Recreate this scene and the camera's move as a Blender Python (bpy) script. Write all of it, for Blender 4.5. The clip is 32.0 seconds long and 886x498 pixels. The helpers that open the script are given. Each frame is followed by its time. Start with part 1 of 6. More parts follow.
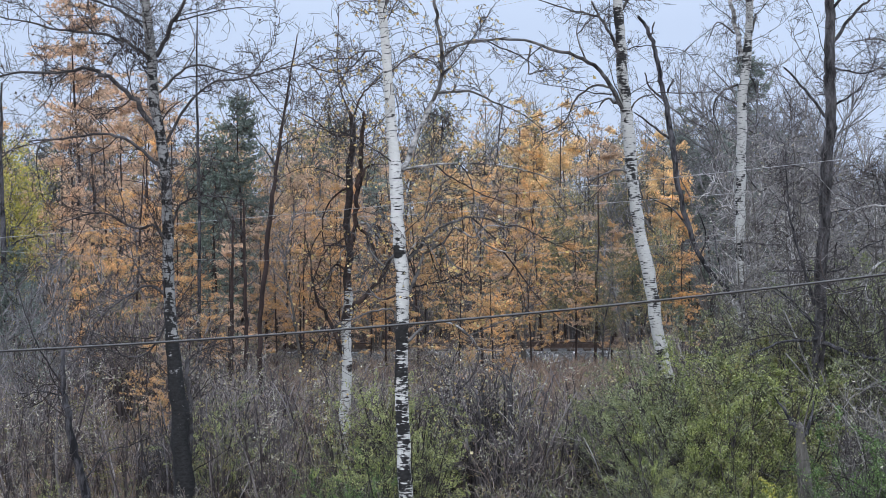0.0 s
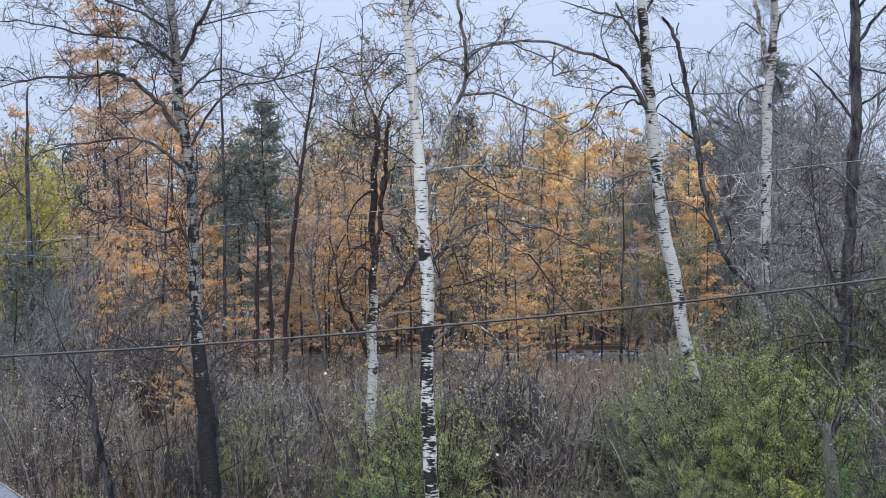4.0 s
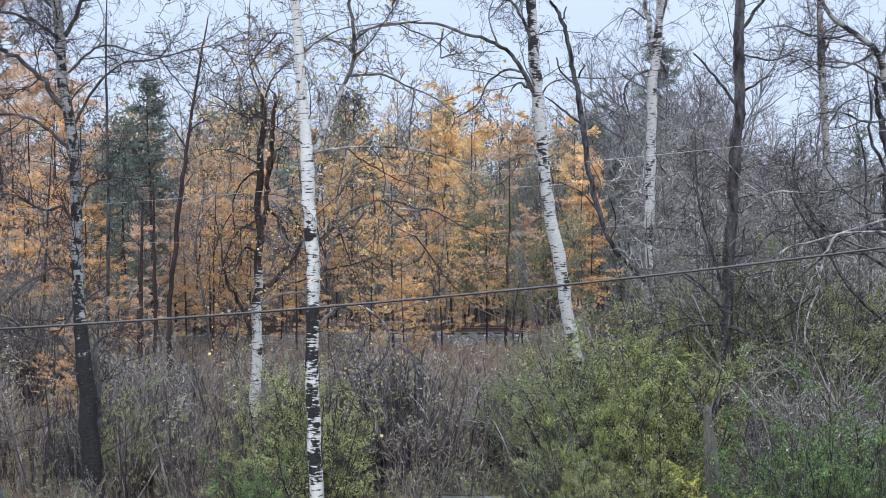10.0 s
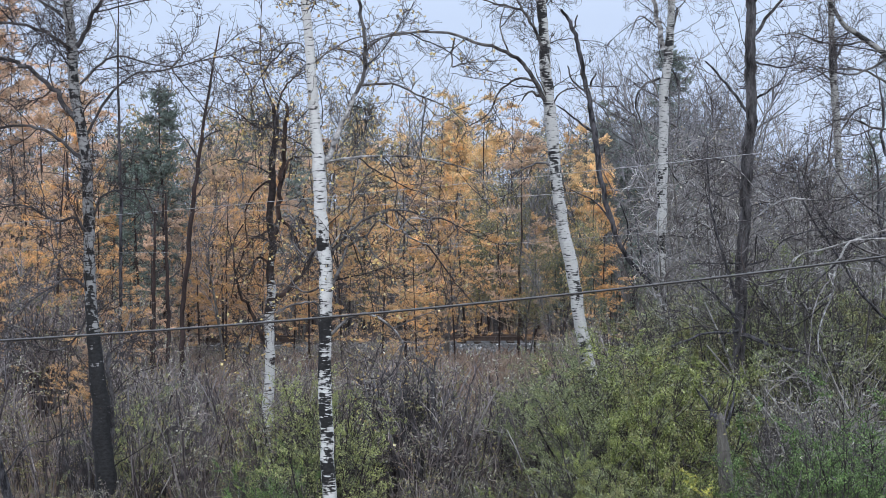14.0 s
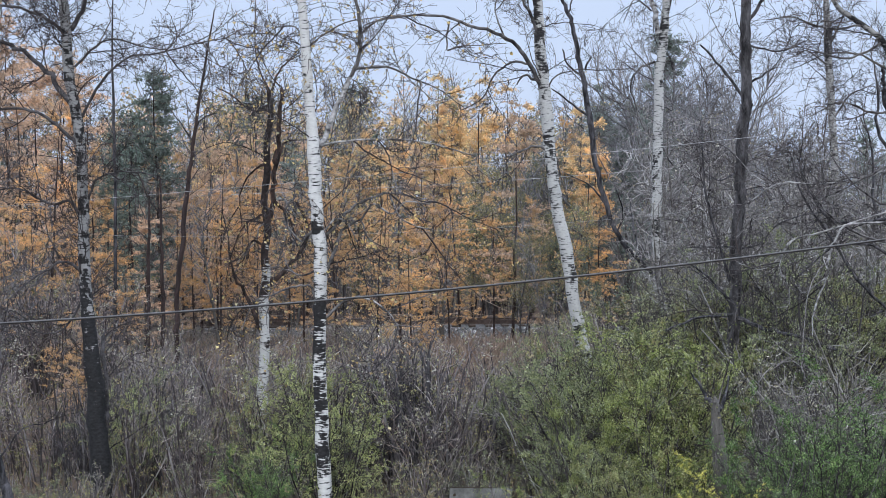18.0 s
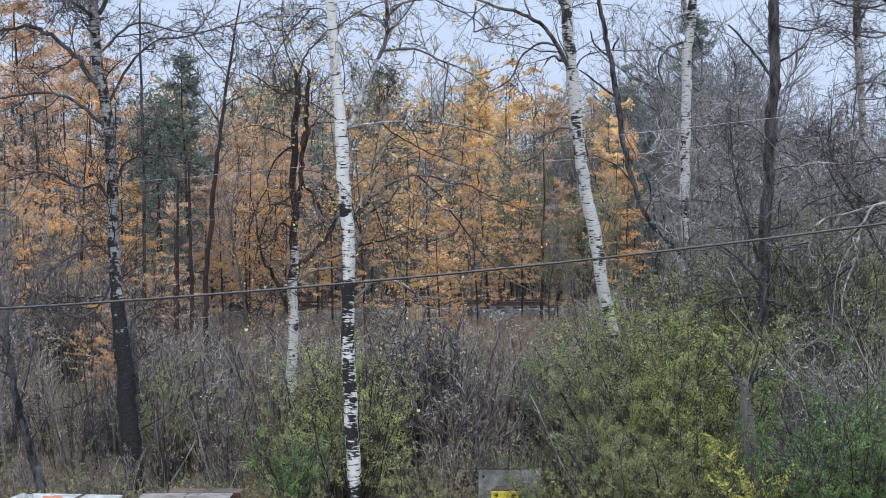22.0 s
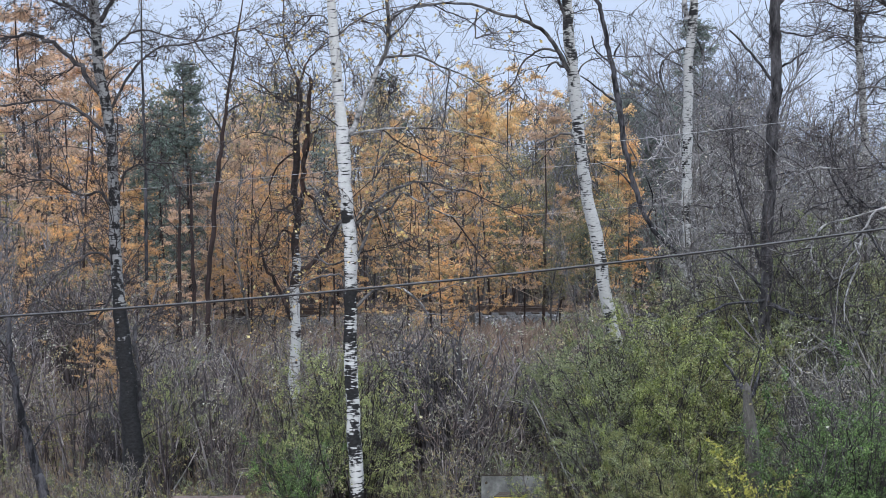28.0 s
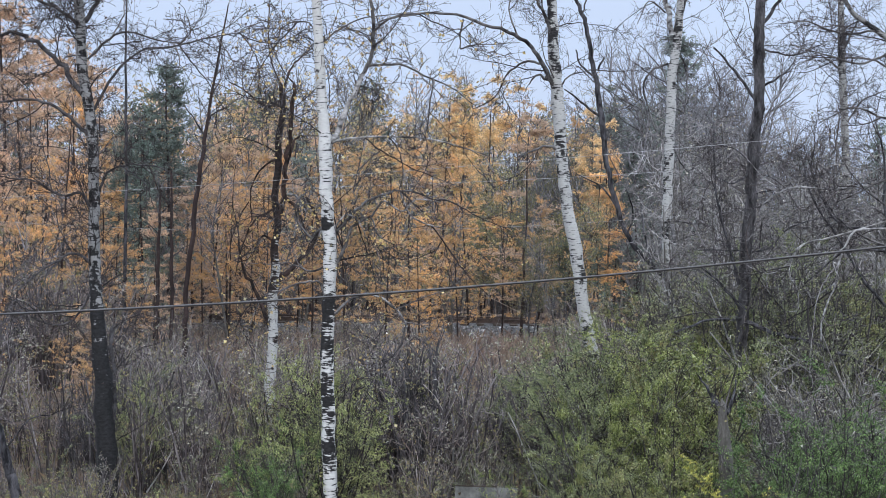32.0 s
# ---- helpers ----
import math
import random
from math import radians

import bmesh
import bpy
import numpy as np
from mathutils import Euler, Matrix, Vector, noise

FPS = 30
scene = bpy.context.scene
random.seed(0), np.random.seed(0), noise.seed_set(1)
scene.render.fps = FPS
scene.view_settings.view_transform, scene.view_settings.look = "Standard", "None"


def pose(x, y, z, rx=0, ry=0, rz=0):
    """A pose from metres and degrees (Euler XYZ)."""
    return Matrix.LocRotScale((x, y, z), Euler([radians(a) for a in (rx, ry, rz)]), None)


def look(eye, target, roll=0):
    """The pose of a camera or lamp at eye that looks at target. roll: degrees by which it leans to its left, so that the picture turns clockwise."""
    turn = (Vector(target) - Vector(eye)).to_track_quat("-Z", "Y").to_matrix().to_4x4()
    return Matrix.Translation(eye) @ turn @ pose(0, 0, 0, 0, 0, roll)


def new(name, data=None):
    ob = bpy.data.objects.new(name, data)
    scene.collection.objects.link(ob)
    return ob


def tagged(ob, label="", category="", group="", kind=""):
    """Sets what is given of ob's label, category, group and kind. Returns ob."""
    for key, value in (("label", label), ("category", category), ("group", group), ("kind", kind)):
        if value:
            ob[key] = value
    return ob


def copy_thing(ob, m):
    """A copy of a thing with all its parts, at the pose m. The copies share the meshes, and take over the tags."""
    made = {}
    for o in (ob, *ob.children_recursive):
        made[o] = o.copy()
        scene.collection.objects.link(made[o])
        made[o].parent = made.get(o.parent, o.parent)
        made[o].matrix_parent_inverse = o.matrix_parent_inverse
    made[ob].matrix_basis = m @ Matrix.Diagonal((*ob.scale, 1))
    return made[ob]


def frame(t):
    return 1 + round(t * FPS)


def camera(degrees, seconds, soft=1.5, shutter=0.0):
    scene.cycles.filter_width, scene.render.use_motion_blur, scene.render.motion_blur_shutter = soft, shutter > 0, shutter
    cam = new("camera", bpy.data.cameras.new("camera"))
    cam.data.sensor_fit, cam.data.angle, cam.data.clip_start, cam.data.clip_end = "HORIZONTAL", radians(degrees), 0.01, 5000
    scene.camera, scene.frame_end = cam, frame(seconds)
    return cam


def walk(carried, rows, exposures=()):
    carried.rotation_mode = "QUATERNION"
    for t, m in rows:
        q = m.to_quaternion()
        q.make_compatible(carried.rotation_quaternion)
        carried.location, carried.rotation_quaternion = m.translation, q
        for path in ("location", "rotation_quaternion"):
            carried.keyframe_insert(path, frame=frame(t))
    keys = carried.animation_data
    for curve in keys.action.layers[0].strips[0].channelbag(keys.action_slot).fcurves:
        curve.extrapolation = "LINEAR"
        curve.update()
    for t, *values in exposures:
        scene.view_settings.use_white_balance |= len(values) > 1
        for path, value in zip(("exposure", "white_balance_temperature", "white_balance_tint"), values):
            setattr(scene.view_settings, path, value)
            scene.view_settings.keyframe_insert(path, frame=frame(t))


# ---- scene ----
cam = camera(28.0, 32.0, 0.62)
EYE = (0.0, 0.0, 4.75)
# seconds, yaw, pitch, roll of the hand-held camera at the upper window
ROWS = [
    (0.0, 1.962, -0.192, -0.362),
    (0.5, 2.119, -0.137, -0.403),
    (1.0, 2.266, -0.113, -0.461),
    (1.5, 2.406, -0.106, -0.465),
    (2.0, 2.461, -0.081, -0.554),
    (2.5, 2.576, -0.113, -0.606),
    (4.5, 2.822, -0.111, -0.569),
    (5.0, 2.622, -0.037, -0.265),
    (5.5, 0.153, -1.747, -0.189),
    (6.0, -0.936, -2.100, -0.125),
    (6.5, -1.183, -1.264, 0.106),
    (7.0, -1.191, -0.859, 0.127),
    (7.5, -1.177, -0.758, 0.058),
    (8.0, -1.068, -0.729, 0.030),
    (8.5, -1.071, -0.751, 0.004),
    (9.0, -1.068, -0.745, 0.064),
    (9.5, -1.050, -0.791, -0.032),
    (10.0, -0.898, -0.737, -0.086),
    (10.5, -0.809, -0.734, -0.052),
    (11.0, -0.778, -0.594, -0.032),
    (11.5, -0.734, -0.474, -0.181),
    (12.0, -0.655, -0.477, -0.190),
    (12.5, -0.625, -0.551, -0.238),
    (13.0, -0.595, -0.520, -0.241),
    (13.5, -0.530, -0.487, -0.275),
    (14.0, -0.505, -0.445, -0.351),
    (14.5, -0.430, -0.493, -0.434),
    (16.5, -0.376, -0.691, -0.448),
    (17.0, -0.443, -0.789, -0.175),
    (17.5, -0.626, -0.850, -0.104),
    (18.0, -0.672, -0.977, -0.300),
    (18.5, -0.490, -1.191, -0.405),
    (19.0, -0.396, -1.330, -0.337),
    (19.5, -0.237, -1.419, -0.393),
    (20.0, -0.247, -1.387, -0.348),
    (20.5, -0.143, -1.446, -0.403),
    (21.0, -0.038, -1.444, -0.425),
    (21.5, 0.115, -1.488, -0.569),
    (22.0, 0.236, -1.553, -0.566),
    (22.5, 0.414, -1.559, -0.643),
    (23.0, 0.598, -1.590, -0.706),
    (23.5, 0.629, -1.600, -0.736),
    (24.0, 0.609, -1.631, -0.803),
    (24.5, 0.589, -1.642, -0.639),
    (25.0, 0.600, -1.656, -0.566),
    (25.5, 0.532, -1.663, -0.605),
    (27.5, 0.283, -1.417, -0.653),
    (28.0, 0.299, -1.348, -0.745),
    (28.5, 0.284, -1.292, -0.738),
    (29.0, 0.291, -1.224, -0.556),
    (29.5, 0.276, -1.179, -0.267),
    (30.0, 0.229, -1.152, -0.130),
    (30.5, 0.117, -1.104, 0.144),
    (31.0, 0.066, -1.033, 0.376),
    (31.5, -0.128, -1.026, 0.487),
    (32.0, -0.361, -1.034, 0.705),
]


def aim(yaw, pitch, roll):
    return pose(*EYE, 90 + pitch, 0, yaw) @ pose(0, 0, 0, 0, 0, roll)


walk(cam, [(t, aim(y, p, r)) for t, y, p, r in ROWS], exposures=[(0.0, 0.13), (5.0, 0.13), (5.8, 0.34), (6.6, 0.355), (10.2, 0.355), (10.9, 0.17), (17.0, 0.17), (32.0, 0.17)])

# ---- overcast daylight ----
SUN_ELEVATION, SUN_ROTATION = 38.0, 205.0
world = bpy.data.worlds.new("overcast_sky")
scene.world = world
world.use_nodes = True
wn, wl = world.node_tree.nodes, world.node_tree.links
wn.clear()
w_out = wn.new("ShaderNodeOutputWorld")
w_bg = wn.new("ShaderNodeBackground")
w_sky = wn.new("ShaderNodeTexSky")
w_sky.sky_type, w_sky.sun_disc = "NISHITA", False
w_sky.sun_elevation, w_sky.sun_rotation = radians(SUN_ELEVATION), radians(SUN_ROTATION)
w_sky.air_density, w_sky.dust_density, w_sky.ozone_density = 1.0, 3.0, 1.5
w_co = wn.new("ShaderNodeTexCoord")
w_sep = wn.new("ShaderNodeSeparateXYZ")
w_ramp = wn.new("ShaderNodeValToRGB")
w_ramp.color_ramp.elements[0].position, w_ramp.color_ramp.elements[0].color = 0.0, (6.1, 7.2, 9.45, 1)
w_ramp.color_ramp.elements[1].position, w_ramp.color_ramp.elements[1].color = 1.0, (23.5, 26.5, 31.0, 1)
w_mid = w_ramp.color_ramp.elements.new(0.12)
w_mid.color = (6.05, 7.25, 9.7, 1)
w_noise = wn.new("ShaderNodeTexNoise")
w_noise.inputs["Scale"].default_value, w_noise.inputs["Detail"].default_value = 2.2, 5.0
w_cloud = wn.new("ShaderNodeMapRange")
w_cloud.inputs["From Min"].default_value, w_cloud.inputs["From Max"].default_value = 0.3, 0.7
w_cloud.inputs["To Min"].default_value, w_cloud.inputs["To Max"].default_value = 0.93, 1.06
w_mul = wn.new("ShaderNodeMixRGB")
w_mul.blend_type, w_mul.inputs[0].default_value = "MULTIPLY", 1.0
w_mix = wn.new("ShaderNodeMixRGB")
w_mix.inputs[0].default_value = 0.9
wl.new(w_co.outputs["Generated"], w_sep.inputs[0])
wl.new(w_sep.outputs["Z"], w_ramp.inputs[0])
wl.new(w_co.outputs["Generated"], w_noise.inputs["Vector"])
wl.new(w_noise.outputs["Fac"], w_cloud.inputs["Value"])
wl.new(w_ramp.outputs["Color"], w_mul.inputs[1])
wl.new(w_cloud.outputs["Result"], w_mul.inputs[2])
wl.new(w_sky.outputs["Color"], w_mix.inputs[1])
wl.new(w_mul.outputs["Color"], w_mix.inputs[2])
wl.new(w_mix.outputs["Color"], w_bg.inputs["Color"])
w_bg.inputs["Strength"].default_value = 0.098
wl.new(w_bg.outputs["Background"], w_out.inputs["Surface"])

sun_data = bpy.data.lights.new("sun", "SUN")
sun_data.energy, sun_data.angle, sun_data.color = 1.3, radians(30), (1.0, 0.98, 0.95)
sun = new("sun", sun_data)
sun.matrix_world = look((0, -30, 40), (0, 25, 0))

# ---- materials ----


def shader(name, rough=0.85, spec=0.25):
    m = bpy.data.materials.new(name)
    m.use_nodes = True
    n = m.node_tree.nodes
    b = n["Principled BSDF"]
    b.inputs["Roughness"].default_value = rough
    b.inputs["Specular IOR Level"].default_value = spec
    return m, n, m.node_tree.links, b


def noise_node(n, l, scale, stretch=(1, 1, 1), detail=4.0, rough=0.6):
    co, mp, tx = n.new("ShaderNodeTexCoord"), n.new("ShaderNodeMapping"), n.new("ShaderNodeTexNoise")
    mp.inputs["Scale"].default_value = stretch
    tx.inputs["Scale"].default_value, tx.inputs["Detail"].default_value, tx.inputs["Roughness"].default_value = scale, detail, rough
    l.new(co.outputs["Object"], mp.inputs["Vector"])
    l.new(mp.outputs["Vector"], tx.inputs["Vector"])
    return tx.outputs["Fac"]


def ramp_node(n, l, fac, stops):
    r = n.new("ShaderNodeValToRGB")
    els = r.color_ramp.elements
    while len(els) < len(stops):
        els.new(0.5)
    for e, (p, c) in zip(els, stops):
        e.position, e.color = p, (*c, 1)
    l.new(fac, r.inputs[0])
    return r.outputs["Color"]


def mix_node(n, l, fac, a, b, mode="MIX"):
    m = n.new("ShaderNodeMixRGB")
    m.blend_type = mode
    for i, v in enumerate((fac, a, b)):
        if isinstance(v, float):
            m.inputs[i].default_value = v
        elif isinstance(v, tuple):
            m.inputs[i].default_value = (*v, 1)
        else:
            l.new(v, m.inputs[i])
    return m.outputs["Color"]


def bump_node(n, l, b, fac, strength, dist):
    k = n.new("ShaderNodeBump")
    k.inputs["Strength"].default_value, k.inputs["Distance"].default_value = strength, dist
    l.new(fac, k.inputs["Height"])
    l.new(k.outputs["Normal"], b.inputs["Normal"])


def grainy(name, dark, light, scale=6.0, stretch=(1, 1, 1), rough=0.9, bump=0.4, dist=0.02, edge=0.2):
    """Two-tone surface with coarse stains and fine grain."""
    m, n, l, b = shader(name, rough)
    f1, f2 = noise_node(n, l, scale, stretch, 6.0), noise_node(n, l, scale * 6, stretch, 3.0)
    c1 = ramp_node(n, l, f1, [(0.5 - edge, dark), (0.5 + edge, light)])
    c2 = ramp_node(n, l, f2, [(0.25, (0.62, 0.62, 0.62)), (0.75, (1.3, 1.3, 1.3))])
    l.new(mix_node(n, l, 1.0, c1, c2, "MULTIPLY"), b.inputs["Base Color"])
    bump_node(n, l, b, f2, bump, dist)
    return m


def birch_bark(name, dark_below, dark_above=99.0, white=(0.66, 0.66, 0.65), patchy=0.0, fade=0.9, patch_top=99.0, fineness=1.0, knots=(), upper=0.32, burnt=(0.032, 0.031, 0.033)):
    """White bark with black dashes and patches; black and rough up to dark_below metres and again over dark_above."""
    m, n, l, b = shader(name, 0.75)
    dash = noise_node(n, l, 1.0, (7, 7, 44), 3.0)
    patch = noise_node(n, l, 1.0, tuple(fineness * v for v in (2.2, 2.2, 1.7)), 5.0)
    fine = noise_node(n, l, 14.0, (1, 1, 2), 4.0)
    co, sep, mr = n.new("ShaderNodeTexCoord"), n.new("ShaderNodeSeparateXYZ"), n.new("ShaderNodeMapRange")
    l.new(co.outputs["Object"], sep.inputs[0])
    l.new(sep.outputs["Z"], mr.inputs["Value"])
    mr.inputs["From Min"].default_value, mr.inputs["From Max"].default_value = dark_below - 0.5, dark_below + fade
    mr.inputs["To Min"].default_value, mr.inputs["To Max"].default_value = 0.34, 0.0
    zone = n.new("ShaderNodeMapRange")
    l.new(sep.outputs["Z"], zone.inputs["Value"])
    zone.inputs["From Min"].default_value, zone.inputs["From Max"].default_value = patch_top - 0.8, patch_top + 0.8
    zone.inputs["To Min"].default_value, zone.inputs["To Max"].default_value = patchy, 0.0
    up = n.new("ShaderNodeMapRange")
    l.new(sep.outputs["Z"], up.inputs["Value"])
    up.inputs["From Min"].default_value, up.inputs["From Max"].default_value = dark_above - 0.4, dark_above + 0.4
    up.inputs["To Min"].default_value, up.inputs["To Max"].default_value = 0.0, upper
    add0, add = n.new("ShaderNodeMath"), n.new("ShaderNodeMath")
    add0.operation = add.operation = "ADD"
    add1 = n.new("ShaderNodeMath")
    add1.operation = "ADD"
    l.new(patch, add1.inputs[0])
    l.new(zone.outputs["Result"], add1.inputs[1])
    total = add1.outputs[0]
    for k in knots:
        off, far, near, plus = (n.new("ShaderNodeMath") for _ in range(4))
        off.operation, far.operation, near.operation, plus.operation = "SUBTRACT", "ABSOLUTE", "MULTIPLY_ADD", "ADD"
        l.new(sep.outputs["Z"], off.inputs[0])
        off.inputs[1].default_value = k
        l.new(off.outputs[0], far.inputs[0])
        l.new(far.outputs[0], near.inputs[0])
        near.inputs[1].default_value, near.inputs[2].default_value, near.use_clamp = -0.6, 0.085, True
        l.new(total, plus.inputs[0])
        l.new(near.outputs[0], plus.inputs[1])
        total = plus.outputs[0]
    l.new(total, add0.inputs[0])
    l.new(up.outputs["Result"], add0.inputs[1])
    l.new(add0.outputs[0], add.inputs[0])
    l.new(mr.outputs["Result"], add.inputs[1])
    add2 = n.new("ShaderNodeMath")
    add2.operation = "MULTIPLY_ADD"
    l.new(dash, add2.inputs[0])
    add2.inputs[1].default_value = 0.45
    l.new(add.outputs[0], add2.inputs[2])
    d1 = ramp_node(n, l, dash, [(0.585, (0, 0, 0)), (0.63, (1, 1, 1))])
    d2 = ramp_node(n, l, add2.outputs[0], [(0.83, (0, 0, 0)), (0.87, (1, 1, 1))])
    both = mix_node(n, l, 1.0, d1, d2, "LIGHTEN")
    tone = ramp_node(n, l, fine, [(0.3, tuple(0.78 * v for v in white)), (0.7, white)])
    black = ramp_node(n, l, fine, [(0.3, (0.008, 0.008, 0.0085)), (0.75, burnt)])
    l.new(mix_node(n, l, both, tone, black), b.inputs["Base Color"])
    bump_node(n, l, b, both, 0.3, 0.01)
    return m


def leafy(name, tones, spread=0.25, gloss=0.6, through_light=0.22, dull=None):
    """Leaves: a tone for each leaf, shifted a little from plant to plant, with light passing through."""
    m, n, l, b = shader(name, gloss, 0.4)
    geo, info = n.new("ShaderNodeNewGeometry"), n.new("ShaderNodeObjectInfo")
    step = 1.0 / max(1, len(tones) - 1)
    col = ramp_node(n, l, geo.outputs["Random Per Island"], [(i * step, c) for i, c in enumerate(tones)])
    mr = n.new("ShaderNodeMapRange")
    mr.inputs["To Min"].default_value, mr.inputs["To Max"].default_value = 1 - spread, 1 + spread
    l.new(info.outputs["Random"], mr.inputs["Value"])
    col = mix_node(n, l, 1.0, col, mr.outputs["Result"], "MULTIPLY")
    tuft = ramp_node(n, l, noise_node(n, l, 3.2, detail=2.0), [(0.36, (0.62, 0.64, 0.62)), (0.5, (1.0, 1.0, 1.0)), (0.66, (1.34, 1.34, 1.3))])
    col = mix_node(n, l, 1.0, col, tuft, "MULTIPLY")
    if dull:
        fade = n.new("ShaderNodeMath")
        fade.operation = "PINGPONG"
        l.new(info.outputs["Random"], fade.inputs[0])
        fade.inputs[1].default_value = 0.4
        col = mix_node(n, l, fade.outputs[0], col, dull)
    l.new(col, b.inputs["Base Color"])
    tr, mx, out = n.new("ShaderNodeBsdfTranslucent"), n.new("ShaderNodeMixShader"), n["Material Output"]
    l.new(col, tr.inputs["Color"])
    mx.inputs[0].default_value = through_light
    l.new(b.outputs["BSDF"], mx.inputs[1])
    l.new(tr.outputs["BSDF"], mx.inputs[2])
    l.new(mx.outputs["Shader"], out.inputs["Surface"])
    return m


def twiggy(name, tones):
    """Thin twigs, a tone for each twig."""
    m, n, l, b = shader(name, 0.8)
    geo = n.new("ShaderNodeNewGeometry")
    step = 1.0 / max(1, len(tones) - 1)
    col = ramp_node(n, l, geo.outputs["Random Per Island"], [(i * step, c) for i, c in enumerate(tones)])
    # broad random patches, darker and paler, across the twigs
    worn = ramp_node(n, l, noise_node(n, l, 1.7, detail=2.0), [(0.36, (0.62, 0.6, 0.6)), (0.5, (1.0, 1.0, 1.0)), (0.66, (1.4, 1.4, 1.38))])
    l.new(mix_node(n, l, 1.0, col, worn, "MULTIPLY"), b.inputs["Base Color"])
    return m


M_MOTTLED = birch_bark("mottled_aspen_bark", 1.7, 99.0, (0.29, 0.29, 0.292), 0.10, 2.6, 7.6, 4.0, knots=(4.9, 6.4, 7.0, 7.7), burnt=(0.03, 0.03, 0.033))
M_DARKBARK = grainy("dark_wet_bark", (0.011, 0.011, 0.0135), (0.105, 0.102, 0.114), 5.0, (2, 2, 0.6), bump=1.0, dist=0.03, edge=0.1)
M_SNAGBARK = grainy("grey_brown_furrowed_bark", (0.013, 0.012, 0.0135), (0.115, 0.11, 0.117), 5.0, (2, 2, 0.5), bump=1.0, dist=0.03, edge=0.14)
M_REDBARK = grainy("larch_bark", (0.015, 0.0105, 0.0105), (0.058, 0.039, 0.037), 5.0, (2, 2, 0.5), bump=0.8)
M_PEELING = grainy("red_brown_peeling_bark", (0.010, 0.008, 0.008), (0.10, 0.066, 0.058), 6.0, (2, 2, 0.7), bump=1.0, dist=0.03, edge=0.12)
M_GREYBARK = grainy("grey_weathered_bark", (0.055, 0.051, 0.047), (0.165, 0.155, 0.142), 5.0, (2, 2, 0.4), bump=0.8)
M_PALELIMB = grainy("pale_birch_limb", (0.045, 0.042, 0.043), (0.46, 0.455, 0.455), 5.0, (1, 1, 1.6), bump=0.3, edge=0.12)
M_BIRCHLIMB = grainy("birch_limb_bark", (0.016, 0.014, 0.015), (0.17, 0.163, 0.163), 5.0, (1, 1, 1), bump=0.5, edge=0.13)
M_LIMB = grainy("limb_bark", (0.016, 0.014, 0.016), (0.13, 0.124, 0.13), 7.0, (1, 1, 1), bump=0.5)
M_TWIG = twiggy("bare_twigs", [(0.016, 0.014, 0.016), (0.040, 0.035, 0.038), (0.024, 0.021, 0.023), (0.07, 0.064, 0.068), (0.05, 0.038, 0.036), (0.20, 0.19, 0.195)])
M_BRUSH = twiggy("brush_twigs", [(0.036, 0.033, 0.034), (0.235, 0.205, 0.208), (0.085, 0.074, 0.076), (0.35, 0.31, 0.312), (0.058, 0.050, 0.052), (0.24, 0.18, 0.16), (0.50, 0.465, 0.46)])
M_ALDER = twiggy("alder_shoots", [(0.020, 0.018, 0.020), (0.085, 0.079, 0.086), (0.035, 0.032, 0.035), (0.17, 0.16, 0.172)])
M_STEMS = twiggy("brush_stems", [(0.022, 0.019, 0.020), (0.10, 0.084, 0.089), (0.044, 0.037, 0.040), (0.17, 0.145, 0.152), (0.030, 0.025, 0.027), (0.27, 0.248, 0.253)])
M_PALE = twiggy("pale_grey_twigs", [(0.03, 0.027, 0.027), (0.10, 0.094, 0.092), (0.055, 0.05, 0.049), (0.16, 0.15, 0.148), (0.07, 0.063, 0.06), (0.40, 0.39, 0.39)])
M_PALETWIG = twiggy("dark_crooked_branches", [(0.046, 0.042, 0.042), (0.21, 0.197, 0.194), (0.085, 0.078, 0.078), (0.36, 0.345, 0.34), (0.13, 0.12, 0.118)])
M_LICHEN = twiggy("pale_lichen_branches", [(0.18, 0.176, 0.176), (0.50, 0.49, 0.49), (0.28, 0.274, 0.276), (0.62, 0.61, 0.615)])
# paled blue-grey: distance haze is put into the twig colour
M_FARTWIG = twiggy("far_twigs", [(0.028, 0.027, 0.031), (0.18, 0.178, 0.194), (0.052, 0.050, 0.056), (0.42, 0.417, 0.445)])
M_LARCHTWIG = twiggy("larch_twigs", [(0.10, 0.082, 0.073), (0.34, 0.275, 0.23), (0.17, 0.137, 0.118), (0.45, 0.38, 0.32)])
# wood twigs likewise, their pale bluish tones imitate haze
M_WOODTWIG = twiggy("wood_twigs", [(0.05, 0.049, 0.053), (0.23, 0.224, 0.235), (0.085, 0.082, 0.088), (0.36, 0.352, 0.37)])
M_LARCH = leafy("larch_needles_orange", [(0.64, 0.355, 0.145), (0.76, 0.465, 0.205), (0.49, 0.30, 0.165), (0.81, 0.575, 0.295)], 0.2, 0.6, 0.45, (0.48, 0.34, 0.21))
M_RUST = leafy("larch_needles_rust", [(0.63, 0.405, 0.26), (0.73, 0.52, 0.36), (0.52, 0.35, 0.25), (0.79, 0.61, 0.46)], 0.2, 0.6, 0.4, (0.29, 0.225, 0.175))
M_GOLD = leafy("larch_needles_gold", [(0.86, 0.57, 0.25), (0.92, 0.69, 0.37), (0.78, 0.49, 0.22), (0.90, 0.71, 0.45)], 0.2, 0.6, 0.5, (0.74, 0.56, 0.33))
# conifer greens are desaturated and lightened to imitate haze
M_PINE = leafy("pine_needles", [(0.085, 0.122, 0.102), (0.15, 0.19, 0.164), (0.11, 0.147, 0.124), (0.22, 0.255, 0.234)], 0.3)
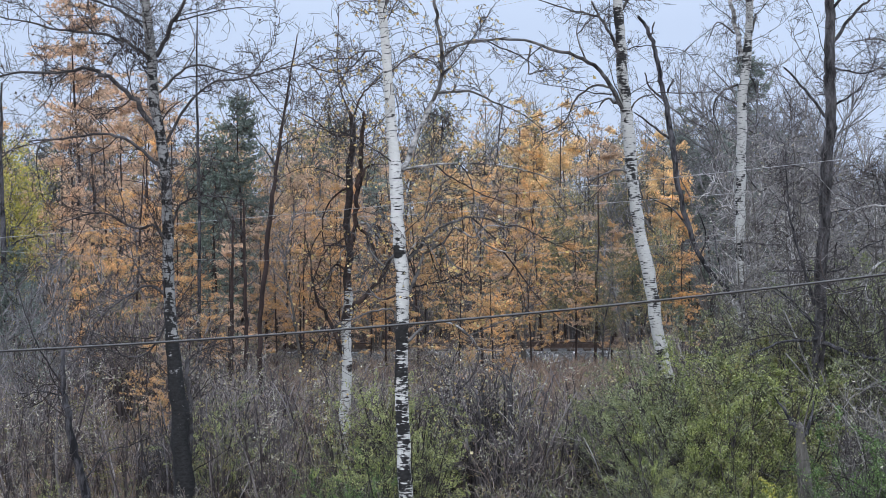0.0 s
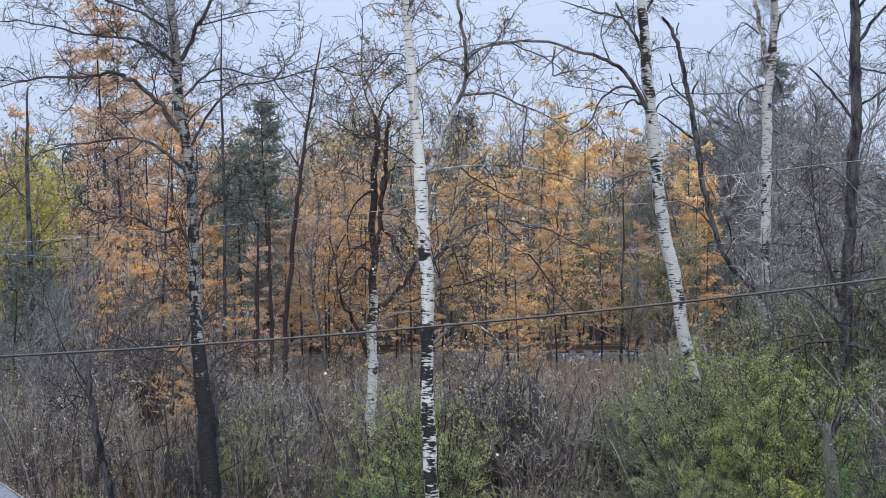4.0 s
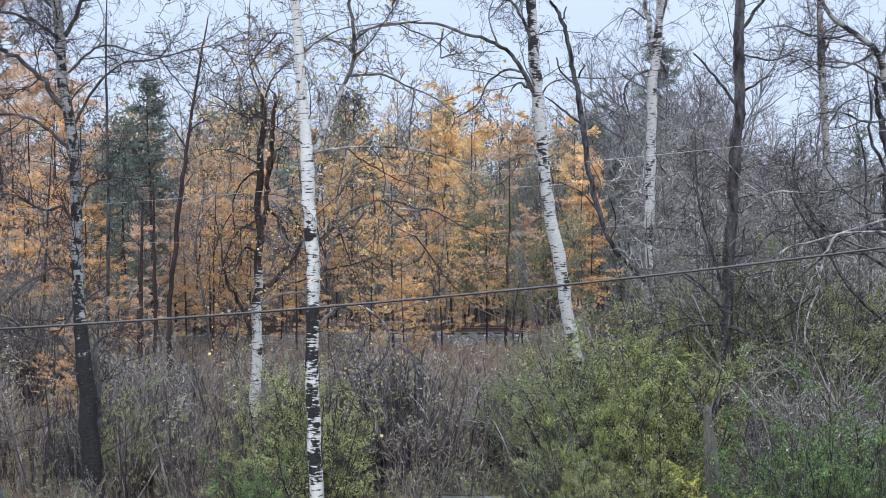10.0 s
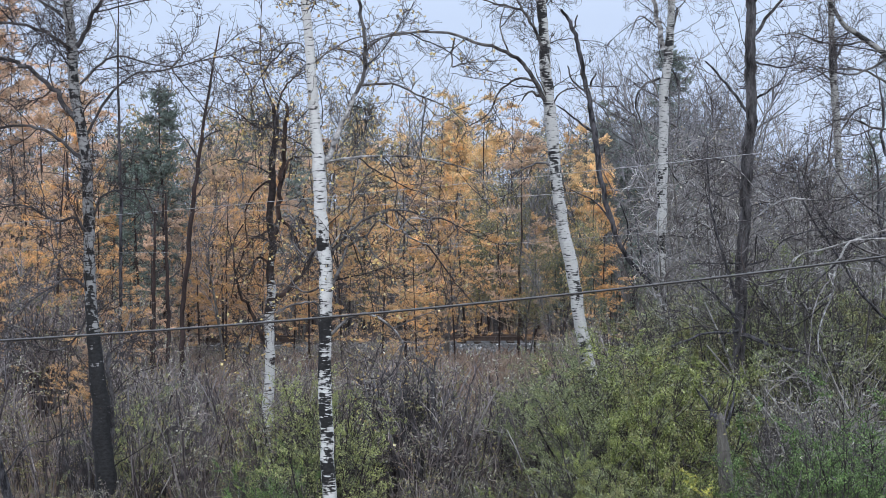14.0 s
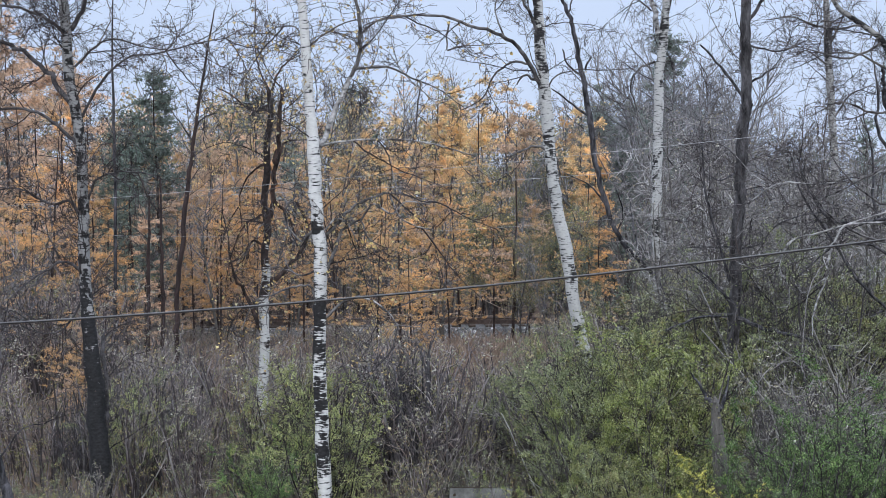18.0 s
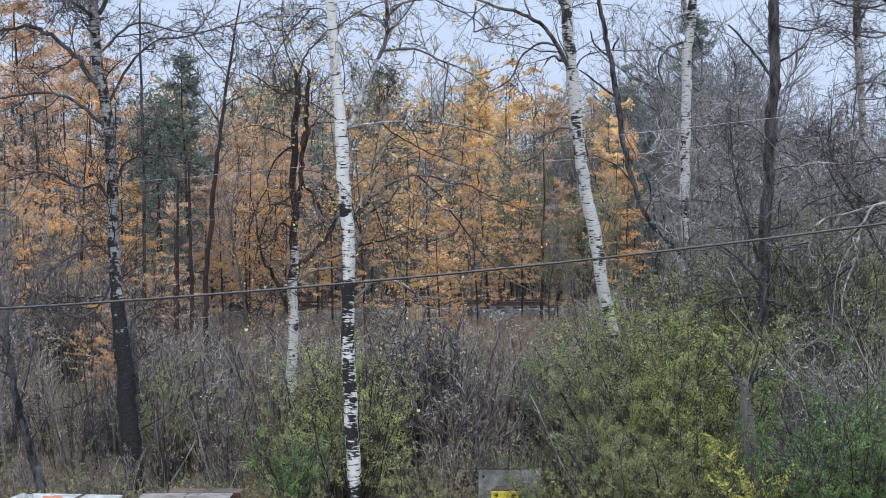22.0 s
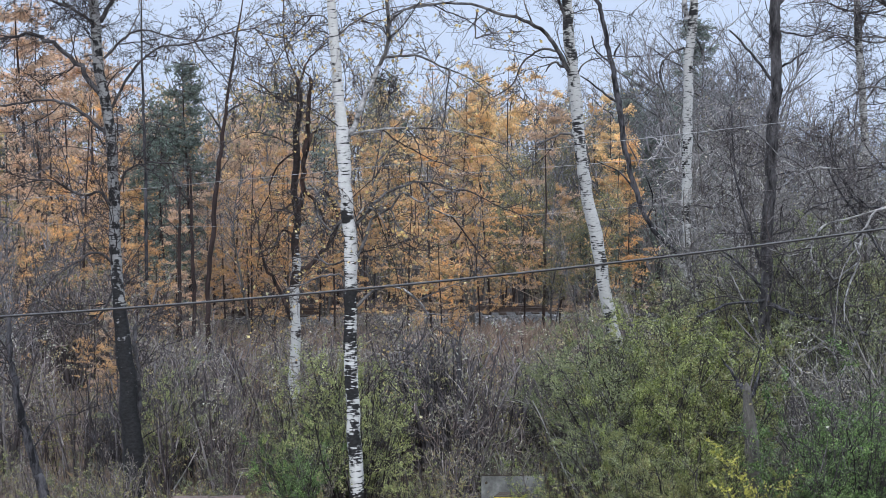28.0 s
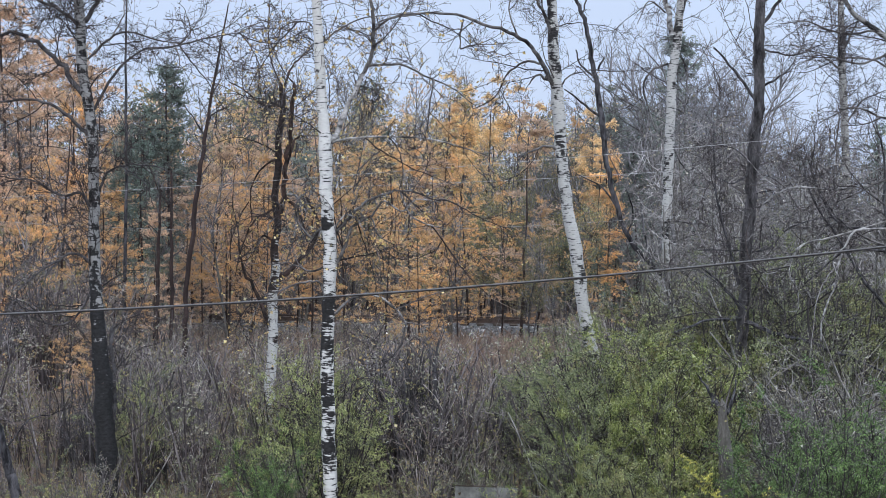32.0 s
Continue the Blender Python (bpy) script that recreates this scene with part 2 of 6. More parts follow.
M_SPRUCE = leafy("blue_green_spruce_needles", [(0.13, 0.165, 0.148), (0.20, 0.24, 0.215), (0.15, 0.19, 0.17), (0.26, 0.295, 0.27)], 0.25)
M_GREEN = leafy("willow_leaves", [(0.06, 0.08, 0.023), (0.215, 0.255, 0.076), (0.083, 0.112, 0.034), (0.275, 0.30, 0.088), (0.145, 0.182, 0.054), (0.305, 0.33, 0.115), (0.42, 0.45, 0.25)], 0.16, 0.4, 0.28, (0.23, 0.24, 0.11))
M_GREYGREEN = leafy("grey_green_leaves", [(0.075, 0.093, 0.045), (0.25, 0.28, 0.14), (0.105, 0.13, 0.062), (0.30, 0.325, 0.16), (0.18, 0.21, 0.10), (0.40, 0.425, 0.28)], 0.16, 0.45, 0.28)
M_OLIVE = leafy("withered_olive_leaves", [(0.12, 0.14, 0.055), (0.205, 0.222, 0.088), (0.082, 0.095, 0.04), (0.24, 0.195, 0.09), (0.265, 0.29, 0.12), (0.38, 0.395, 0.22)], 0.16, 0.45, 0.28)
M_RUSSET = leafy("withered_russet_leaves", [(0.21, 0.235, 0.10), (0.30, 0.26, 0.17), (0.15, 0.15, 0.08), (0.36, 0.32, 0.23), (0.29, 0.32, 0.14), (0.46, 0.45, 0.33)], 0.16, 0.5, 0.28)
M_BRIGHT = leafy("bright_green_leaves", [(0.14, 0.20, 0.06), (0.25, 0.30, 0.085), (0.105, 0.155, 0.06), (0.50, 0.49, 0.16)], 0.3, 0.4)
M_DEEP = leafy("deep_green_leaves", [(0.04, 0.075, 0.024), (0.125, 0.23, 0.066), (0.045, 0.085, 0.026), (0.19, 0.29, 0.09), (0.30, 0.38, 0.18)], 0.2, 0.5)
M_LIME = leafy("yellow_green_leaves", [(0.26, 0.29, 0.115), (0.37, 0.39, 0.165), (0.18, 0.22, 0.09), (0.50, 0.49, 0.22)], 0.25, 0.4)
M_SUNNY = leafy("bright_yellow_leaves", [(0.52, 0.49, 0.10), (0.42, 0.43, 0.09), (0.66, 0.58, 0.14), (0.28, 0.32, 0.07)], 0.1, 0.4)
M_FADED = leafy("faded_yellow_leaves", [(0.52, 0.40, 0.16), (0.62, 0.50, 0.24), (0.40, 0.31, 0.14), (0.46, 0.44, 0.22)], 0.25)
M_CITRON = leafy("citron_leaves", [(0.46, 0.40, 0.08), (0.34, 0.33, 0.08), (0.60, 0.50, 0.12), (0.22, 0.24, 0.07)], 0.25)
M_YELLOW = leafy("yellow_leaves", [(0.54, 0.38, 0.13), (0.66, 0.54, 0.24), (0.30, 0.22, 0.12), (0.58, 0.40, 0.15), (0.62, 0.58, 0.38)])
# the palest tone is a painted glint of light on some leaves
M_DRY = leafy("dry_leaves", [(0.32, 0.22, 0.10), (0.44, 0.36, 0.17), (0.24, 0.16, 0.09), (0.40, 0.40, 0.20), (0.58, 0.57, 0.42)])
M_GRASS = leafy("dead_grass", [(0.19, 0.138, 0.088), (0.12, 0.095, 0.06), (0.29, 0.212, 0.145), (0.09, 0.11, 0.045)])
M_REED = leafy("withered_reddish_grass", [(0.22, 0.15, 0.12), (0.33, 0.235, 0.19), (0.15, 0.105, 0.085), (0.40, 0.31, 0.24)])
M_PALELEAF = leafy("pale_withered_leaves", [(0.25, 0.25, 0.17), (0.40, 0.40, 0.33), (0.16, 0.165, 0.10), (0.34, 0.29, 0.21), (0.58, 0.58, 0.53)], 0.25)
M_WEED = leafy("weed_leaves", [(0.17, 0.185, 0.07), (0.28, 0.27, 0.12), (0.10, 0.12, 0.045), (0.23, 0.17, 0.09), (0.36, 0.34, 0.19)], 0.25)
M_DOT = leafy("withered_catkins", [(0.035, 0.025, 0.022), (0.09, 0.06, 0.045), (0.05, 0.035, 0.03), (0.14, 0.09, 0.06)])
M_GROUND = grainy("leaf_litter", (0.028, 0.021, 0.017), (0.15, 0.102, 0.076), 1.2, bump=0.8, dist=0.06)
M_BALLAST = grainy("railway_ballast", (0.06, 0.06, 0.063), (0.17, 0.17, 0.175), 4.0, bump=1.0, dist=0.06)
M_STONE = leafy("ballast_stone", [(0.07, 0.07, 0.075), (0.28, 0.28, 0.29), (0.16, 0.16, 0.16), (0.48, 0.48, 0.50)])
M_STEEL = grainy("rusty_rail", (0.05, 0.035, 0.03), (0.12, 0.09, 0.08), 8.0, rough=0.6)
M_CABLE = grainy("black_cable", (0.012, 0.012, 0.014), (0.04, 0.041, 0.045), 9.0, rough=0.32, bump=0.1)
M_CABLE.node_tree.nodes["Principled BSDF"].inputs["Specular IOR Level"].default_value = 0.5
M_WIRE = grainy("bare_metal_wire", (0.36, 0.37, 0.38), (0.52, 0.53, 0.54), 9.0, rough=0.5, bump=0.1)
M_OLDWOOD = grainy("old_dark_board", (0.022, 0.017, 0.014), (0.095, 0.074, 0.06), 5.0, (0.5, 3, 3))
M_FELT = grainy("weathered_roof_board", (0.07, 0.058, 0.05), (0.27, 0.25, 0.235), 5.0)
M_DARKROOF = grainy("dark_worn_roof_board", (0.028, 0.022, 0.020), (0.15, 0.105, 0.09), 5.0)
M_SHINGLE = grainy("blue_grey_shingle", (0.10, 0.112, 0.135), (0.19, 0.205, 0.235), 7.0, bump=0.3)
M_CABTOP = grainy("stained_pale_board", (0.20, 0.195, 0.185), (0.47, 0.48, 0.485), 3.0, bump=0.2)
M_POST = grainy("orange_brown_post", (0.24, 0.11, 0.06), (0.42, 0.22, 0.13), 5.0, (3, 3, 0.6))
M_WHITE = grainy("flaking_white_paint", (0.36, 0.375, 0.385), (0.60, 0.62, 0.635), 3.5, bump=0.2)
M_DARKGLASS = shader("dark_window_glass", 0.12, 0.5)[0]
M_DARKGLASS.node_tree.nodes["Principled BSDF"].inputs["Base Color"].default_value = (0.03, 0.032, 0.035, 1)
M_YBOX = grainy("yellow_hive_paint", (0.36, 0.29, 0.035), (0.62, 0.52, 0.07), 4.0, bump=0.2)
M_BLACKPAINT = grainy("dark_ornament_paint", (0.04, 0.03, 0.02), (0.09, 0.07, 0.05), 6.0)
M_RED = grainy("faded_red_plastic", (0.28, 0.03, 0.03), (0.42, 0.06, 0.05), 4.0, rough=0.5, bump=0.1)
M_BOARD = grainy("grey_weathered_plywood", (0.06, 0.061, 0.058), (0.20, 0.202, 0.195), 3.0, bump=0.2)
M_CLOTH = grainy("faded_orange_cloth", (0.32, 0.12, 0.07), (0.55, 0.27, 0.18), 6.0)

# ---- mesh tools ----


def fill(name, verts, faces, mat, smooth=True):
    """A mesh from arrays of vertices and of faces with one count of corners."""
    verts, faces = np.asarray(verts, np.float32).reshape(-1, 3), np.asarray(faces, np.int32)
    me = bpy.data.meshes.new(name)
    me.vertices.add(len(verts))
    me.vertices.foreach_set("co", verts.ravel())
    n, k = faces.shape
    me.loops.add(n * k)
    me.loops.foreach_set("vertex_index", faces.ravel())
    me.polygons.add(n)
    me.polygons.foreach_set("loop_start", np.arange(0, n * k, k, dtype=np.int32))
    me.polygons.foreach_set("use_smooth", np.full(n, smooth))
    me.update(calc_edges=True)
    me.materials.append(mat)
    return me


def child(name, me, parent, label="", kind=""):
    ob = new(name, me)
    ob.parent = parent
    return tagged(ob, label=label, kind=kind)


def part(name, bm, material, parent, label=""):
    me = bpy.data.meshes.new(name)
    bm.to_mesh(me)
    bm.free()
    me.materials.append(material)
    return child(name, me, parent, label)


def root(name, label, category, x, y, z=0.0, group="", kind=""):
    ob = new(name)
    ob.location = (x, y, z)
    return tagged(ob, label, category, group, kind)


def unit(v):
    return v / np.maximum(1e-9, np.linalg.norm(v, axis=-1, keepdims=True))


def tubes(P, R, sides):
    """Vertices and quads of tubes along the paths P (n, k, 3) with the radii R (n, k)."""
    n, k, _ = P.shape
    T = unit(np.gradient(P, axis=1))
    ref = np.zeros((n, 1, 3))
    flat = np.abs(T[:, :1, 2]) > 0.7
    ref[..., 0] = flat
    ref[..., 2] = ~flat
    A = unit(np.cross(T, np.broadcast_to(ref, T.shape)))
    B = np.cross(T, A)
    a = np.arange(sides) * 2 * np.pi / sides
    V = P[:, :, None] + R[:, :, None, None] * (A[:, :, None] * np.cos(a)[:, None] + B[:, :, None] * np.sin(a)[:, None])
    i = np.arange(n * k * sides).reshape(n, k, sides)
    j = np.roll(i, -1, axis=2)
    Q = np.stack([i[:, :-1], j[:, :-1], j[:, 1:], i[:, 1:]], -1).reshape(-1, 4)
    return V.reshape(-1, 3), Q


def joined(pieces):
    V, Q, off = [], [], 0
    for v, q in pieces:
        V.append(v)
        Q.append(q + off)
        off += len(v)
    return np.concatenate(V), np.concatenate(Q)


def strands(rng, start, way, length, r0, k=5, wobble=0.25, lift=0.0, taper=0.25):
    """Crooked shoots: paths (n, k, 3) and radii from starts, directions and lengths."""
    n = len(start)
    P, d = [start], unit(way)
    step = (np.asarray(length) / (k - 1)).reshape(-1, 1)
    for _ in range(k - 1):
        d = unit(d + rng.normal(0, wobble, (n, 3)) + np.array([0, 0, lift]))
        P.append(P[-1] + d * step)
    R = np.asarray(r0).reshape(-1, 1) * np.linspace(1, taper, k)
    return np.stack(P, 1), np.broadcast_to(R, (n, k))


def arcs(rng, start, way, length, r0, k=8, curl=0.15, zig=0.1, droop=0.0, taper=0.3):
    """Twigs that bend one way along an arc, with a small zigzag from bud to bud."""
    n = len(start)
    P, d = [start], unit(way)
    step = (np.asarray(length) / (k - 1)).reshape(-1, 1)
    axis = unit(rng.normal(0, 1, (n, 3)) * np.array([1, 1, 0.5]))
    bend = np.minimum(np.abs(rng.normal(0, curl, (n, 1))), 1.4 * curl)
    side = unit(np.cross(d, axis))
    for i in range(k - 1):
        d = unit(d + np.cross(axis, d) * bend + side * zig * (1 if i % 2 else -1) + rng.normal(0, zig * 0.7, (n, 3)) + np.array([0, 0, -droop]))
        P.append(P[-1] + d * step)
    R = np.asarray(r0).reshape(-1, 1) * np.linspace(1, taper, k)
    return np.stack(P, 1), np.broadcast_to(R, (n, k))


def sprout(rng, P, per, lo=0.2, hi=1.0, angle=0.9, side=1.0):
    """Starts and directions of children of the paths P: per of them on each."""
    n, k, _ = P.shape
    who = np.repeat(np.arange(n), per)
    f = rng.uniform(lo, hi, len(who)) * (k - 1)
    i = np.minimum(f.astype(int), k - 2)
    u = (f - i)[:, None]
    at = P[who, i] * (1 - u) + P[who, i + 1] * u
    t = unit(P[who, i + 1] - P[who, i])
    r = unit(rng.normal(0, 1, (len(who), 3)) * np.array([1, 1, side]))
    r = unit(r - t * (r * t).sum(-1, keepdims=True))
    return at, unit(t * np.cos(angle) + r * np.sin(angle)), who


def leaf_quads(rng, at, size, aspect=0.5, flat=0.0):
    """Diamond leaves at the given places, folded a little along the middle."""
    n = len(at)
    a = rng.normal(0, 1, (n, 3))
    a[:, 2] *= 1 - flat
    a = unit(a)
    b = unit(np.cross(a, rng.normal(0, 1, (n, 3)) * np.array([1 - flat, 1 - flat, 1])))
    c = np.cross(a, b)
    s = (np.asarray(size) * rng.uniform(0.6, 1.3, n))[:, None]
    V = np.stack([at - a * s, at + b * s * aspect + c * s * 0.15, at + a * s, at - b * s * aspect + c * s * 0.15], 1)
    return V.reshape(-1, 3), np.arange(4 * n).reshape(n, 4)


def smooth_path(pts, per=4):
    """A rounded path through control points (x, y, z, radius)."""
    p = np.asarray(pts, float)
    q = np.vstack([2 * p[0] - p[1], p, 2 * p[-1] - p[-2]])
    out = []
    for i in range(1, len(q) - 2):
        for s in range(per):
            u = s / per
            out.append(0.5 * (2 * q[i] + (q[i + 1] - q[i - 1]) * u + (2 * q[i - 1] - 5 * q[i] + 4 * q[i + 1] - q[i + 2]) * u**2
                              + (3 * q[i] - q[i - 1] - 3 * q[i + 1] + q[i + 2]) * u**3))
    out.append(p[-1])
    out = np.array(out)
    out[:, 3] = np.maximum(out[:, 3], 0.004)
    return out


def bm_box(bm, x0, x1, y0, y1, z0, z1, bevel=0.006, tilt=None):
    """A bevelled board from corner to corner."""
    m = Matrix.Translation(((x0 + x1) / 2, (y0 + y1) / 2, (z0 + z1) / 2)) @ Matrix.Diagonal((x1 - x0, y1 - y0, z1 - z0, 1))
    made = bmesh.ops.create_cube(bm, size=1.0, matrix=(tilt or Matrix()) @ m)
    edges = list({e for v in made["verts"] for e in v.link_edges})
    bmesh.ops.bevel(bm, geom=edges, offset=bevel, segments=1, affect="EDGES")
    return bm


def board(name, parent, mat, *box, label="", bevel=0.006, tilt=None):
    return part(name, bm_box(bmesh.new(), *box, bevel=bevel, tilt=tilt), mat, parent, label)


# ---- ground and railway ----


def ground_height(x, y):
    n = 0.10 * np.sin(0.31 * x + 0.2 * y) * np.sin(0.23 * y - 0.4) + 0.05 * np.sin(1.3 * x + 0.7) * np.sin(1.1 * y)
    rise = np.clip((y - 47) / 9, 0, 1) * np.clip((63 - y) / 2, 0, 1)
    return 0.42 * rise * rise * (3 - 2 * rise) + n * np.clip((y - 8) / 10, 0, 1) * np.clip((160 - y) / 60, 0, 1)


def ground():
    xs = np.concatenate([np.linspace(-2500, -60, 12), np.linspace(-40, 40, 90), np.linspace(60, 2500, 12)])
    ys = np.concatenate([np.linspace(-600, 2, 8), np.linspace(6, 110, 110), np.linspace(150, 4000, 14)])
    X, Y = np.meshgrid(xs, ys)
    V = np.stack([X, Y, ground_height(X, Y)], -1)
    i = np.arange(X.size).reshape(X.shape)
    Q = np.stack([i[:-1, :-1], i[:-1, 1:], i[1:, 1:], i[1:, :-1]], -1).reshape(-1, 4)
    tagged(new("ground", fill("ground", V, Q, M_GROUND)), "damp ground covered with dead grass and fallen leaves", "ground", kind="structure")


def railway():
    rng = np.random.default_rng(21)
    prof = [(60.6, -0.2), (62.4, 0.60), (63.0, 0.84), (67.8, 0.84), (70.0, -0.2)]
    xs = np.linspace(-90, 90, 240)
    V = np.array([[(x, y + 0.10 * math.sin(1.7 * x + y), z + 0.04 * math.sin(2.3 * x + 3 * y)) for y, z in prof] for x in xs])
    i = np.arange(len(xs) * len(prof)).reshape(len(xs), -1)
    Q = np.stack([i[:-1, :-1], i[1:, :-1], i[1:, 1:], i[:-1, 1:]], -1).reshape(-1, 4)
    bank = tagged(new("embankment", fill("embankment", V, Q, M_BALLAST)), "low railway embankment of pale grey crushed stone", "railway embankment", kind="structure")
    at = np.stack([rng.uniform(-22, 20, 17000), rng.uniform(61.2, 63.2, 17000), np.zeros(17000)], 1)
    at[:, 2] = np.interp(at[:, 1], [60.6, 62.4, 63.0], [-0.18, 0.62, 0.86])
    v, q = leaf_quads(rng, at, 0.055, 0.8, 0.0)
    child("stones", fill("stones", v, q, M_STONE, False), bank, "loose pale crushed stones", "stuff")
    for y in (64.6, 66.1):
        bm = bmesh.new()
        bm_box(bm, -90, 90, y - 0.07, y + 0.07, 0.90, 0.92, 0.004)
        bm_box(bm, -90, 90, y - 0.012, y + 0.012, 0.92, 1.02, 0.004)
        bm_box(bm, -90, 90, y - 0.036, y + 0.036, 1.02, 1.06, 0.008)
        part("rail", bm, M_STEEL, bank, "rusty steel rail")
    me = None
    for k in range(90):
        if me is None:
            bm = bm_box(bmesh.new(), -0.13, 0.13, -1.35, 1.35, -0.08, 0.13, 0.02)
            me = bpy.data.meshes.new("sleeper")
            bm.to_mesh(me)
            bm.free()
            me.materials.append(M_OLDWOOD)
        child("sleeper", me, bank).location = (-27 + 0.6 * k, 65.35, 0.77)


ground()
railway()

# ---- the near trees, each from its trunk, limbs, twigs and last leaves ----


SWAYING = []


class Tree:
    pass


def start_tree(name, label, base, bark, limb_mat, twigs, seed, leaves=0, leaf_mat=None):
    t = Tree()
    t.ob = root(name, label, "tree", base[0], base[1])
    t.base, t.bark, t.limb_mat, t.twigs = np.array([base[0], base[1], 0.0]), bark, limb_mat, twigs
    t.rng, t.paths, t.leaves, t.leaf_mat = np.random.default_rng(seed), [], leaves, leaf_mat or M_YELLOW
    t.bare = {"aspen_tree": 0.28, "birch_tree": 0.55}.get(name, 0.40)
    t.droop = 0.012 if name == "birch_tree" else -0.025
    return t


def birch(label, base, twigs=1.0, seed=1, leaves=0, below=0.5, above=99.0, patchy=0.0, fade=0.9, patch_top=99.0, knots=(), boughs="grey", upper=0.32, tone=0.66, burnt=(0.032, 0.031, 0.033)):
    bark = birch_bark("birch_bark", below, above, (tone, tone, 0.985 * tone), patchy=patchy, fade=fade, patch_top=patch_top, knots=knots, upper=upper, burnt=burnt)
    return start_tree("birch_tree", label, base, bark, M_BIRCHLIMB if boughs == "grey" else M_PEELING, twigs, seed, leaves)


def mottled(label, base, twigs=1.0, seed=1, leaves=1500):
    return start_tree("aspen_tree", label, base, M_MOTTLED, M_LIMB, twigs, seed, leaves, M_DOT)


def snag(label, base, twigs=1.0, seed=1, bark="dark"):
    return start_tree("bare_tree", label, base, {"dark": M_DARKBARK, "pale": M_GREYBARK, "red": M_REDBARK, "grey": M_SNAGBARK}[bark], M_DARKBARK, twigs, seed)


def stem(t, name, pts, mat, sides, rough, per=4):
    p = smooth_path(pts, per)
    p[:, :3] -= t.base
    k = len(p)
    bend = 0.3 if mat is M_PALELIMB else 0.55 if name == "limb" else 0.3 if mat in (M_DARKBARK, M_REDBARK, M_SNAGBARK) else 0.08
    kink = t.rng.normal(0, 1, (k, 3)) * np.minimum(p[:, 3:] * bend, 0.028 if name == "limb" else 0.016)
    kink[0] = 0
    p[:, :3] += kink
    tip = np.append(p[-1, :3] + unit(p[-1, :3] - p[-2, :3]) * p[-1, 3] * 1.5, 0.002)
    p = np.vstack([p, tip])
    k += 1
    v, q = tubes(p[None, :, :3], p[None, :, 3], sides)
    ring = v.reshape(k, sides, 3)
    swell = 1 + rough * t.rng.normal(0, 1, (k, sides, 1))
    swell[1:] = (swell[1:] + swell[:-1]) / 2
    v = p[:, None, :3] + (ring - p[:, None, :3]) * swell
    child(name, fill(name, v, q, mat), t.ob)
    t.paths.append((name, p))


def trunk(t, pts):
    stem(t, "trunk", [(x, y, z, 0.92 * r) for x, y, z, r in pts], t.bark, 14, 0.06, 6)


def limb(t, pts, pale=False):
    stem(t, "limb", [(x, y, z, 0.8 * r) for x, y, z, r in pts], M_PALELIMB if pale else t.limb_mat, 7, 0.08)


def crown(t):
    """Boughs, crooked side shoots, twigs, catkins and the few leaves left on them."""
    rng, pieces, tips = t.rng, [], []
    for name, p in t.paths:
        seg = np.linalg.norm(np.diff(p[:, :3], axis=0), axis=1).sum()
        lo = t.bare if name == "trunk" else 0.10
        n = int(round(seg * 1.3 * t.twigs))
        if n < 1:
            continue
        at, way, _ = sprout(rng, p[None, :, :3], n, lo, 1.0, 0.9)
        Z, RZ = arcs(rng, at, way, rng.uniform(0.7, 2.0, n), rng.uniform(0.008, 0.014, n), 14, 0.10, 0.14, t.droop, 0.3)
        pieces.append(tubes(Z, RZ, 5))
        at, way, _ = sprout(rng, Z, 8, 0.1, 1.0, 0.95)
        m = int(round(seg * 3.8 * t.twigs))
        at2, way2, _ = sprout(rng, p[None, :, :3], max(1, m), lo, 1.0, 1.0)
        at, way = np.concatenate([at, at2]), np.concatenate([way, way2])
        A, RA = arcs(rng, at, way, rng.uniform(0.2, 0.75, len(at)), rng.uniform(0.0045, 0.007, len(at)), 8, 0.2, 0.2, t.droop, 0.4)
        pieces.append(tubes(A, RA, 4))
        at, way, _ = sprout(rng, A, 5, 0.15, 1.0, 0.95)
        B, RB = arcs(rng, at, way, rng.uniform(0.08, 0.34, len(at)), 0.0042, 5, 0.25, 0.22, t.droop, 0.5)
        pieces.append(tubes(B, RB, 3))
        at, way, _ = sprout(rng, B, 1, 0.3, 1.0, 1.0)
        C, RC = arcs(rng, at, way, rng.uniform(0.05, 0.16, len(at)), 0.0036, 3, 0.2, 0.2, 0.0, 0.6)
        pieces.append(tubes(C, RC, 3))
        tips += [C[:, -1], B[:, -1]]
    if pieces:
        v, q = joined(pieces)
        child("crown", fill("crown", v, q, M_TWIG), t.ob, "dense bare twigs", "stuff")
    if t.leaves and tips:
        tips = np.concatenate(tips)
        pick = tips[rng.choice(len(tips), min(t.leaves, len(tips)), False)]
        v, q = leaf_quads(rng, pick - np.array([0, 0, 0.02]), 0.027 if t.leaf_mat is M_YELLOW else 0.021, 0.75)
        SWAYING.append(child("foliage", fill("foliage", v, q, t.leaf_mat, False), t.ob, "few withered leaves still hanging", "stuff"))
        if t.leaf_mat is M_YELLOW:
            pick = tips[rng.choice(len(tips), min(t.leaves, len(tips)), False)]
            v, q = leaf_quads(rng, pick, 0.018, 0.6)
            child("catkin", fill("catkin", v, q, M_DOT, False), t.ob, "dark withered catkins", "stuff")


t = mottled('tall bare aspen with black lower bark and grey mottled upper trunk', (-5.13, 28.50), twigs=2.0, seed=1)
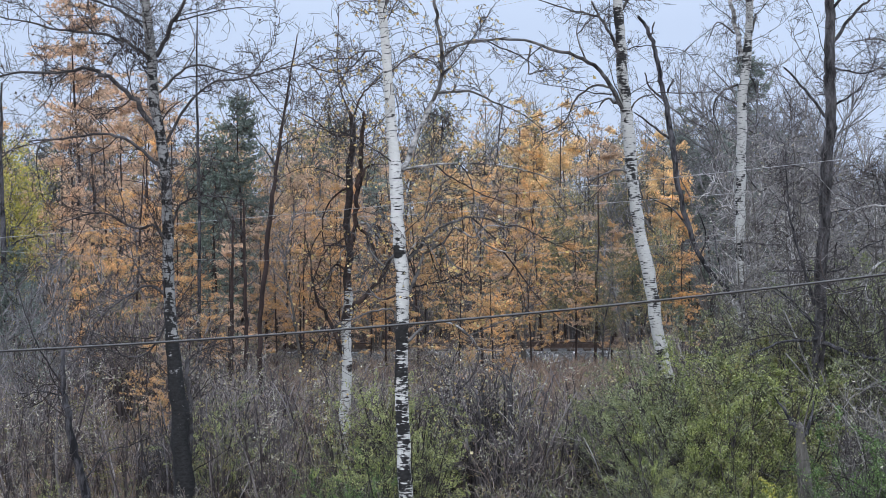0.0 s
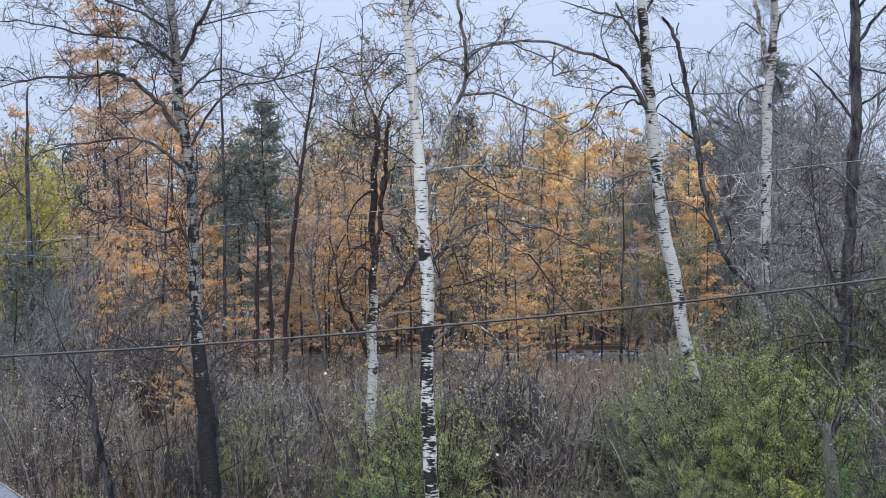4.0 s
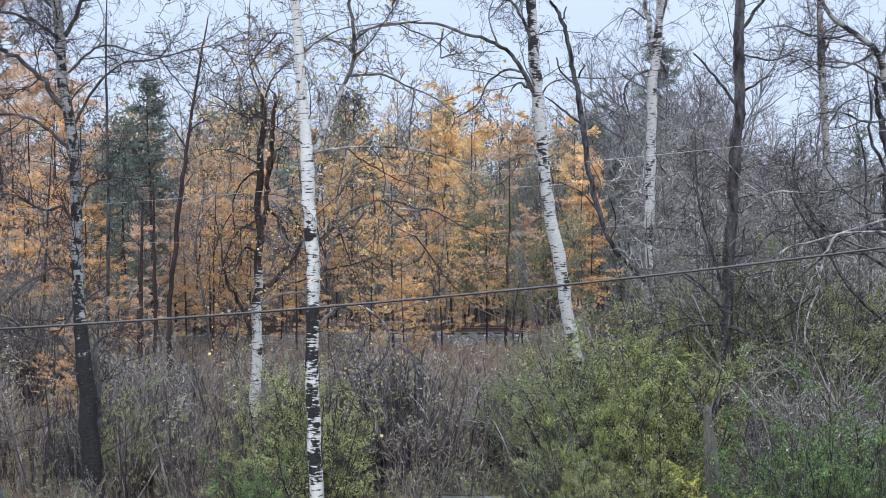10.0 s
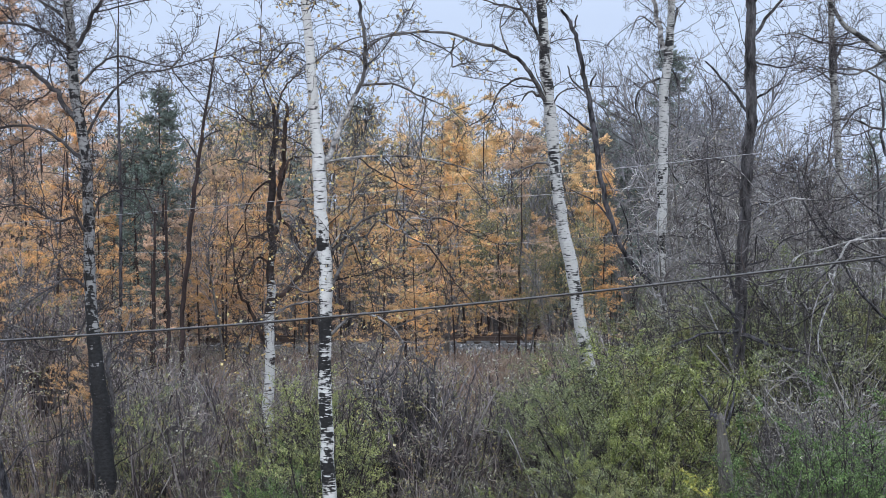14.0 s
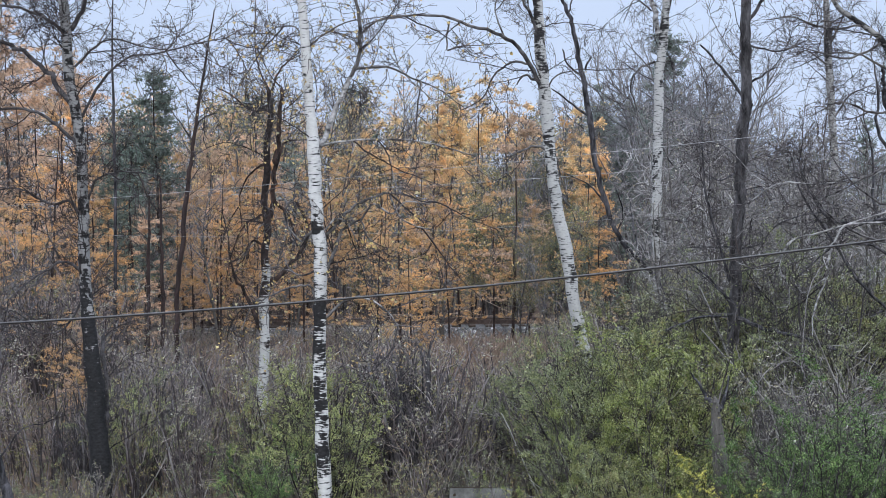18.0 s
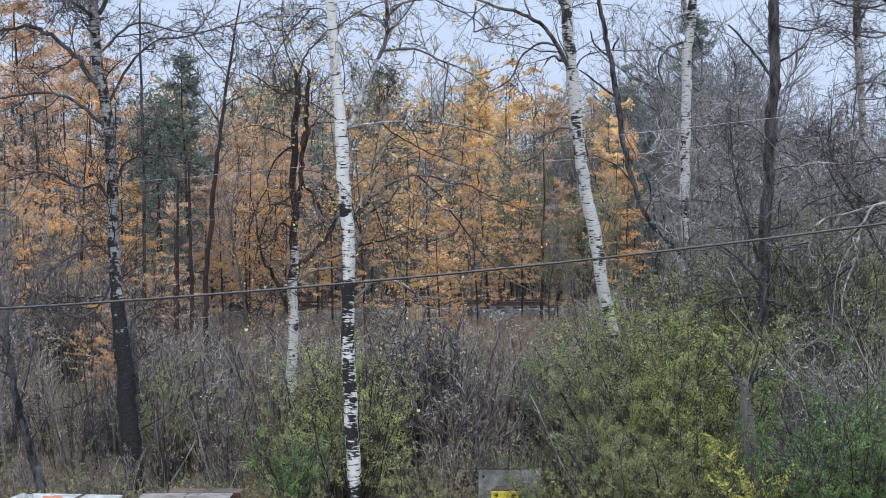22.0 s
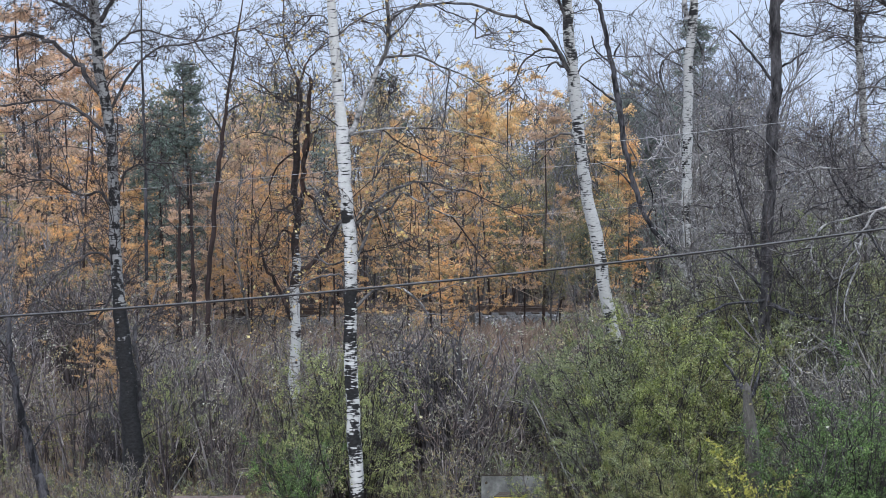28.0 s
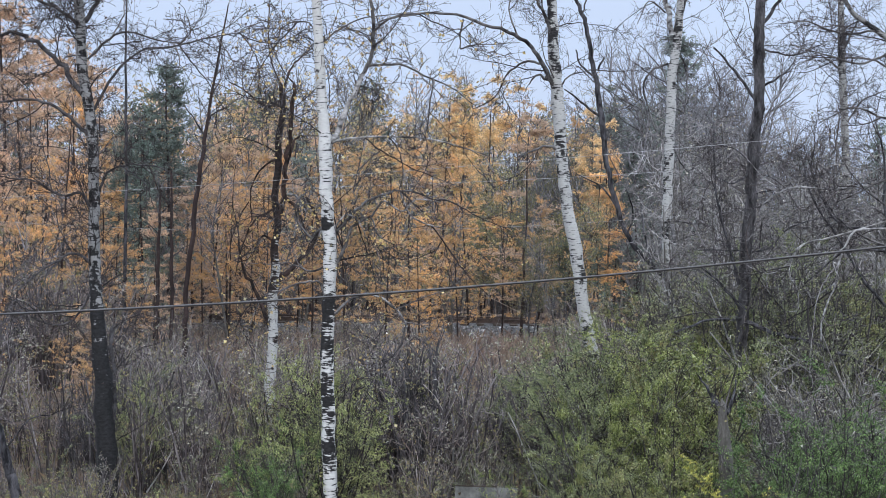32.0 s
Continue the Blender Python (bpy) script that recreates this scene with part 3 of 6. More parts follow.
trunk(t, [(-5.13, 28.50, 0.04, 0.208), (-5.19, 28.50, 1.13, 0.177), (-5.28, 28.50, 2.32, 0.145), (-5.36, 28.50, 3.23, 0.113), (-5.41, 28.50, 4.14, 0.100), (-5.42, 28.50, 5.06, 0.100), (-5.46, 28.50, 6.06, 0.091), (-5.61, 28.50, 6.97, 0.095), (-5.68, 28.50, 7.88, 0.091), (-5.75, 28.50, 8.70, 0.077), (-5.83, 28.50, 9.89, 0.059), (-5.90, 28.50, 11.44, 0.032)])
limb(t, [(-5.55, 28.50, 6.56, 0.059), (-5.96, 28.67, 7.08, 0.052), (-6.36, 28.83, 7.42, 0.044), (-6.77, 29.00, 7.65, 0.037), (-7.38, 29.17, 7.62, 0.029), (-8.18, 29.33, 7.62, 0.022), (-8.99, 29.50, 7.46, 0.014)])
limb(t, [(-5.59, 28.50, 7.66, 0.036), (-5.99, 28.64, 7.98, 0.032), (-6.44, 28.77, 8.18, 0.027), (-7.12, 28.91, 8.27, 0.023), (-7.81, 29.05, 8.43, 0.018), (-8.51, 29.18, 8.59, 0.014)])
limb(t, [(-5.70, 28.50, 8.20, 0.032), (-6.12, 28.57, 8.52, 0.026), (-6.68, 28.65, 8.75, 0.020), (-7.26, 28.72, 9.03, 0.014)])
limb(t, [(-5.58, 28.50, 7.79, 0.050), (-5.35, 28.39, 8.21, 0.042), (-5.12, 28.27, 8.56, 0.034), (-4.89, 28.16, 9.01, 0.026), (-4.73, 28.05, 9.71, 0.018)])
limb(t, [(-5.54, 28.50, 7.20, 0.027), (-5.29, 28.55, 7.47, 0.023), (-4.93, 28.60, 7.66, 0.018), (-4.48, 28.65, 7.54, 0.014), (-4.03, 28.70, 7.48, 0.009)])
limb(t, [(-5.51, 28.50, 5.97, 0.045), (-5.72, 28.44, 6.22, 0.039), (-6.04, 28.38, 6.44, 0.032), (-6.44, 28.33, 6.53, 0.026), (-7.07, 28.27, 6.47, 0.020), (-7.60, 28.21, 6.42, 0.013)])
limb(t, [(-5.42, 28.50, 6.42, 0.032), (-5.08, 28.36, 6.96, 0.027), (-4.68, 28.21, 7.30, 0.022), (-4.12, 28.07, 7.39, 0.018), (-3.47, 27.93, 7.52, 0.013), (-3.05, 27.79, 7.59, 0.009)])
limb(t, [(-5.48, 28.50, 4.87, 0.036), (-5.69, 28.56, 5.06, 0.031), (-5.97, 28.62, 5.02, 0.025), (-6.48, 28.68, 5.27, 0.020), (-6.92, 28.74, 5.22, 0.015), (-7.30, 28.81, 5.07, 0.009)])
limb(t, [(-5.40, 28.50, 3.92, 0.032), (-5.69, 28.38, 4.10, 0.026), (-5.99, 28.26, 3.95, 0.020), (-6.33, 28.14, 3.71, 0.015), (-6.57, 28.02, 3.44, 0.009)])
limb(t, [(-5.34, 28.50, 5.06, 0.027), (-5.20, 28.40, 5.37, 0.023), (-4.89, 28.30, 5.50, 0.018), (-4.42, 28.20, 5.50, 0.013), (-4.14, 28.10, 5.40, 0.009)])
limb(t, [(-5.40, 28.50, 3.60, 0.027), (-5.69, 28.58, 3.09, 0.021), (-6.03, 28.66, 2.93, 0.015), (-6.42, 28.73, 3.04, 0.009)])
limb(t, [(-5.75, 28.50, 8.61, 0.032), (-5.53, 28.66, 9.27, 0.023), (-5.14, 28.82, 9.85, 0.014)])
limb(t, [(-5.80, 28.50, 9.43, 0.032), (-6.29, 28.59, 9.91, 0.023), (-6.96, 28.68, 10.30, 0.014)])
limb(t, [(-5.16, 28.50, 0.68, 0.073), (-5.11, 28.78, 1.74, 0.057), (-5.23, 29.05, 2.83, 0.042)])
crown(t)

t = birch('tall white-barked birch with black patches and forked crown', (-1.45, 26.00), twigs=0.85, seed=2, tone=0.6, leaves=1500, below=0.1, patchy=0.12, fade=0.7, patch_top=4.5, knots=(3.3, 3.5, 3.8, 4.3, 4.6, 5.7, 5.8))
trunk(t, [(-1.45, 26.00, 0.04, 0.120), (-1.45, 26.00, 0.86, 0.116), (-1.50, 26.00, 2.11, 0.107), (-1.51, 26.00, 2.94, 0.103), (-1.49, 26.00, 3.68, 0.103), (-1.49, 26.00, 4.34, 0.107), (-1.56, 26.00, 5.01, 0.099), (-1.57, 26.00, 5.67, 0.103), (-1.63, 26.00, 6.33, 0.083), (-1.67, 26.00, 6.99, 0.079), (-1.73, 26.00, 7.82, 0.070), (-1.78, 26.00, 8.32, 0.062), (-1.82, 26.00, 9.15, 0.050), (-1.85, 26.00, 10.31, 0.029)])
limb(t, [(-1.53, 26.00, 5.74, 0.056), (-1.35, 26.14, 6.13, 0.050), (-1.17, 26.27, 6.55, 0.044), (-1.03, 26.41, 6.90, 0.038)], True)
limb(t, [(-1.01, 26.00, 6.86, 0.037), (-0.90, 25.92, 7.21, 0.034), (-0.91, 25.85, 7.80, 0.031), (-0.99, 25.77, 8.36, 0.028), (-0.93, 25.69, 9.09, 0.025)])
limb(t, [(-0.98, 26.00, 6.95, 0.025), (-0.49, 25.86, 6.95, 0.021), (-0.16, 25.72, 6.79, 0.016), (0.24, 25.58, 6.62, 0.012), (0.60, 25.44, 6.34, 0.008)])
limb(t, [(-1.47, 26.00, 5.82, 0.025), (-1.09, 26.09, 5.90, 0.021), (-0.59, 26.18, 5.92, 0.017), (-0.09, 26.27, 5.90, 0.014), (0.49, 26.36, 5.77, 0.011), (1.12, 26.45, 5.56, 0.007)], True)
limb(t, [(-1.46, 26.00, 4.36, 0.037), (-1.26, 26.11, 4.67, 0.032), (-1.06, 26.22, 4.88, 0.028), (-0.77, 26.33, 5.07, 0.023), (-0.35, 26.44, 5.13, 0.018), (0.11, 26.55, 4.98, 0.013)])
limb(t, [(-1.46, 26.00, 3.85, 0.037), (-1.30, 26.04, 4.26, 0.032), (-1.18, 26.08, 4.57, 0.027), (-0.91, 26.13, 4.75, 0.022), (-0.71, 26.17, 4.99, 0.017)])
limb(t, [(-0.47, 26.00, 5.10, 0.021), (-0.34, 26.03, 4.79, 0.017), (-0.10, 26.07, 4.65, 0.012), (0.19, 26.10, 4.58, 0.008)], True)
limb(t, [(-1.45, 26.00, 4.55, 0.019), (-1.27, 26.04, 4.76, 0.015), (-1.08, 26.08, 4.67, 0.012), (-0.96, 26.12, 4.42, 0.008)], True)
limb(t, [(-0.71, 26.00, 4.98, 0.019), (-0.43, 25.95, 4.83, 0.015), (-0.24, 25.91, 5.00, 0.012), (0.11, 25.86, 4.96, 0.008)], True)
limb(t, [(-0.85, 26.00, 3.60, 0.021), (-0.64, 25.95, 3.51, 0.017), (-0.45, 25.91, 3.33, 0.012), (-0.34, 25.86, 3.15, 0.008)], True)
limb(t, [(-0.91, 26.00, 4.75, 0.017), (-0.74, 25.93, 4.44, 0.012), (-0.35, 25.85, 4.26, 0.008)])
limb(t, [(-1.54, 26.00, 4.01, 0.021), (-1.76, 26.05, 3.93, 0.017), (-2.10, 26.09, 4.05, 0.012), (-2.43, 26.14, 4.01, 0.008)])
limb(t, [(-1.53, 26.00, 3.56, 0.029), (-1.67, 25.94, 3.78, 0.024), (-1.92, 25.89, 3.75, 0.019), (-2.20, 25.83, 3.65, 0.013), (-2.49, 25.78, 3.45, 0.008)])
limb(t, [(-1.43, 26.00, 3.31, 0.033), (-1.20, 26.08, 3.51, 0.027), (-0.85, 26.17, 3.59, 0.021), (-0.52, 26.25, 3.37, 0.015), (-0.36, 26.34, 3.16, 0.008)])
limb(t, [(-1.65, 26.00, 7.41, 0.017), (-1.90, 26.05, 7.58, 0.013), (-2.20, 26.10, 7.51, 0.010), (-2.41, 26.15, 7.26, 0.006)])
limb(t, [(-0.94, 26.00, 7.40, 0.021), (-0.65, 25.89, 7.63, 0.016), (-0.32, 25.77, 7.66, 0.012), (0.09, 25.66, 7.72, 0.008)])
limb(t, [(-1.55, 26.00, 4.68, 0.029), (-1.76, 26.04, 4.43, 0.023), (-2.01, 26.08, 4.76, 0.018), (-1.93, 26.13, 5.05, 0.012)])
limb(t, [(-1.76, 26.00, 8.15, 0.033), (-1.57, 26.09, 8.58, 0.023), (-1.40, 26.17, 9.09, 0.012)])
limb(t, [(-1.79, 26.00, 8.65, 0.029), (-2.07, 26.16, 9.10, 0.021), (-2.42, 26.33, 9.46, 0.013)])
crown(t)

t = birch('forked birch with white foot and dark broken twin stems', (-2.79, 31.00), twigs=0.6, seed=3, tone=0.5, leaves=900, boughs='dark', burnt=(0.05, 0.034, 0.032), below=0.2, above=3.6, knots=(2.6, 3.5, 4.6, 5.0, 5.6))
trunk(t, [(-2.79, 31.00, -0.03, 0.104), (-2.78, 31.00, 0.91, 0.099), (-2.79, 31.00, 1.70, 0.099), (-2.75, 31.00, 2.69, 0.094), (-2.77, 31.00, 3.28, 0.094), (-2.72, 31.00, 3.73, 0.089), (-2.75, 31.00, 4.17, 0.074), (-2.69, 31.00, 4.57, 0.069), (-2.75, 31.00, 5.06, 0.069), (-2.69, 31.00, 5.56, 0.064), (-2.70, 31.00, 6.05, 0.064), (-2.62, 31.00, 6.54, 0.059), (-2.65, 31.00, 6.99, 0.044)])
limb(t, [(-2.70, 31.00, 4.67, 0.059), (-2.56, 30.93, 5.21, 0.056), (-2.57, 30.87, 5.55, 0.053), (-2.46, 30.80, 6.04, 0.050), (-2.47, 30.74, 6.48, 0.047), (-2.39, 30.67, 6.96, 0.044)])
limb(t, [(-2.67, 31.00, 3.60, 0.059), (-2.40, 31.08, 3.87, 0.051), (-2.14, 31.16, 4.17, 0.042), (-2.01, 31.24, 4.66, 0.034), (-2.23, 31.32, 5.06, 0.025)])
limb(t, [(-2.54, 31.00, 5.65, 0.030), (-2.41, 31.10, 6.05, 0.025), (-2.25, 31.20, 6.15, 0.020)])
limb(t, [(-2.70, 31.00, 4.67, 0.022), (-2.84, 31.09, 4.62, 0.019), (-2.92, 31.18, 4.37, 0.016), (-3.19, 31.27, 4.07, 0.013), (-3.32, 31.36, 3.77, 0.010)], True)
limb(t, [(-2.50, 31.00, 5.11, 0.025), (-2.36, 30.94, 5.08, 0.022), (-2.20, 30.88, 4.76, 0.020), (-2.28, 30.82, 4.52, 0.017), (-2.12, 30.76, 4.25, 0.015)], True)
limb(t, [(-2.72, 31.00, 3.48, 0.020), (-3.00, 31.12, 3.23, 0.015), (-3.20, 31.24, 2.77, 0.010)], True)
limb(t, [(-2.75, 31.00, 4.27, 0.025), (-2.96, 30.93, 4.39, 0.020), (-3.12, 30.87, 4.03, 0.015), (-3.34, 30.80, 3.93, 0.010)])
limb(t, [(-2.56, 31.00, 5.06, 0.035), (-2.34, 31.07, 4.81, 0.028), (-2.22, 31.14, 4.46, 0.021), (-2.31, 31.21, 4.17, 0.015)])
limb(t, [(-2.70, 31.00, 5.75, 0.025), (-2.98, 31.07, 5.56, 0.020), (-3.19, 31.13, 5.17, 0.015), (-3.15, 31.20, 4.67, 0.010)])
limb(t, [(-2.78, 31.00, 2.69, 0.049), (-3.08, 30.91, 3.49, 0.039), (-3.27, 30.83, 3.79, 0.029), (-3.35, 30.74, 4.38, 0.020)])
limb(t, [(-2.65, 31.00, 6.74, 0.025), (-2.98, 31.09, 6.65, 0.020), (-3.28, 31.18, 6.91, 0.015), (-3.59, 31.27, 7.07, 0.010)])
limb(t, [(-2.61, 31.00, 6.94, 0.025), (-2.47, 31.06, 7.34, 0.020), (-2.28, 31.12, 7.54, 0.015), (-2.08, 31.18, 7.64, 0.010)])
limb(t, [(-2.61, 31.00, 6.94, 0.020), (-2.88, 31.21, 7.55, 0.016), (-2.92, 31.41, 8.27, 0.012), (-2.91, 31.62, 9.00, 0.008)])
limb(t, [(-2.72, 31.00, 4.86, 0.025), (-3.07, 30.90, 4.67, 0.020), (-3.26, 30.80, 4.28, 0.015), (-3.40, 30.71, 3.69, 0.010)])
crown(t)

t = birch('leaning white birch with long arching side limbs', (3.77, 36.00), twigs=0.6, seed=4, tone=0.47, upper=0.05, below=0.2, above=8.4, patchy=0.04, knots=(6.0, 7.4, 7.8, 8.3, 9.2))
trunk(t, [(3.77, 36.00, -0.01, 0.149), (3.38, 36.00, 1.65, 0.143), (3.14, 36.00, 2.67, 0.143), (2.94, 36.00, 3.93, 0.143), (2.73, 36.00, 5.07, 0.132), (2.60, 36.00, 6.10, 0.132), (2.52, 36.00, 7.13, 0.137), (2.42, 36.00, 7.93, 0.126), (2.39, 36.00, 8.73, 0.114), (2.32, 36.00, 9.64, 0.103), (2.19, 36.00, 10.90, 0.074), (2.08, 36.00, 12.38, 0.040)])
limb(t, [(2.46, 36.00, 7.41, 0.063), (2.21, 35.83, 7.80, 0.056), (1.92, 35.66, 8.19, 0.049), (1.47, 35.49, 8.45, 0.043), (0.79, 35.32, 8.65, 0.036), (0.12, 35.15, 8.77, 0.030), (-0.55, 34.98, 8.73, 0.023), (-1.10, 34.81, 8.54, 0.017)])
limb(t, [(2.23, 36.00, 7.87, 0.034), (1.83, 36.13, 7.92, 0.029), (1.49, 36.25, 7.67, 0.023), (1.27, 36.38, 7.22, 0.017), (0.81, 36.50, 6.97, 0.012)])
limb(t, [(2.40, 36.00, 8.38, 0.046), (2.17, 35.88, 8.94, 0.038), (1.94, 35.76, 9.29, 0.030), (1.80, 35.64, 9.54, 0.023)])
limb(t, [(2.58, 36.00, 6.08, 0.040), (2.32, 35.88, 6.21, 0.032), (1.92, 35.77, 6.07, 0.025), (1.63, 35.65, 5.81, 0.017)])
limb(t, [(2.43, 36.00, 7.47, 0.040), (2.11, 36.07, 7.65, 0.029), (1.95, 36.14, 7.49, 0.017)])
limb(t, [(2.51, 36.00, 7.30, 0.029), (2.73, 35.94, 7.63, 0.020), (3.12, 35.88, 7.74, 0.011)])
limb(t, [(2.35, 36.00, 9.30, 0.046), (2.65, 36.19, 9.89, 0.032), (3.01, 36.38, 10.49, 0.017)])
limb(t, [(1.95, 36.00, 9.30, 0.029), (1.26, 35.86, 9.46, 0.020), (0.69, 35.72, 9.62, 0.011)])
limb(t, [(1.67, 36.00, 8.45, 0.023), (1.50, 36.12, 8.98, 0.016), (1.62, 36.25, 9.45, 0.009)])
limb(t, [(0.58, 36.00, 8.75, 0.023), (0.52, 36.14, 8.19, 0.018), (0.81, 36.29, 8.26, 0.013), (1.74, 36.43, 8.34, 0.009)])
crown(t)

t = snag('dead dark tree with broken bare top', (5.42, 38.00), twigs=0.1, seed=5)
trunk(t, [(5.42, 38.00, 0.02, 0.066), (5.35, 38.00, 2.19, 0.057), (5.28, 38.00, 2.97, 0.054), (5.04, 38.00, 3.45, 0.048), (4.60, 38.00, 3.88, 0.048), (4.19, 38.00, 4.42, 0.054), (3.90, 38.00, 5.14, 0.060), (3.69, 38.00, 6.05, 0.060), (3.60, 38.00, 6.77, 0.073), (3.49, 38.00, 7.61, 0.060), (3.32, 38.00, 8.46, 0.054), (3.16, 38.00, 9.12, 0.048), (2.90, 38.00, 9.55, 0.030)])
limb(t, [(3.49, 38.00, 7.73, 0.030), (3.12, 37.93, 8.03, 0.024), (3.02, 37.85, 8.33, 0.018)])
limb(t, [(3.51, 38.00, 7.92, 0.030), (3.61, 37.96, 8.21, 0.024)])
limb(t, [(3.55, 38.00, 6.95, 0.036), (3.12, 37.90, 7.25, 0.027), (2.77, 37.79, 7.49, 0.018)])
limb(t, [(4.14, 38.00, 4.42, 0.030), (4.29, 37.82, 4.84, 0.021), (4.09, 37.65, 5.44, 0.012)])
limb(t, [(4.72, 38.00, 3.76, 0.036), (4.57, 38.23, 4.48, 0.027), (4.51, 38.46, 5.08, 0.018)])
limb(t, [(3.89, 38.00, 5.08, 0.030), (3.61, 38.18, 5.45, 0.021), (3.14, 38.35, 5.70, 0.012)])
limb(t, [(3.16, 38.00, 9.16, 0.024), (3.23, 37.95, 9.42, 0.018)])
crown(t)

t = birch('slender white birch with forked broken top', (5.82, 42.00), twigs=0.6, seed=6, tone=0.43, below=0.2, patchy=0.06, knots=(9.0, 9.6, 10.4))
trunk(t, [(5.82, 42.00, -0.01, 0.114), (5.73, 42.00, 2.45, 0.114), (5.59, 42.00, 3.38, 0.114), (5.54, 42.00, 4.71, 0.120), (5.58, 42.00, 6.04, 0.127), (5.60, 42.00, 7.24, 0.127), (5.64, 42.00, 8.17, 0.120), (5.74, 42.00, 9.09, 0.114), (5.80, 42.00, 10.02, 0.093), (5.83, 42.00, 11.22, 0.080), (5.81, 42.00, 12.81, 0.047)])
limb(t, [(5.61, 42.00, 9.10, 0.087), (5.51, 42.11, 9.77, 0.074), (5.41, 42.23, 10.39, 0.060), (5.35, 42.34, 11.28, 0.047)], True)
limb(t, [(5.85, 42.00, 9.69, 0.047), (5.97, 42.09, 10.10, 0.033)])
limb(t, [(5.52, 42.00, 8.43, 0.033), (5.11, 41.87, 8.23, 0.030), (4.92, 41.74, 7.86, 0.027), (5.06, 41.60, 7.22, 0.023), (5.20, 41.47, 6.81, 0.020)])
limb(t, [(5.45, 42.00, 9.63, 0.027), (5.04, 41.89, 9.88, 0.018), (4.76, 41.77, 9.34, 0.010)])
limb(t, [(5.67, 42.00, 6.44, 0.027), (6.04, 42.09, 5.91, 0.022), (6.45, 42.18, 6.31, 0.018), (6.80, 42.27, 6.57, 0.013)])
limb(t, [(5.81, 42.00, 10.42, 0.040), (6.23, 41.83, 11.19, 0.020)])
crown(t)

t = snag('straight dark-barked tree with broken side branches', (5.71, 33.00), twigs=0.6, seed=7, bark='grey')
trunk(t, [(5.71, 33.00, 0.02, 0.126), (5.77, 33.00, 1.90, 0.115), (5.81, 33.00, 2.73, 0.121), (5.84, 33.00, 3.36, 0.115), (5.85, 33.00, 4.29, 0.126), (5.93, 33.00, 5.13, 0.110), (5.94, 33.00, 5.65, 0.121), (5.99, 33.00, 6.48, 0.115), (6.05, 33.00, 7.21, 0.105), (6.02, 33.00, 7.84, 0.115), (6.04, 33.00, 8.56, 0.100), (6.01, 33.00, 9.81, 0.084), (6.00, 33.00, 11.79, 0.047)])
limb(t, [(5.95, 33.00, 7.02, 0.037), (5.60, 33.15, 7.54, 0.029), (5.24, 33.31, 7.98, 0.021)])
limb(t, [(6.08, 33.00, 7.19, 0.031), (6.34, 32.95, 7.39, 0.024), (6.60, 32.91, 7.53, 0.016)])
limb(t, [(6.08, 33.00, 8.15, 0.047), (6.25, 33.08, 8.62, 0.040), (6.54, 33.16, 9.00, 0.033), (6.82, 33.23, 9.21, 0.026)])
limb(t, [(5.79, 33.00, 2.88, 0.056), (6.26, 32.30, 2.72, 0.048), (6.72, 31.60, 2.62, 0.042), (7.27, 31.00, 2.41, 0.034), (7.75, 30.40, 2.20, 0.018)])
limb(t, [(5.79, 33.00, 2.94, 0.034), (4.95, 31.50, 2.97, 0.028), (4.25, 30.00, 2.90, 0.022), (3.58, 28.50, 2.83, 0.012)])
limb(t, [(6.03, 33.00, 6.27, 0.037), (6.12, 32.90, 6.84, 0.021)])
limb(t, [(5.81, 33.00, 3.04, 0.031), (5.43, 33.20, 3.56, 0.024), (5.04, 33.41, 3.87, 0.016)])
limb(t, [(6.10, 33.00, 7.94, 0.026), (6.63, 32.82, 7.81, 0.018), (7.10, 32.63, 8.00, 0.010)])
limb(t, [(5.71, 33.00, 3.56, 0.037), (5.42, 32.79, 4.51, 0.026), (5.18, 32.58, 5.33, 0.016)])
limb(t, [(6.05, 33.00, 8.98, 0.037), (6.53, 32.80, 9.57, 0.026), (6.90, 32.60, 9.95, 0.016)])
limb(t, [(5.86, 33.00, 3.30, 0.034), (5.75, 33.10, 3.62, 0.030), (5.53, 33.15, 4.31, 0.026), (5.31, 33.20, 5.19, 0.022), (5.27, 33.25, 5.93, 0.018), (5.26, 33.30, 6.49, 0.014)])
limb(t, [(5.81, 32.90, 4.20, 0.018), (5.32, 32.85, 4.20, 0.013), (4.83, 32.80, 4.20, 0.009)])
limb(t, [(5.79, 32.80, 3.12, 0.022), (5.37, 32.60, 3.50, 0.015), (4.88, 32.40, 3.85, 0.009)])
limb(t, [(5.87, 33.00, 4.15, 0.024), (6.27, 33.05, 4.24, 0.021), (6.56, 33.10, 4.54, 0.018), (6.94, 33.15, 4.74, 0.016), (7.51, 33.20, 4.85, 0.013), (8.08, 33.25, 5.08, 0.010)])
limb(t, [(5.99, 33.00, 5.75, 0.026), (5.60, 32.93, 5.44, 0.018), (5.28, 32.85, 5.55, 0.010)])
crown(t)

t = snag('thin leaning red-brown dead pole tree', (-6.30, 45.00), twigs=0.3, seed=8, bark='red')
trunk(t, [(-6.30, 45.00, -0.03, 0.079), (-6.22, 45.00, 1.19, 0.072), (-6.22, 45.00, 2.34, 0.068), (-6.09, 45.00, 4.07, 0.064), (-5.93, 45.00, 5.50, 0.061), (-5.75, 45.00, 6.79, 0.050), (-5.57, 45.00, 8.01, 0.036), (-5.41, 45.00, 8.94, 0.029), (-5.21, 45.00, 10.06, 0.014)])
limb(t, [(-5.78, 45.00, 6.72, 0.029), (-6.06, 45.15, 7.16, 0.022), (-6.37, 45.30, 7.54, 0.014)])
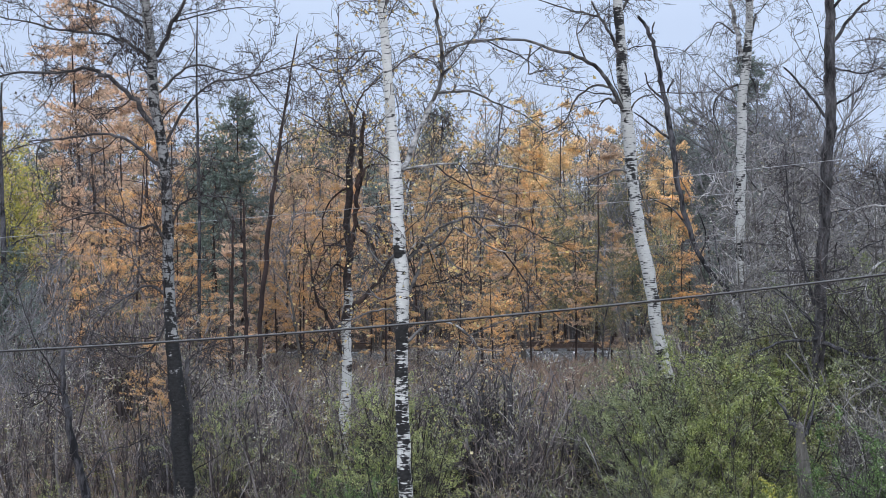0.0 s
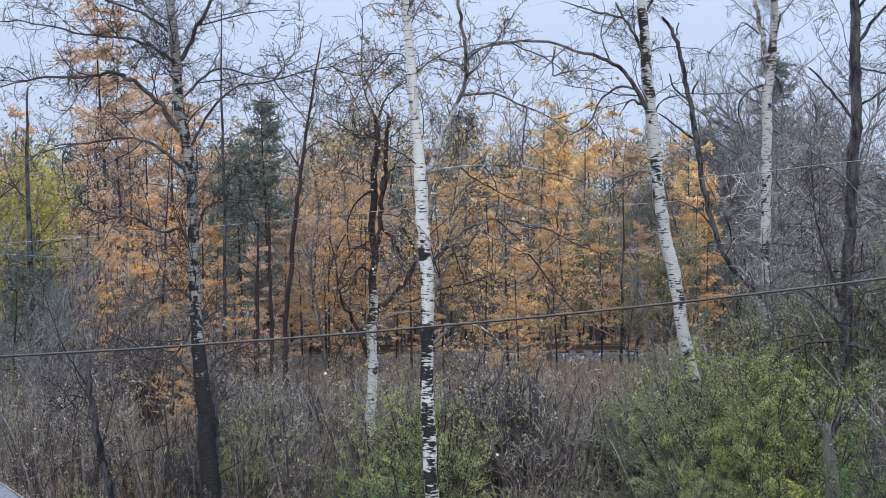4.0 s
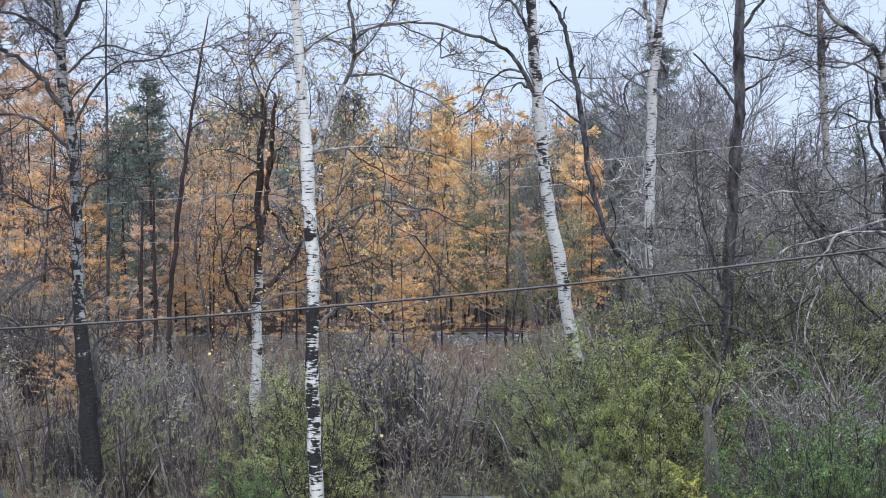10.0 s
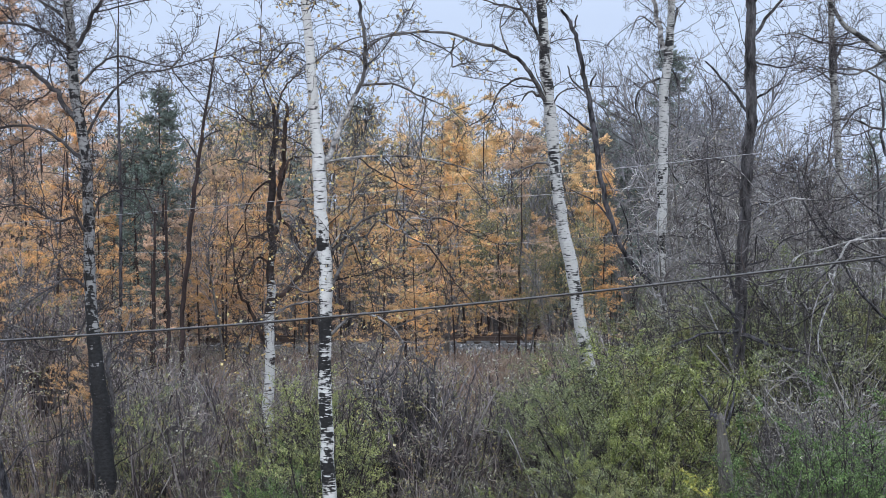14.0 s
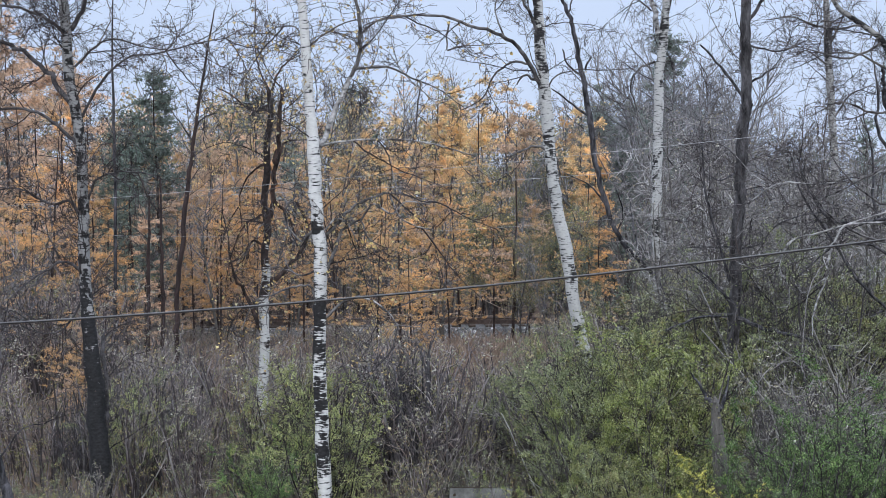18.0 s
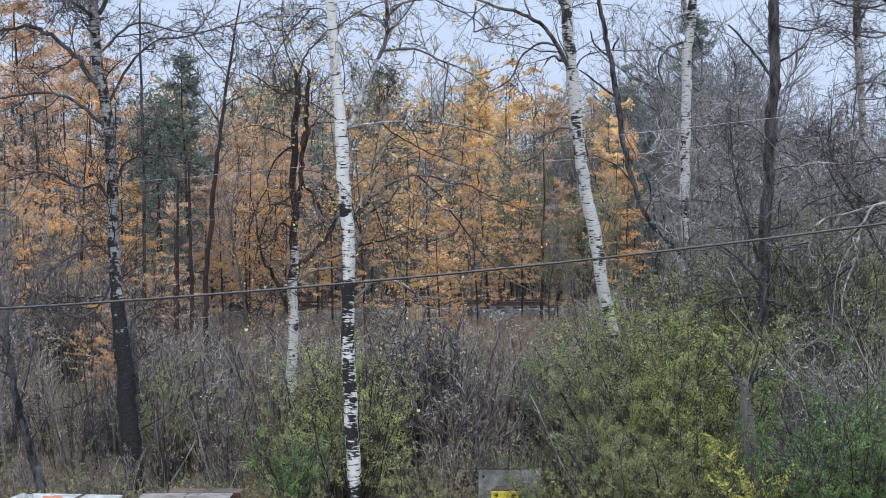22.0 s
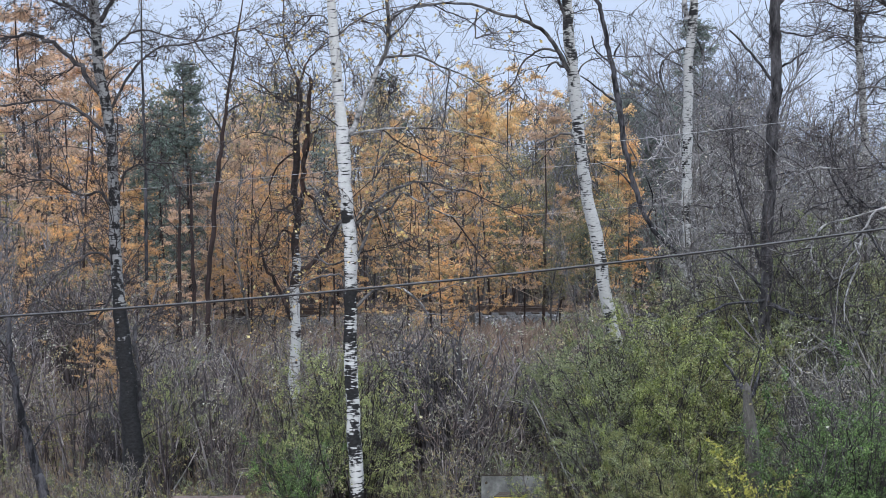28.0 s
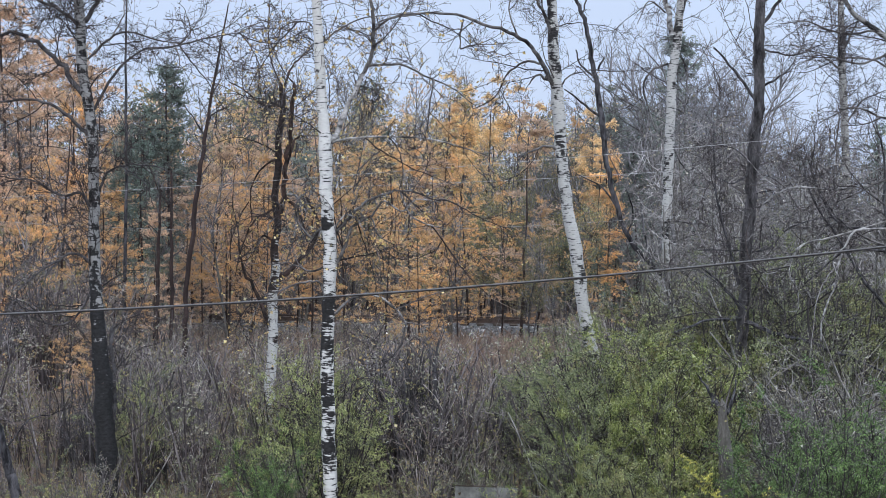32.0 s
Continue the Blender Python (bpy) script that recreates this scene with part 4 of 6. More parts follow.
limb(t, [(-5.72, 45.00, 7.08, 0.029), (-5.47, 45.09, 7.37, 0.022), (-5.19, 45.17, 7.45, 0.014)])
limb(t, [(-5.90, 45.00, 5.65, 0.021), (-5.59, 44.85, 6.07, 0.014)])
limb(t, [(-5.53, 45.00, 8.23, 0.021), (-5.32, 45.10, 8.52, 0.011)])
crown(t)

for px, pz, lean, seed in ((-7.74, 5.5, 0.10, 28), (-7.28, 5.9, -0.06, 29)):
    t = snag('thin upright red-brown dead larch pole', (px, 50.00), twigs=0.3, seed=seed, bark='red')
    trunk(t, [(px, 50.00, -0.03, 0.070), (px + 0.3 * lean, 50.00, 1.8, 0.062), (px + 0.5 * lean, 50.00, 3.4, 0.054), (px + lean, 50.00, pz, 0.030)])
    limb(t, [(px + 0.5 * lean, 50.00, 3.5, 0.022), (px + 0.3, 50.10, 3.8, 0.016), (px + 0.6, 50.20, 3.9, 0.008)])
    limb(t, [(px + 0.6 * lean, 50.00, 4.2, 0.022), (px - 0.3, 49.90, 4.5, 0.016), (px - 0.5, 49.80, 4.5, 0.008)])
    crown(t)

t = snag('very thin straight dead pole among the larches', (-8.60, 50.00), twigs=0.12, seed=31, bark='dark')
trunk(t, [(-8.60, 50.00, -0.03, 0.062), (-8.62, 50.00, 3.0, 0.056), (-8.60, 50.00, 6.0, 0.046), (-8.65, 50.00, 9.0, 0.034), (-8.63, 50.00, 11.6, 0.014)])
for z, dx in ((4.2, 0.35), (5.3, -0.30), (6.6, 0.28), (7.9, -0.25), (9.2, 0.2)):
    limb(t, [(-8.62, 50.00, z, 0.016), (-8.62 + 0.6 * dx, 50.05, z + 0.10, 0.012), (-8.62 + 1.3 * dx, 50.10, z + 0.14, 0.007)])
crown(t)

t = snag('tall dark bare trunk at the edge of the yellow trees', (-12.75, 45.00), twigs=0.5, seed=30)
trunk(t, [(-12.75, 45.00, -0.05, 0.095), (-12.80, 45.00, 2.0, 0.088), (-12.76, 45.00, 4.0, 0.080), (-12.82, 45.00, 6.2, 0.062), (-12.80, 45.00, 8.9, 0.024)])
limb(t, [(-12.78, 45.00, 4.6, 0.030), (-12.30, 44.90, 4.9, 0.022), (-11.80, 44.80, 5.0, 0.010)])
limb(t, [(-12.80, 45.00, 6.0, 0.028), (-13.25, 45.10, 6.4, 0.020), (-13.70, 45.20, 6.6, 0.010)])
limb(t, [(-12.82, 45.00, 7.0, 0.024), (-12.40, 45.10, 7.4, 0.016), (-12.10, 45.20, 7.9, 0.008)])
crown(t)

t = snag('dark slanting sapling trunk without leaves', (-5.63, 25.00), twigs=0.8, seed=9)
trunk(t, [(-5.63, 25.00, -0.10, 0.091), (-5.84, 25.00, 0.86, 0.080), (-5.95, 25.00, 1.26, 0.072), (-6.15, 25.00, 2.06, 0.060), (-6.25, 25.00, 2.70, 0.044), (-6.26, 25.00, 3.27, 0.028)])
limb(t, [(-6.24, 25.00, 2.62, 0.016), (-6.49, 25.06, 2.66, 0.012), (-6.71, 25.13, 2.69, 0.008)])
limb(t, [(-5.96, 25.00, 1.42, 0.016), (-5.62, 24.95, 1.83, 0.012), (-5.29, 24.90, 1.91, 0.008)])
crown(t)

t = snag('broad grey weathered willow trunk among green leaves', (4.06, 24.20), twigs=0.45, seed=10, bark='pale')
t.bare, t.leaves, t.leaf_mat = 0.70, 1800, M_OLIVE
trunk(t, [(4.18, 24.20, -0.10, 0.155), (4.12, 24.20, 0.60, 0.132), (4.06, 24.20, 1.30, 0.118), (4.02, 24.20, 1.80, 0.092), (3.99, 24.20, 2.25, 0.052)])
limb(t, [(3.97, 24.20, 2.12, 0.050), (3.87, 24.35, 2.34, 0.030), (3.70, 24.50, 2.60, 0.012)])
limb(t, [(4.00, 24.20, 2.02, 0.040), (4.16, 24.35, 2.28, 0.026), (4.22, 24.50, 2.55, 0.012)])
crown(t)

t = birch('thin grey mottled birch behind tangled branches', (10.38, 44.00), twigs=0.8, seed=11, tone=0.34, below=0.2, patchy=0.1, knots=(9.0,))
trunk(t, [(10.38, 44.00, 0.02, 0.112), (10.33, 44.00, 3.69, 0.105), (10.29, 44.00, 5.37, 0.105), (10.23, 44.00, 6.35, 0.105), (10.18, 44.00, 7.19, 0.098), (10.12, 44.00, 8.17, 0.098), (10.07, 44.00, 9.28, 0.091), (9.98, 44.00, 11.36, 0.056)])
limb(t, [(10.23, 44.00, 7.19, 0.035), (10.60, 43.92, 7.74, 0.024), (11.13, 43.83, 8.01, 0.014)])
limb(t, [(10.13, 44.00, 8.44, 0.035), (9.65, 44.13, 8.87, 0.025), (9.26, 44.25, 8.75, 0.014)])
limb(t, [(10.23, 44.00, 6.77, 0.035), (9.73, 43.79, 6.34, 0.024), (9.13, 43.58, 5.99, 0.014)])
limb(t, [(10.12, 44.00, 9.00, 0.042), (10.50, 44.16, 9.72, 0.021)])
crown(t)

t = birch('leaning grey birch with a long sloping limb', (8.99, 30.00), twigs=0.6, seed=12, tone=0.27, below=2.0, patchy=0.08, knots=(4.3, 5.0, 5.7, 6.5, 7.1, 7.4, 7.6))
trunk(t, [(8.99, 30.00, -0.10, 0.121), (8.96, 30.00, 0.35, 0.105), (8.70, 30.00, 3.53, 0.095), (8.36, 30.00, 5.64, 0.086), (8.12, 30.00, 6.60, 0.081), (7.97, 30.00, 7.12, 0.076), (7.90, 30.00, 7.51, 0.067), (7.78, 30.00, 7.74, 0.057), (7.54, 30.00, 7.93, 0.052), (7.27, 30.00, 8.12, 0.048), (7.03, 30.00, 8.31, 0.043), (6.69, 30.00, 8.88, 0.029)])
limb(t, [(7.92, 30.00, 7.48, 0.052), (7.97, 29.85, 8.11, 0.040), (7.97, 29.71, 8.75, 0.028)])
limb(t, [(7.80, 30.00, 7.70, 0.029), (7.23, 29.82, 7.42, 0.022), (6.61, 29.64, 7.50, 0.016), (5.91, 29.46, 7.68, 0.009)])
limb(t, [(7.95, 30.00, 7.17, 0.029), (7.51, 30.18, 7.49, 0.022), (6.97, 30.35, 7.54, 0.016), (6.52, 30.53, 7.35, 0.010)])
limb(t, [(8.12, 30.00, 6.60, 0.029), (7.62, 29.84, 6.49, 0.022), (7.01, 29.69, 6.67, 0.016), (6.41, 29.53, 6.38, 0.009)])
limb(t, [(8.34, 30.00, 5.74, 0.033), (7.73, 29.85, 5.54, 0.025), (6.93, 29.69, 5.16, 0.017), (6.14, 29.54, 4.87, 0.009)])
limb(t, [(8.44, 30.00, 5.07, 0.033), (7.74, 29.88, 4.97, 0.025), (7.13, 29.76, 5.44, 0.017), (6.63, 29.65, 6.10, 0.009)])
limb(t, [(8.55, 30.00, 4.30, 0.033), (7.94, 30.26, 4.30, 0.026), (7.12, 30.52, 4.68, 0.018), (6.59, 30.79, 5.46, 0.010)])
limb(t, [(8.50, 30.00, 4.60, 0.024), (7.19, 29.60, 4.63, 0.022), (6.89, 29.55, 4.35, 0.021), (6.75, 29.50, 3.98, 0.020), (6.74, 29.45, 3.77, 0.019), (6.57, 29.40, 3.40, 0.018), (6.47, 29.35, 3.08, 0.015), (6.45, 29.30, 2.79, 0.012)], True)
limb(t, [(6.73, 29.40, 3.77, 0.017), (6.51, 29.35, 3.61, 0.014), (6.30, 29.30, 3.49, 0.012), (6.17, 29.25, 3.64, 0.009)], True)
limb(t, [(6.88, 29.50, 4.35, 0.014), (6.66, 29.45, 4.14, 0.012), (6.71, 29.40, 3.90, 0.010)], True)
limb(t, [(8.44, 30.00, 5.00, 0.020), (6.76, 29.90, 4.49, 0.020), (6.42, 29.85, 4.43, 0.018), (6.16, 29.80, 4.31, 0.016), (6.02, 29.75, 4.06, 0.014), (6.01, 29.70, 3.81, 0.013), (6.12, 29.65, 3.60, 0.011), (6.13, 29.60, 3.29, 0.009)], True)
limb(t, [(6.24, 29.80, 4.37, 0.013), (5.90, 29.75, 3.98, 0.011), (5.64, 29.70, 3.87, 0.010), (5.30, 29.65, 3.98, 0.008)], True)
limb(t, [(8.30, 30.00, 5.80, 0.020), (7.48, 30.10, 5.39, 0.020), (6.71, 30.05, 5.30, 0.018), (6.20, 30.00, 5.33, 0.016), (5.92, 29.95, 5.27, 0.014), (5.55, 29.90, 5.02, 0.013), (5.52, 29.85, 4.77, 0.011), (5.72, 29.80, 4.56, 0.009)], True)
limb(t, [(5.93, 30.00, 5.27, 0.013), (5.60, 29.95, 5.46, 0.010), (5.30, 29.90, 5.77, 0.008)], True)
limb(t, [(6.01, 29.70, 3.81, 0.010), (5.71, 29.65, 3.61, 0.009), (5.58, 29.60, 3.73, 0.008), (5.65, 29.55, 3.98, 0.007)], True)
limb(t, [(7.46, 30.00, 7.98, 0.024), (6.85, 29.84, 7.91, 0.019), (6.24, 29.68, 8.08, 0.014), (5.74, 29.52, 8.02, 0.009)])
crown(t)

t = snag('crooked dark tree with twisted stems', (9.34, 34.00), twigs=0.8, seed=13)
trunk(t, [(9.34, 34.00, -0.10, 0.106), (9.33, 34.00, 0.10, 0.092), (9.24, 34.00, 2.28, 0.087), (9.14, 34.00, 4.24, 0.081), (9.02, 34.00, 5.22, 0.076), (9.11, 34.00, 5.98, 0.070), (8.97, 34.00, 6.63, 0.070), (8.87, 34.00, 7.17, 0.054), (8.84, 34.00, 7.55, 0.038)])
limb(t, [(9.08, 34.00, 5.76, 0.049), (8.78, 34.17, 6.47, 0.038), (8.85, 34.35, 7.19, 0.027), (8.76, 34.52, 7.86, 0.016)])
limb(t, [(9.14, 34.00, 4.46, 0.049), (8.74, 34.18, 4.89, 0.038), (8.74, 34.36, 5.99, 0.027), (8.60, 34.54, 6.66, 0.016)])
limb(t, [(9.16, 34.00, 3.91, 0.043), (8.46, 33.91, 4.24, 0.034), (7.79, 33.82, 4.13, 0.025), (7.12, 33.74, 3.59, 0.016)])
limb(t, [(9.22, 34.00, 2.72, 0.043), (8.43, 33.76, 3.38, 0.036), (7.72, 33.52, 4.35, 0.029), (7.12, 33.28, 5.20, 0.022), (6.86, 33.04, 5.94, 0.016)])
limb(t, [(9.22, 34.00, 2.40, 0.036), (8.02, 33.50, 2.84, 0.026), (7.69, 33.40, 3.13, 0.019), (7.30, 33.30, 3.60, 0.012)])
limb(t, [(9.06, 34.00, 4.70, 0.036), (7.83, 33.60, 4.64, 0.028), (7.39, 33.50, 5.14, 0.022), (7.18, 33.40, 5.55, 0.016), (7.04, 33.30, 5.92, 0.010)])
limb(t, [(9.24, 34.00, 2.10, 0.034), (7.55, 33.40, 2.47, 0.022), (6.88, 33.30, 2.60, 0.016), (6.65, 33.20, 3.05, 0.010)])
limb(t, [(9.01, 34.00, 6.52, 0.038), (9.18, 33.84, 7.16, 0.022)])
limb(t, [(9.20, 34.00, 3.15, 0.038), (8.36, 33.89, 2.72, 0.024), (7.46, 33.77, 2.40, 0.011)])
crown(t)


# ---- larches, pines and bare trees of the wood ----


def larch(name, label, height, mat, bark, seed, density=1.0, spread=1.0, green=False):
    rng = np.random.default_rng(seed)
    ob = root(name, label, "tree", 0, 0, group="larches of the wood" if not green else "pines of the wood")
    zs = np.linspace(-0.1, height, 14)
    p = np.stack([np.cumsum(rng.normal(0, 0.03, 14)), np.cumsum(rng.normal(0, 0.03, 14)), zs], 1)
    r = (0.10 if green else 0.075) * (height / 10) * (1 - zs / height * 0.93)
    v, q = tubes(p[None], r[None], 8)
    child("trunk", fill("trunk", v, q, bark), ob)
    n = int((70 if green else 54) * density * height / 10)
    f = rng.uniform(0.10 if not green else 0.16, 0.985, n) ** 0.9
    if not green:
        f = np.clip((np.round(f * height / 0.62) * 0.62 + rng.normal(0, 0.045, n)) / height, 0.06, 0.985)
    at = np.stack([np.interp(f * height, zs, p[:, i]) for i in range(3)], 1)
    a = rng.uniform(0, 2 * np.pi, n)
    way = np.stack([np.cos(a), np.sin(a), rng.normal(0.12 if green else 0.03, 0.18, n)], 1)
    ln = (0.35 + (1 - f) ** 0.75 * 2.0) * rng.uniform(0.55, 1.15, n) * spread * (1.0 if green else 1.2)
    A, RA = strands(rng, at, way, ln, 0.006 + 0.010 * (1 - f), 6, 0.12, 0.03)
    at2, way2, mother = sprout(rng, A, 9 if green else 12, 0.15, 1.0, 0.85, 0.35 if green else 0.2)
    B, RB = strands(rng, at2, way2, rng.uniform(0.15, 0.55, len(at2)), 0.0055, 2, 0.15, -0.02)
    v, q = joined([tubes(A, RA, 4), tubes(B, RB, 3)])
    child("crown", fill("crown", v, q, bark if green else M_LARCHTWIG), ob, kind="stuff")
    per = 18 if not green else 14
    keep = rng.uniform(0, 1, len(B)) < rng.choice([0.05, 0.5, 1.0, 1.0], n)[mother] + (0.3 if green else 0.0)
    C = B[keep]
    g = rng.uniform(0, 1, (len(C), per, 1)) * 1.0
    pts = (C[:, None, 0] * (1 - g) + C[:, None, -1] * g).reshape(-1, 3) + rng.normal(0, 0.035, (len(C) * per, 3))
    v, q = leaf_quads(rng, pts, 0.06 if not green else 0.068, 0.36, 0.35)
    child("foliage", fill("foliage", v, q, mat, False), ob, kind="stuff")
    return ob


def bare_tree(label, height, seed, mat, bark, stems=1, leaves=0, leaf_mat=None, name="bare_tree", group="bare trees of the wood", fork=26, crook=0.14):
    rng = np.random.default_rng(seed)
    ob = root(name, label, "tree", 0, 0, group=group)
    start = np.stack([rng.normal(0, 0.15, stems), rng.normal(0, 0.15, stems), np.full(stems, -0.1)], 1)
    way = np.stack([rng.normal(0, 0.12, stems), rng.normal(0, 0.12, stems), np.ones(stems)], 1)
    S, RS = strands(rng, start, way, height * rng.uniform(0.8, 1.0, stems), 0.011 * height * rng.uniform(0.6, 1, stems), 12, 0.05, 0.03, 0.12)
    for i in range(stems):
        v, q = tubes(S[i:i + 1], RS[i:i + 1], 7)
        child("trunk", fill("trunk", v, q, bark), ob)
    at, way, _ = sprout(rng, S, fork, 0.28, 0.99, 0.75)
    if crook < 0.2:
        A, RA = strands(rng, at, way, rng.uniform(0.10, 0.26, len(at)) * height, 0.0032 * height, 7, crook, 0.10)
        at, way, _ = sprout(rng, A, 8, 0.15, 1.0, 0.7)
        B, RB = strands(rng, at, way, rng.uniform(0.04, 0.10, len(at)) * height, 0.0105, 4, crook + 0.1, 0.04)
    else:
        A, RA = arcs(rng, at, way, rng.uniform(0.12, 0.34, len(at)) * height, 0.0021 * height, 14, 0.08, 0.20, 0.02)
        at, way, _ = sprout(rng, A, 7, 0.15, 1.0, 0.9)
        B, RB = arcs(rng, at, way, rng.uniform(0.03, 0.12, len(at)) * height, 0.0105, 8, 0.12, 0.26, 0.01, 0.4)
    at, way, _ = sprout(rng, B, 2, 0.2, 1.0, 0.7)
    C, RC = strands(rng, at, way, rng.uniform(0.2, 0.6, len(at)), 0.0075, 2, 0.2, 0.0, 0.6)
    white = np.zeros(len(A), bool) if crook < 0.2 else rng.uniform(0, 1, len(A)) < 0.19
    for some, m, k in ((~white, mat, 1.0), (white, M_LICHEN, 1.15)):
        if some.any():
            b, c = np.repeat(some, len(B) // len(A)), np.repeat(some, len(C) // len(A))
            v, q = joined([tubes(A[some], k * RA[some], 4), tubes(B[b], k * RB[b], 3), tubes(C[c], RC[c], 3)])
            child("crown" if m is mat else "bough", fill("crown", v, q, m), ob, "" if m is mat else "pale lichen-covered boughs", kind="stuff")
    if leaves:
        tips = np.concatenate([B[:, -1], C[:, -1], B[:, 1]])
        pts = tips[rng.integers(0, len(tips), leaves)] + rng.normal(0, 0.08, (leaves, 3))
        v, q = leaf_quads(rng, pts, 0.045, 0.7)
        child("foliage", fill("foliage", v, q, leaf_mat, False), ob, kind="stuff")
    return ob


PLACED = set()


def place(kinds, spots, seed):
    """Copies of the kinds at (x, y, height in relation to the model, kind); the models take the first spots themselves."""
    rng = np.random.default_rng(seed)
    for x, y, s, k in spots:
        m = pose(x, y, float(ground_height(np.array(x), np.array(y))), rng.normal(0, 1.2), rng.normal(0, 1.2), rng.uniform(0, 360))
        ob = kinds[k]
        if ob.name in PLACED:
            ob = copy_thing(ob, m)
        PLACED.add(kinds[k].name)
        ob.matrix_basis = m @ Matrix.Diagonal((s * rng.uniform(0.9, 1.1), s * rng.uniform(0.9, 1.1), s, 1))


def merge(kinds, spots, seed):
    """The farther shrubs, which nobody could count, as one thicket."""
    rng = np.random.default_rng(seed)
    heap = {}
    for x, y, s, k in spots:
        m = pose(x, y, float(ground_height(np.array(x), np.array(y))), 0, 0, rng.uniform(0, 360)) @ Matrix.Diagonal((s, s, s, 1))
        a = np.array(m)
        for o in kinds[k].children:
            me = o.data
            v = np.empty(3 * len(me.vertices), np.float32)
            q = np.empty(len(me.loops), np.int32)
            me.vertices.foreach_get("co", v)
            me.loops.foreach_get("vertex_index", q)
            v = v.reshape(-1, 3) @ a[:3, :3].T + a[:3, 3]
            heap.setdefault((o.name.split(".")[0], me.materials[0].name), []).append((v, q.reshape(-1, 4)))
    thick = tagged(new("thicket"), "dense far thicket of leafless grey-brown shrubs", "thicket", kind="stuff")
    for (name, mat), pieces in heap.items():
        v, q = joined(pieces)
        child(name, fill(name, v, q, bpy.data.materials[mat], name != "foliage"), thick, kind="stuff")


LARCHES = [
    larch("larch_tree", "autumn larch with layered orange needles", 10.0, M_LARCH, M_REDBARK, 31),
    larch("larch_tree", "autumn larch with sparse rust-brown needles", 10.0, M_RUST, M_REDBARK, 32, 0.9),
    larch("larch_tree", "slender golden-yellow larch in autumn colour", 10.0, M_GOLD, M_REDBARK, 33, 0.9, 0.85),
    larch("larch_tree", "orange larch with broad drooping boughs", 10.0, M_LARCH, M_REDBARK, 34, 1.1, 1.15),
]
for n_row, row in enumerate([
    [(-16.6, 66.0, 0.96, 1), (-14.0, 54.0, 0.56, 0), (-11.9, 50.0, 0.49, 3), (-11.3, 52.0, 0.52, 0), (-9.3, 52.0, 0.47, 0), (-8.3, 50.0, 0.36, 0), (-16.6, 60.0, 0.49, 1), (-17.2, 72.0, 1.56, 1), (-13.2, 60.0, 0.93, 1), (-11.3, 54.0, 0.82, 3), (-15.5, 58.0, 0.66, 1), (-10.3, 56.0, 0.65, 0), (-7.4, 38.0, 0.27, 1), (-7.6, 37.5, 0.29, 3), (-6.8, 36.0, 0.23, 0), (-7.0, 35.0, 0.19, 1), (-8.3, 62.0, 0.68, 1), (-7.5, 60.0, 0.72, 1), (-9.7, 72.0, 0.63, 1), (-7.7, 70.0, 0.70, 0), (-7.7, 76.0, 0.79, 1), (-9.7, 84.0, 0.96, 2), (-2.8, 58.0, 0.66, 0), (-2.6, 72.0, 0.82, 0)],
    [(-4.8, 74.0, 0.73, 1), (-0.6, 52.0, 0.64, 3), (-1.5, 78.0, 0.90, 2), (0.3, 70.0, 0.90, 0), (-0.0, 60.0, 0.67, 1), (0.7, 96.0, 1.25, 2), (2.2, 80.0, 1.10, 2), (3.1, 90.0, 1.09, 2), (1.4, 92.0, 1.09, 2), (3.0, 60.0, 0.82, 1), (4.5, 95.0, 1.17, 2), (5.5, 88.0, 1.03, 2), (6.0, 66.0, 0.75, 0), (5.7, 58.0, 0.51, 0), (-4.1, 92.0, 1.06, 2), (-6.4, 80.0, 0.81, 0), (-7.0, 66.0, 0.68, 1), (-5.6, 60.0, 0.63, 0), (-6.9, 60.0, 0.57, 1), (-7.3, 57.0, 0.49, 0), (-3.8, 57.0, 0.57, 0), (6.6, 84.0, 0.93, 0), (-14.3, 90.0, 0.85, 0), (1.4, 64.0, 0.68, 0)],
    [(-1.3, 50.0, 0.52, 0), (-20.2, 66.0, 0.85, 1), (-21.6, 74.0, 1.06, 0), (-16.8, 72.0, 1.24, 1), (-14.8, 68.0, 1.14, 1), (-19.2, 78.0, 1.34, 1), (-15.7, 76.0, 1.15, 1), (-8.1, 52.0, 0.49, 1), (-5.9, 66.0, 0.68, 0), (2.5, 62.0, 0.57, 0), (-11.8, 63.0, 0.98, 1), (-13.6, 67.0, 1.12, 1), (-10.9, 61.0, 0.74, 1), (-0.2, 46.0, 0.46, 3), (-22.9, 82.0, 0.81, 1), (-18.2, 80.0, 0.93, 1), (-16.7, 84.0, 0.96, 0), (-14.6, 60.0, 0.67, 1), (-12.8, 70.0, 0.50, 0), (-3.6, 66.0, 0.50, 1), (-4.7, 62.0, 0.47, 0), (-6.0, 60.0, 0.47, 1), (3.6, 60.0, 0.49, 0), (0.9, 58.0, 0.47, 0), (-10.1, 62.0, 0.42, 1), (-7.2, 90.0, 1.02, 1), (-6.0, 94.0, 1.07, 1)],
    [(-8.1, 84.0, 0.93, 1), (-0.6, 86.0, 0.97, 2), (2.0, 93.0, 1.15, 2), (-9.6, 64.0, 0.66, 1), (-8.4, 66.0, 0.72, 0), (-7.2, 63.0, 0.62, 1), (-6.2, 68.0, 0.75, 1), (-5.4, 58.0, 0.55, 0), (-6.6, 58.0, 0.56, 0), (-8.0, 58.0, 0.52, 1), (-4.9, 66.0, 0.66, 1), (-11.6, 62.0, 0.62, 1), (-12.9, 56.0, 0.50, 0), (6.9, 70.0, 0.86, 2), (6.6, 74.0, 0.92, 2)],
]):
    place(LARCHES, row, 101 + n_row)

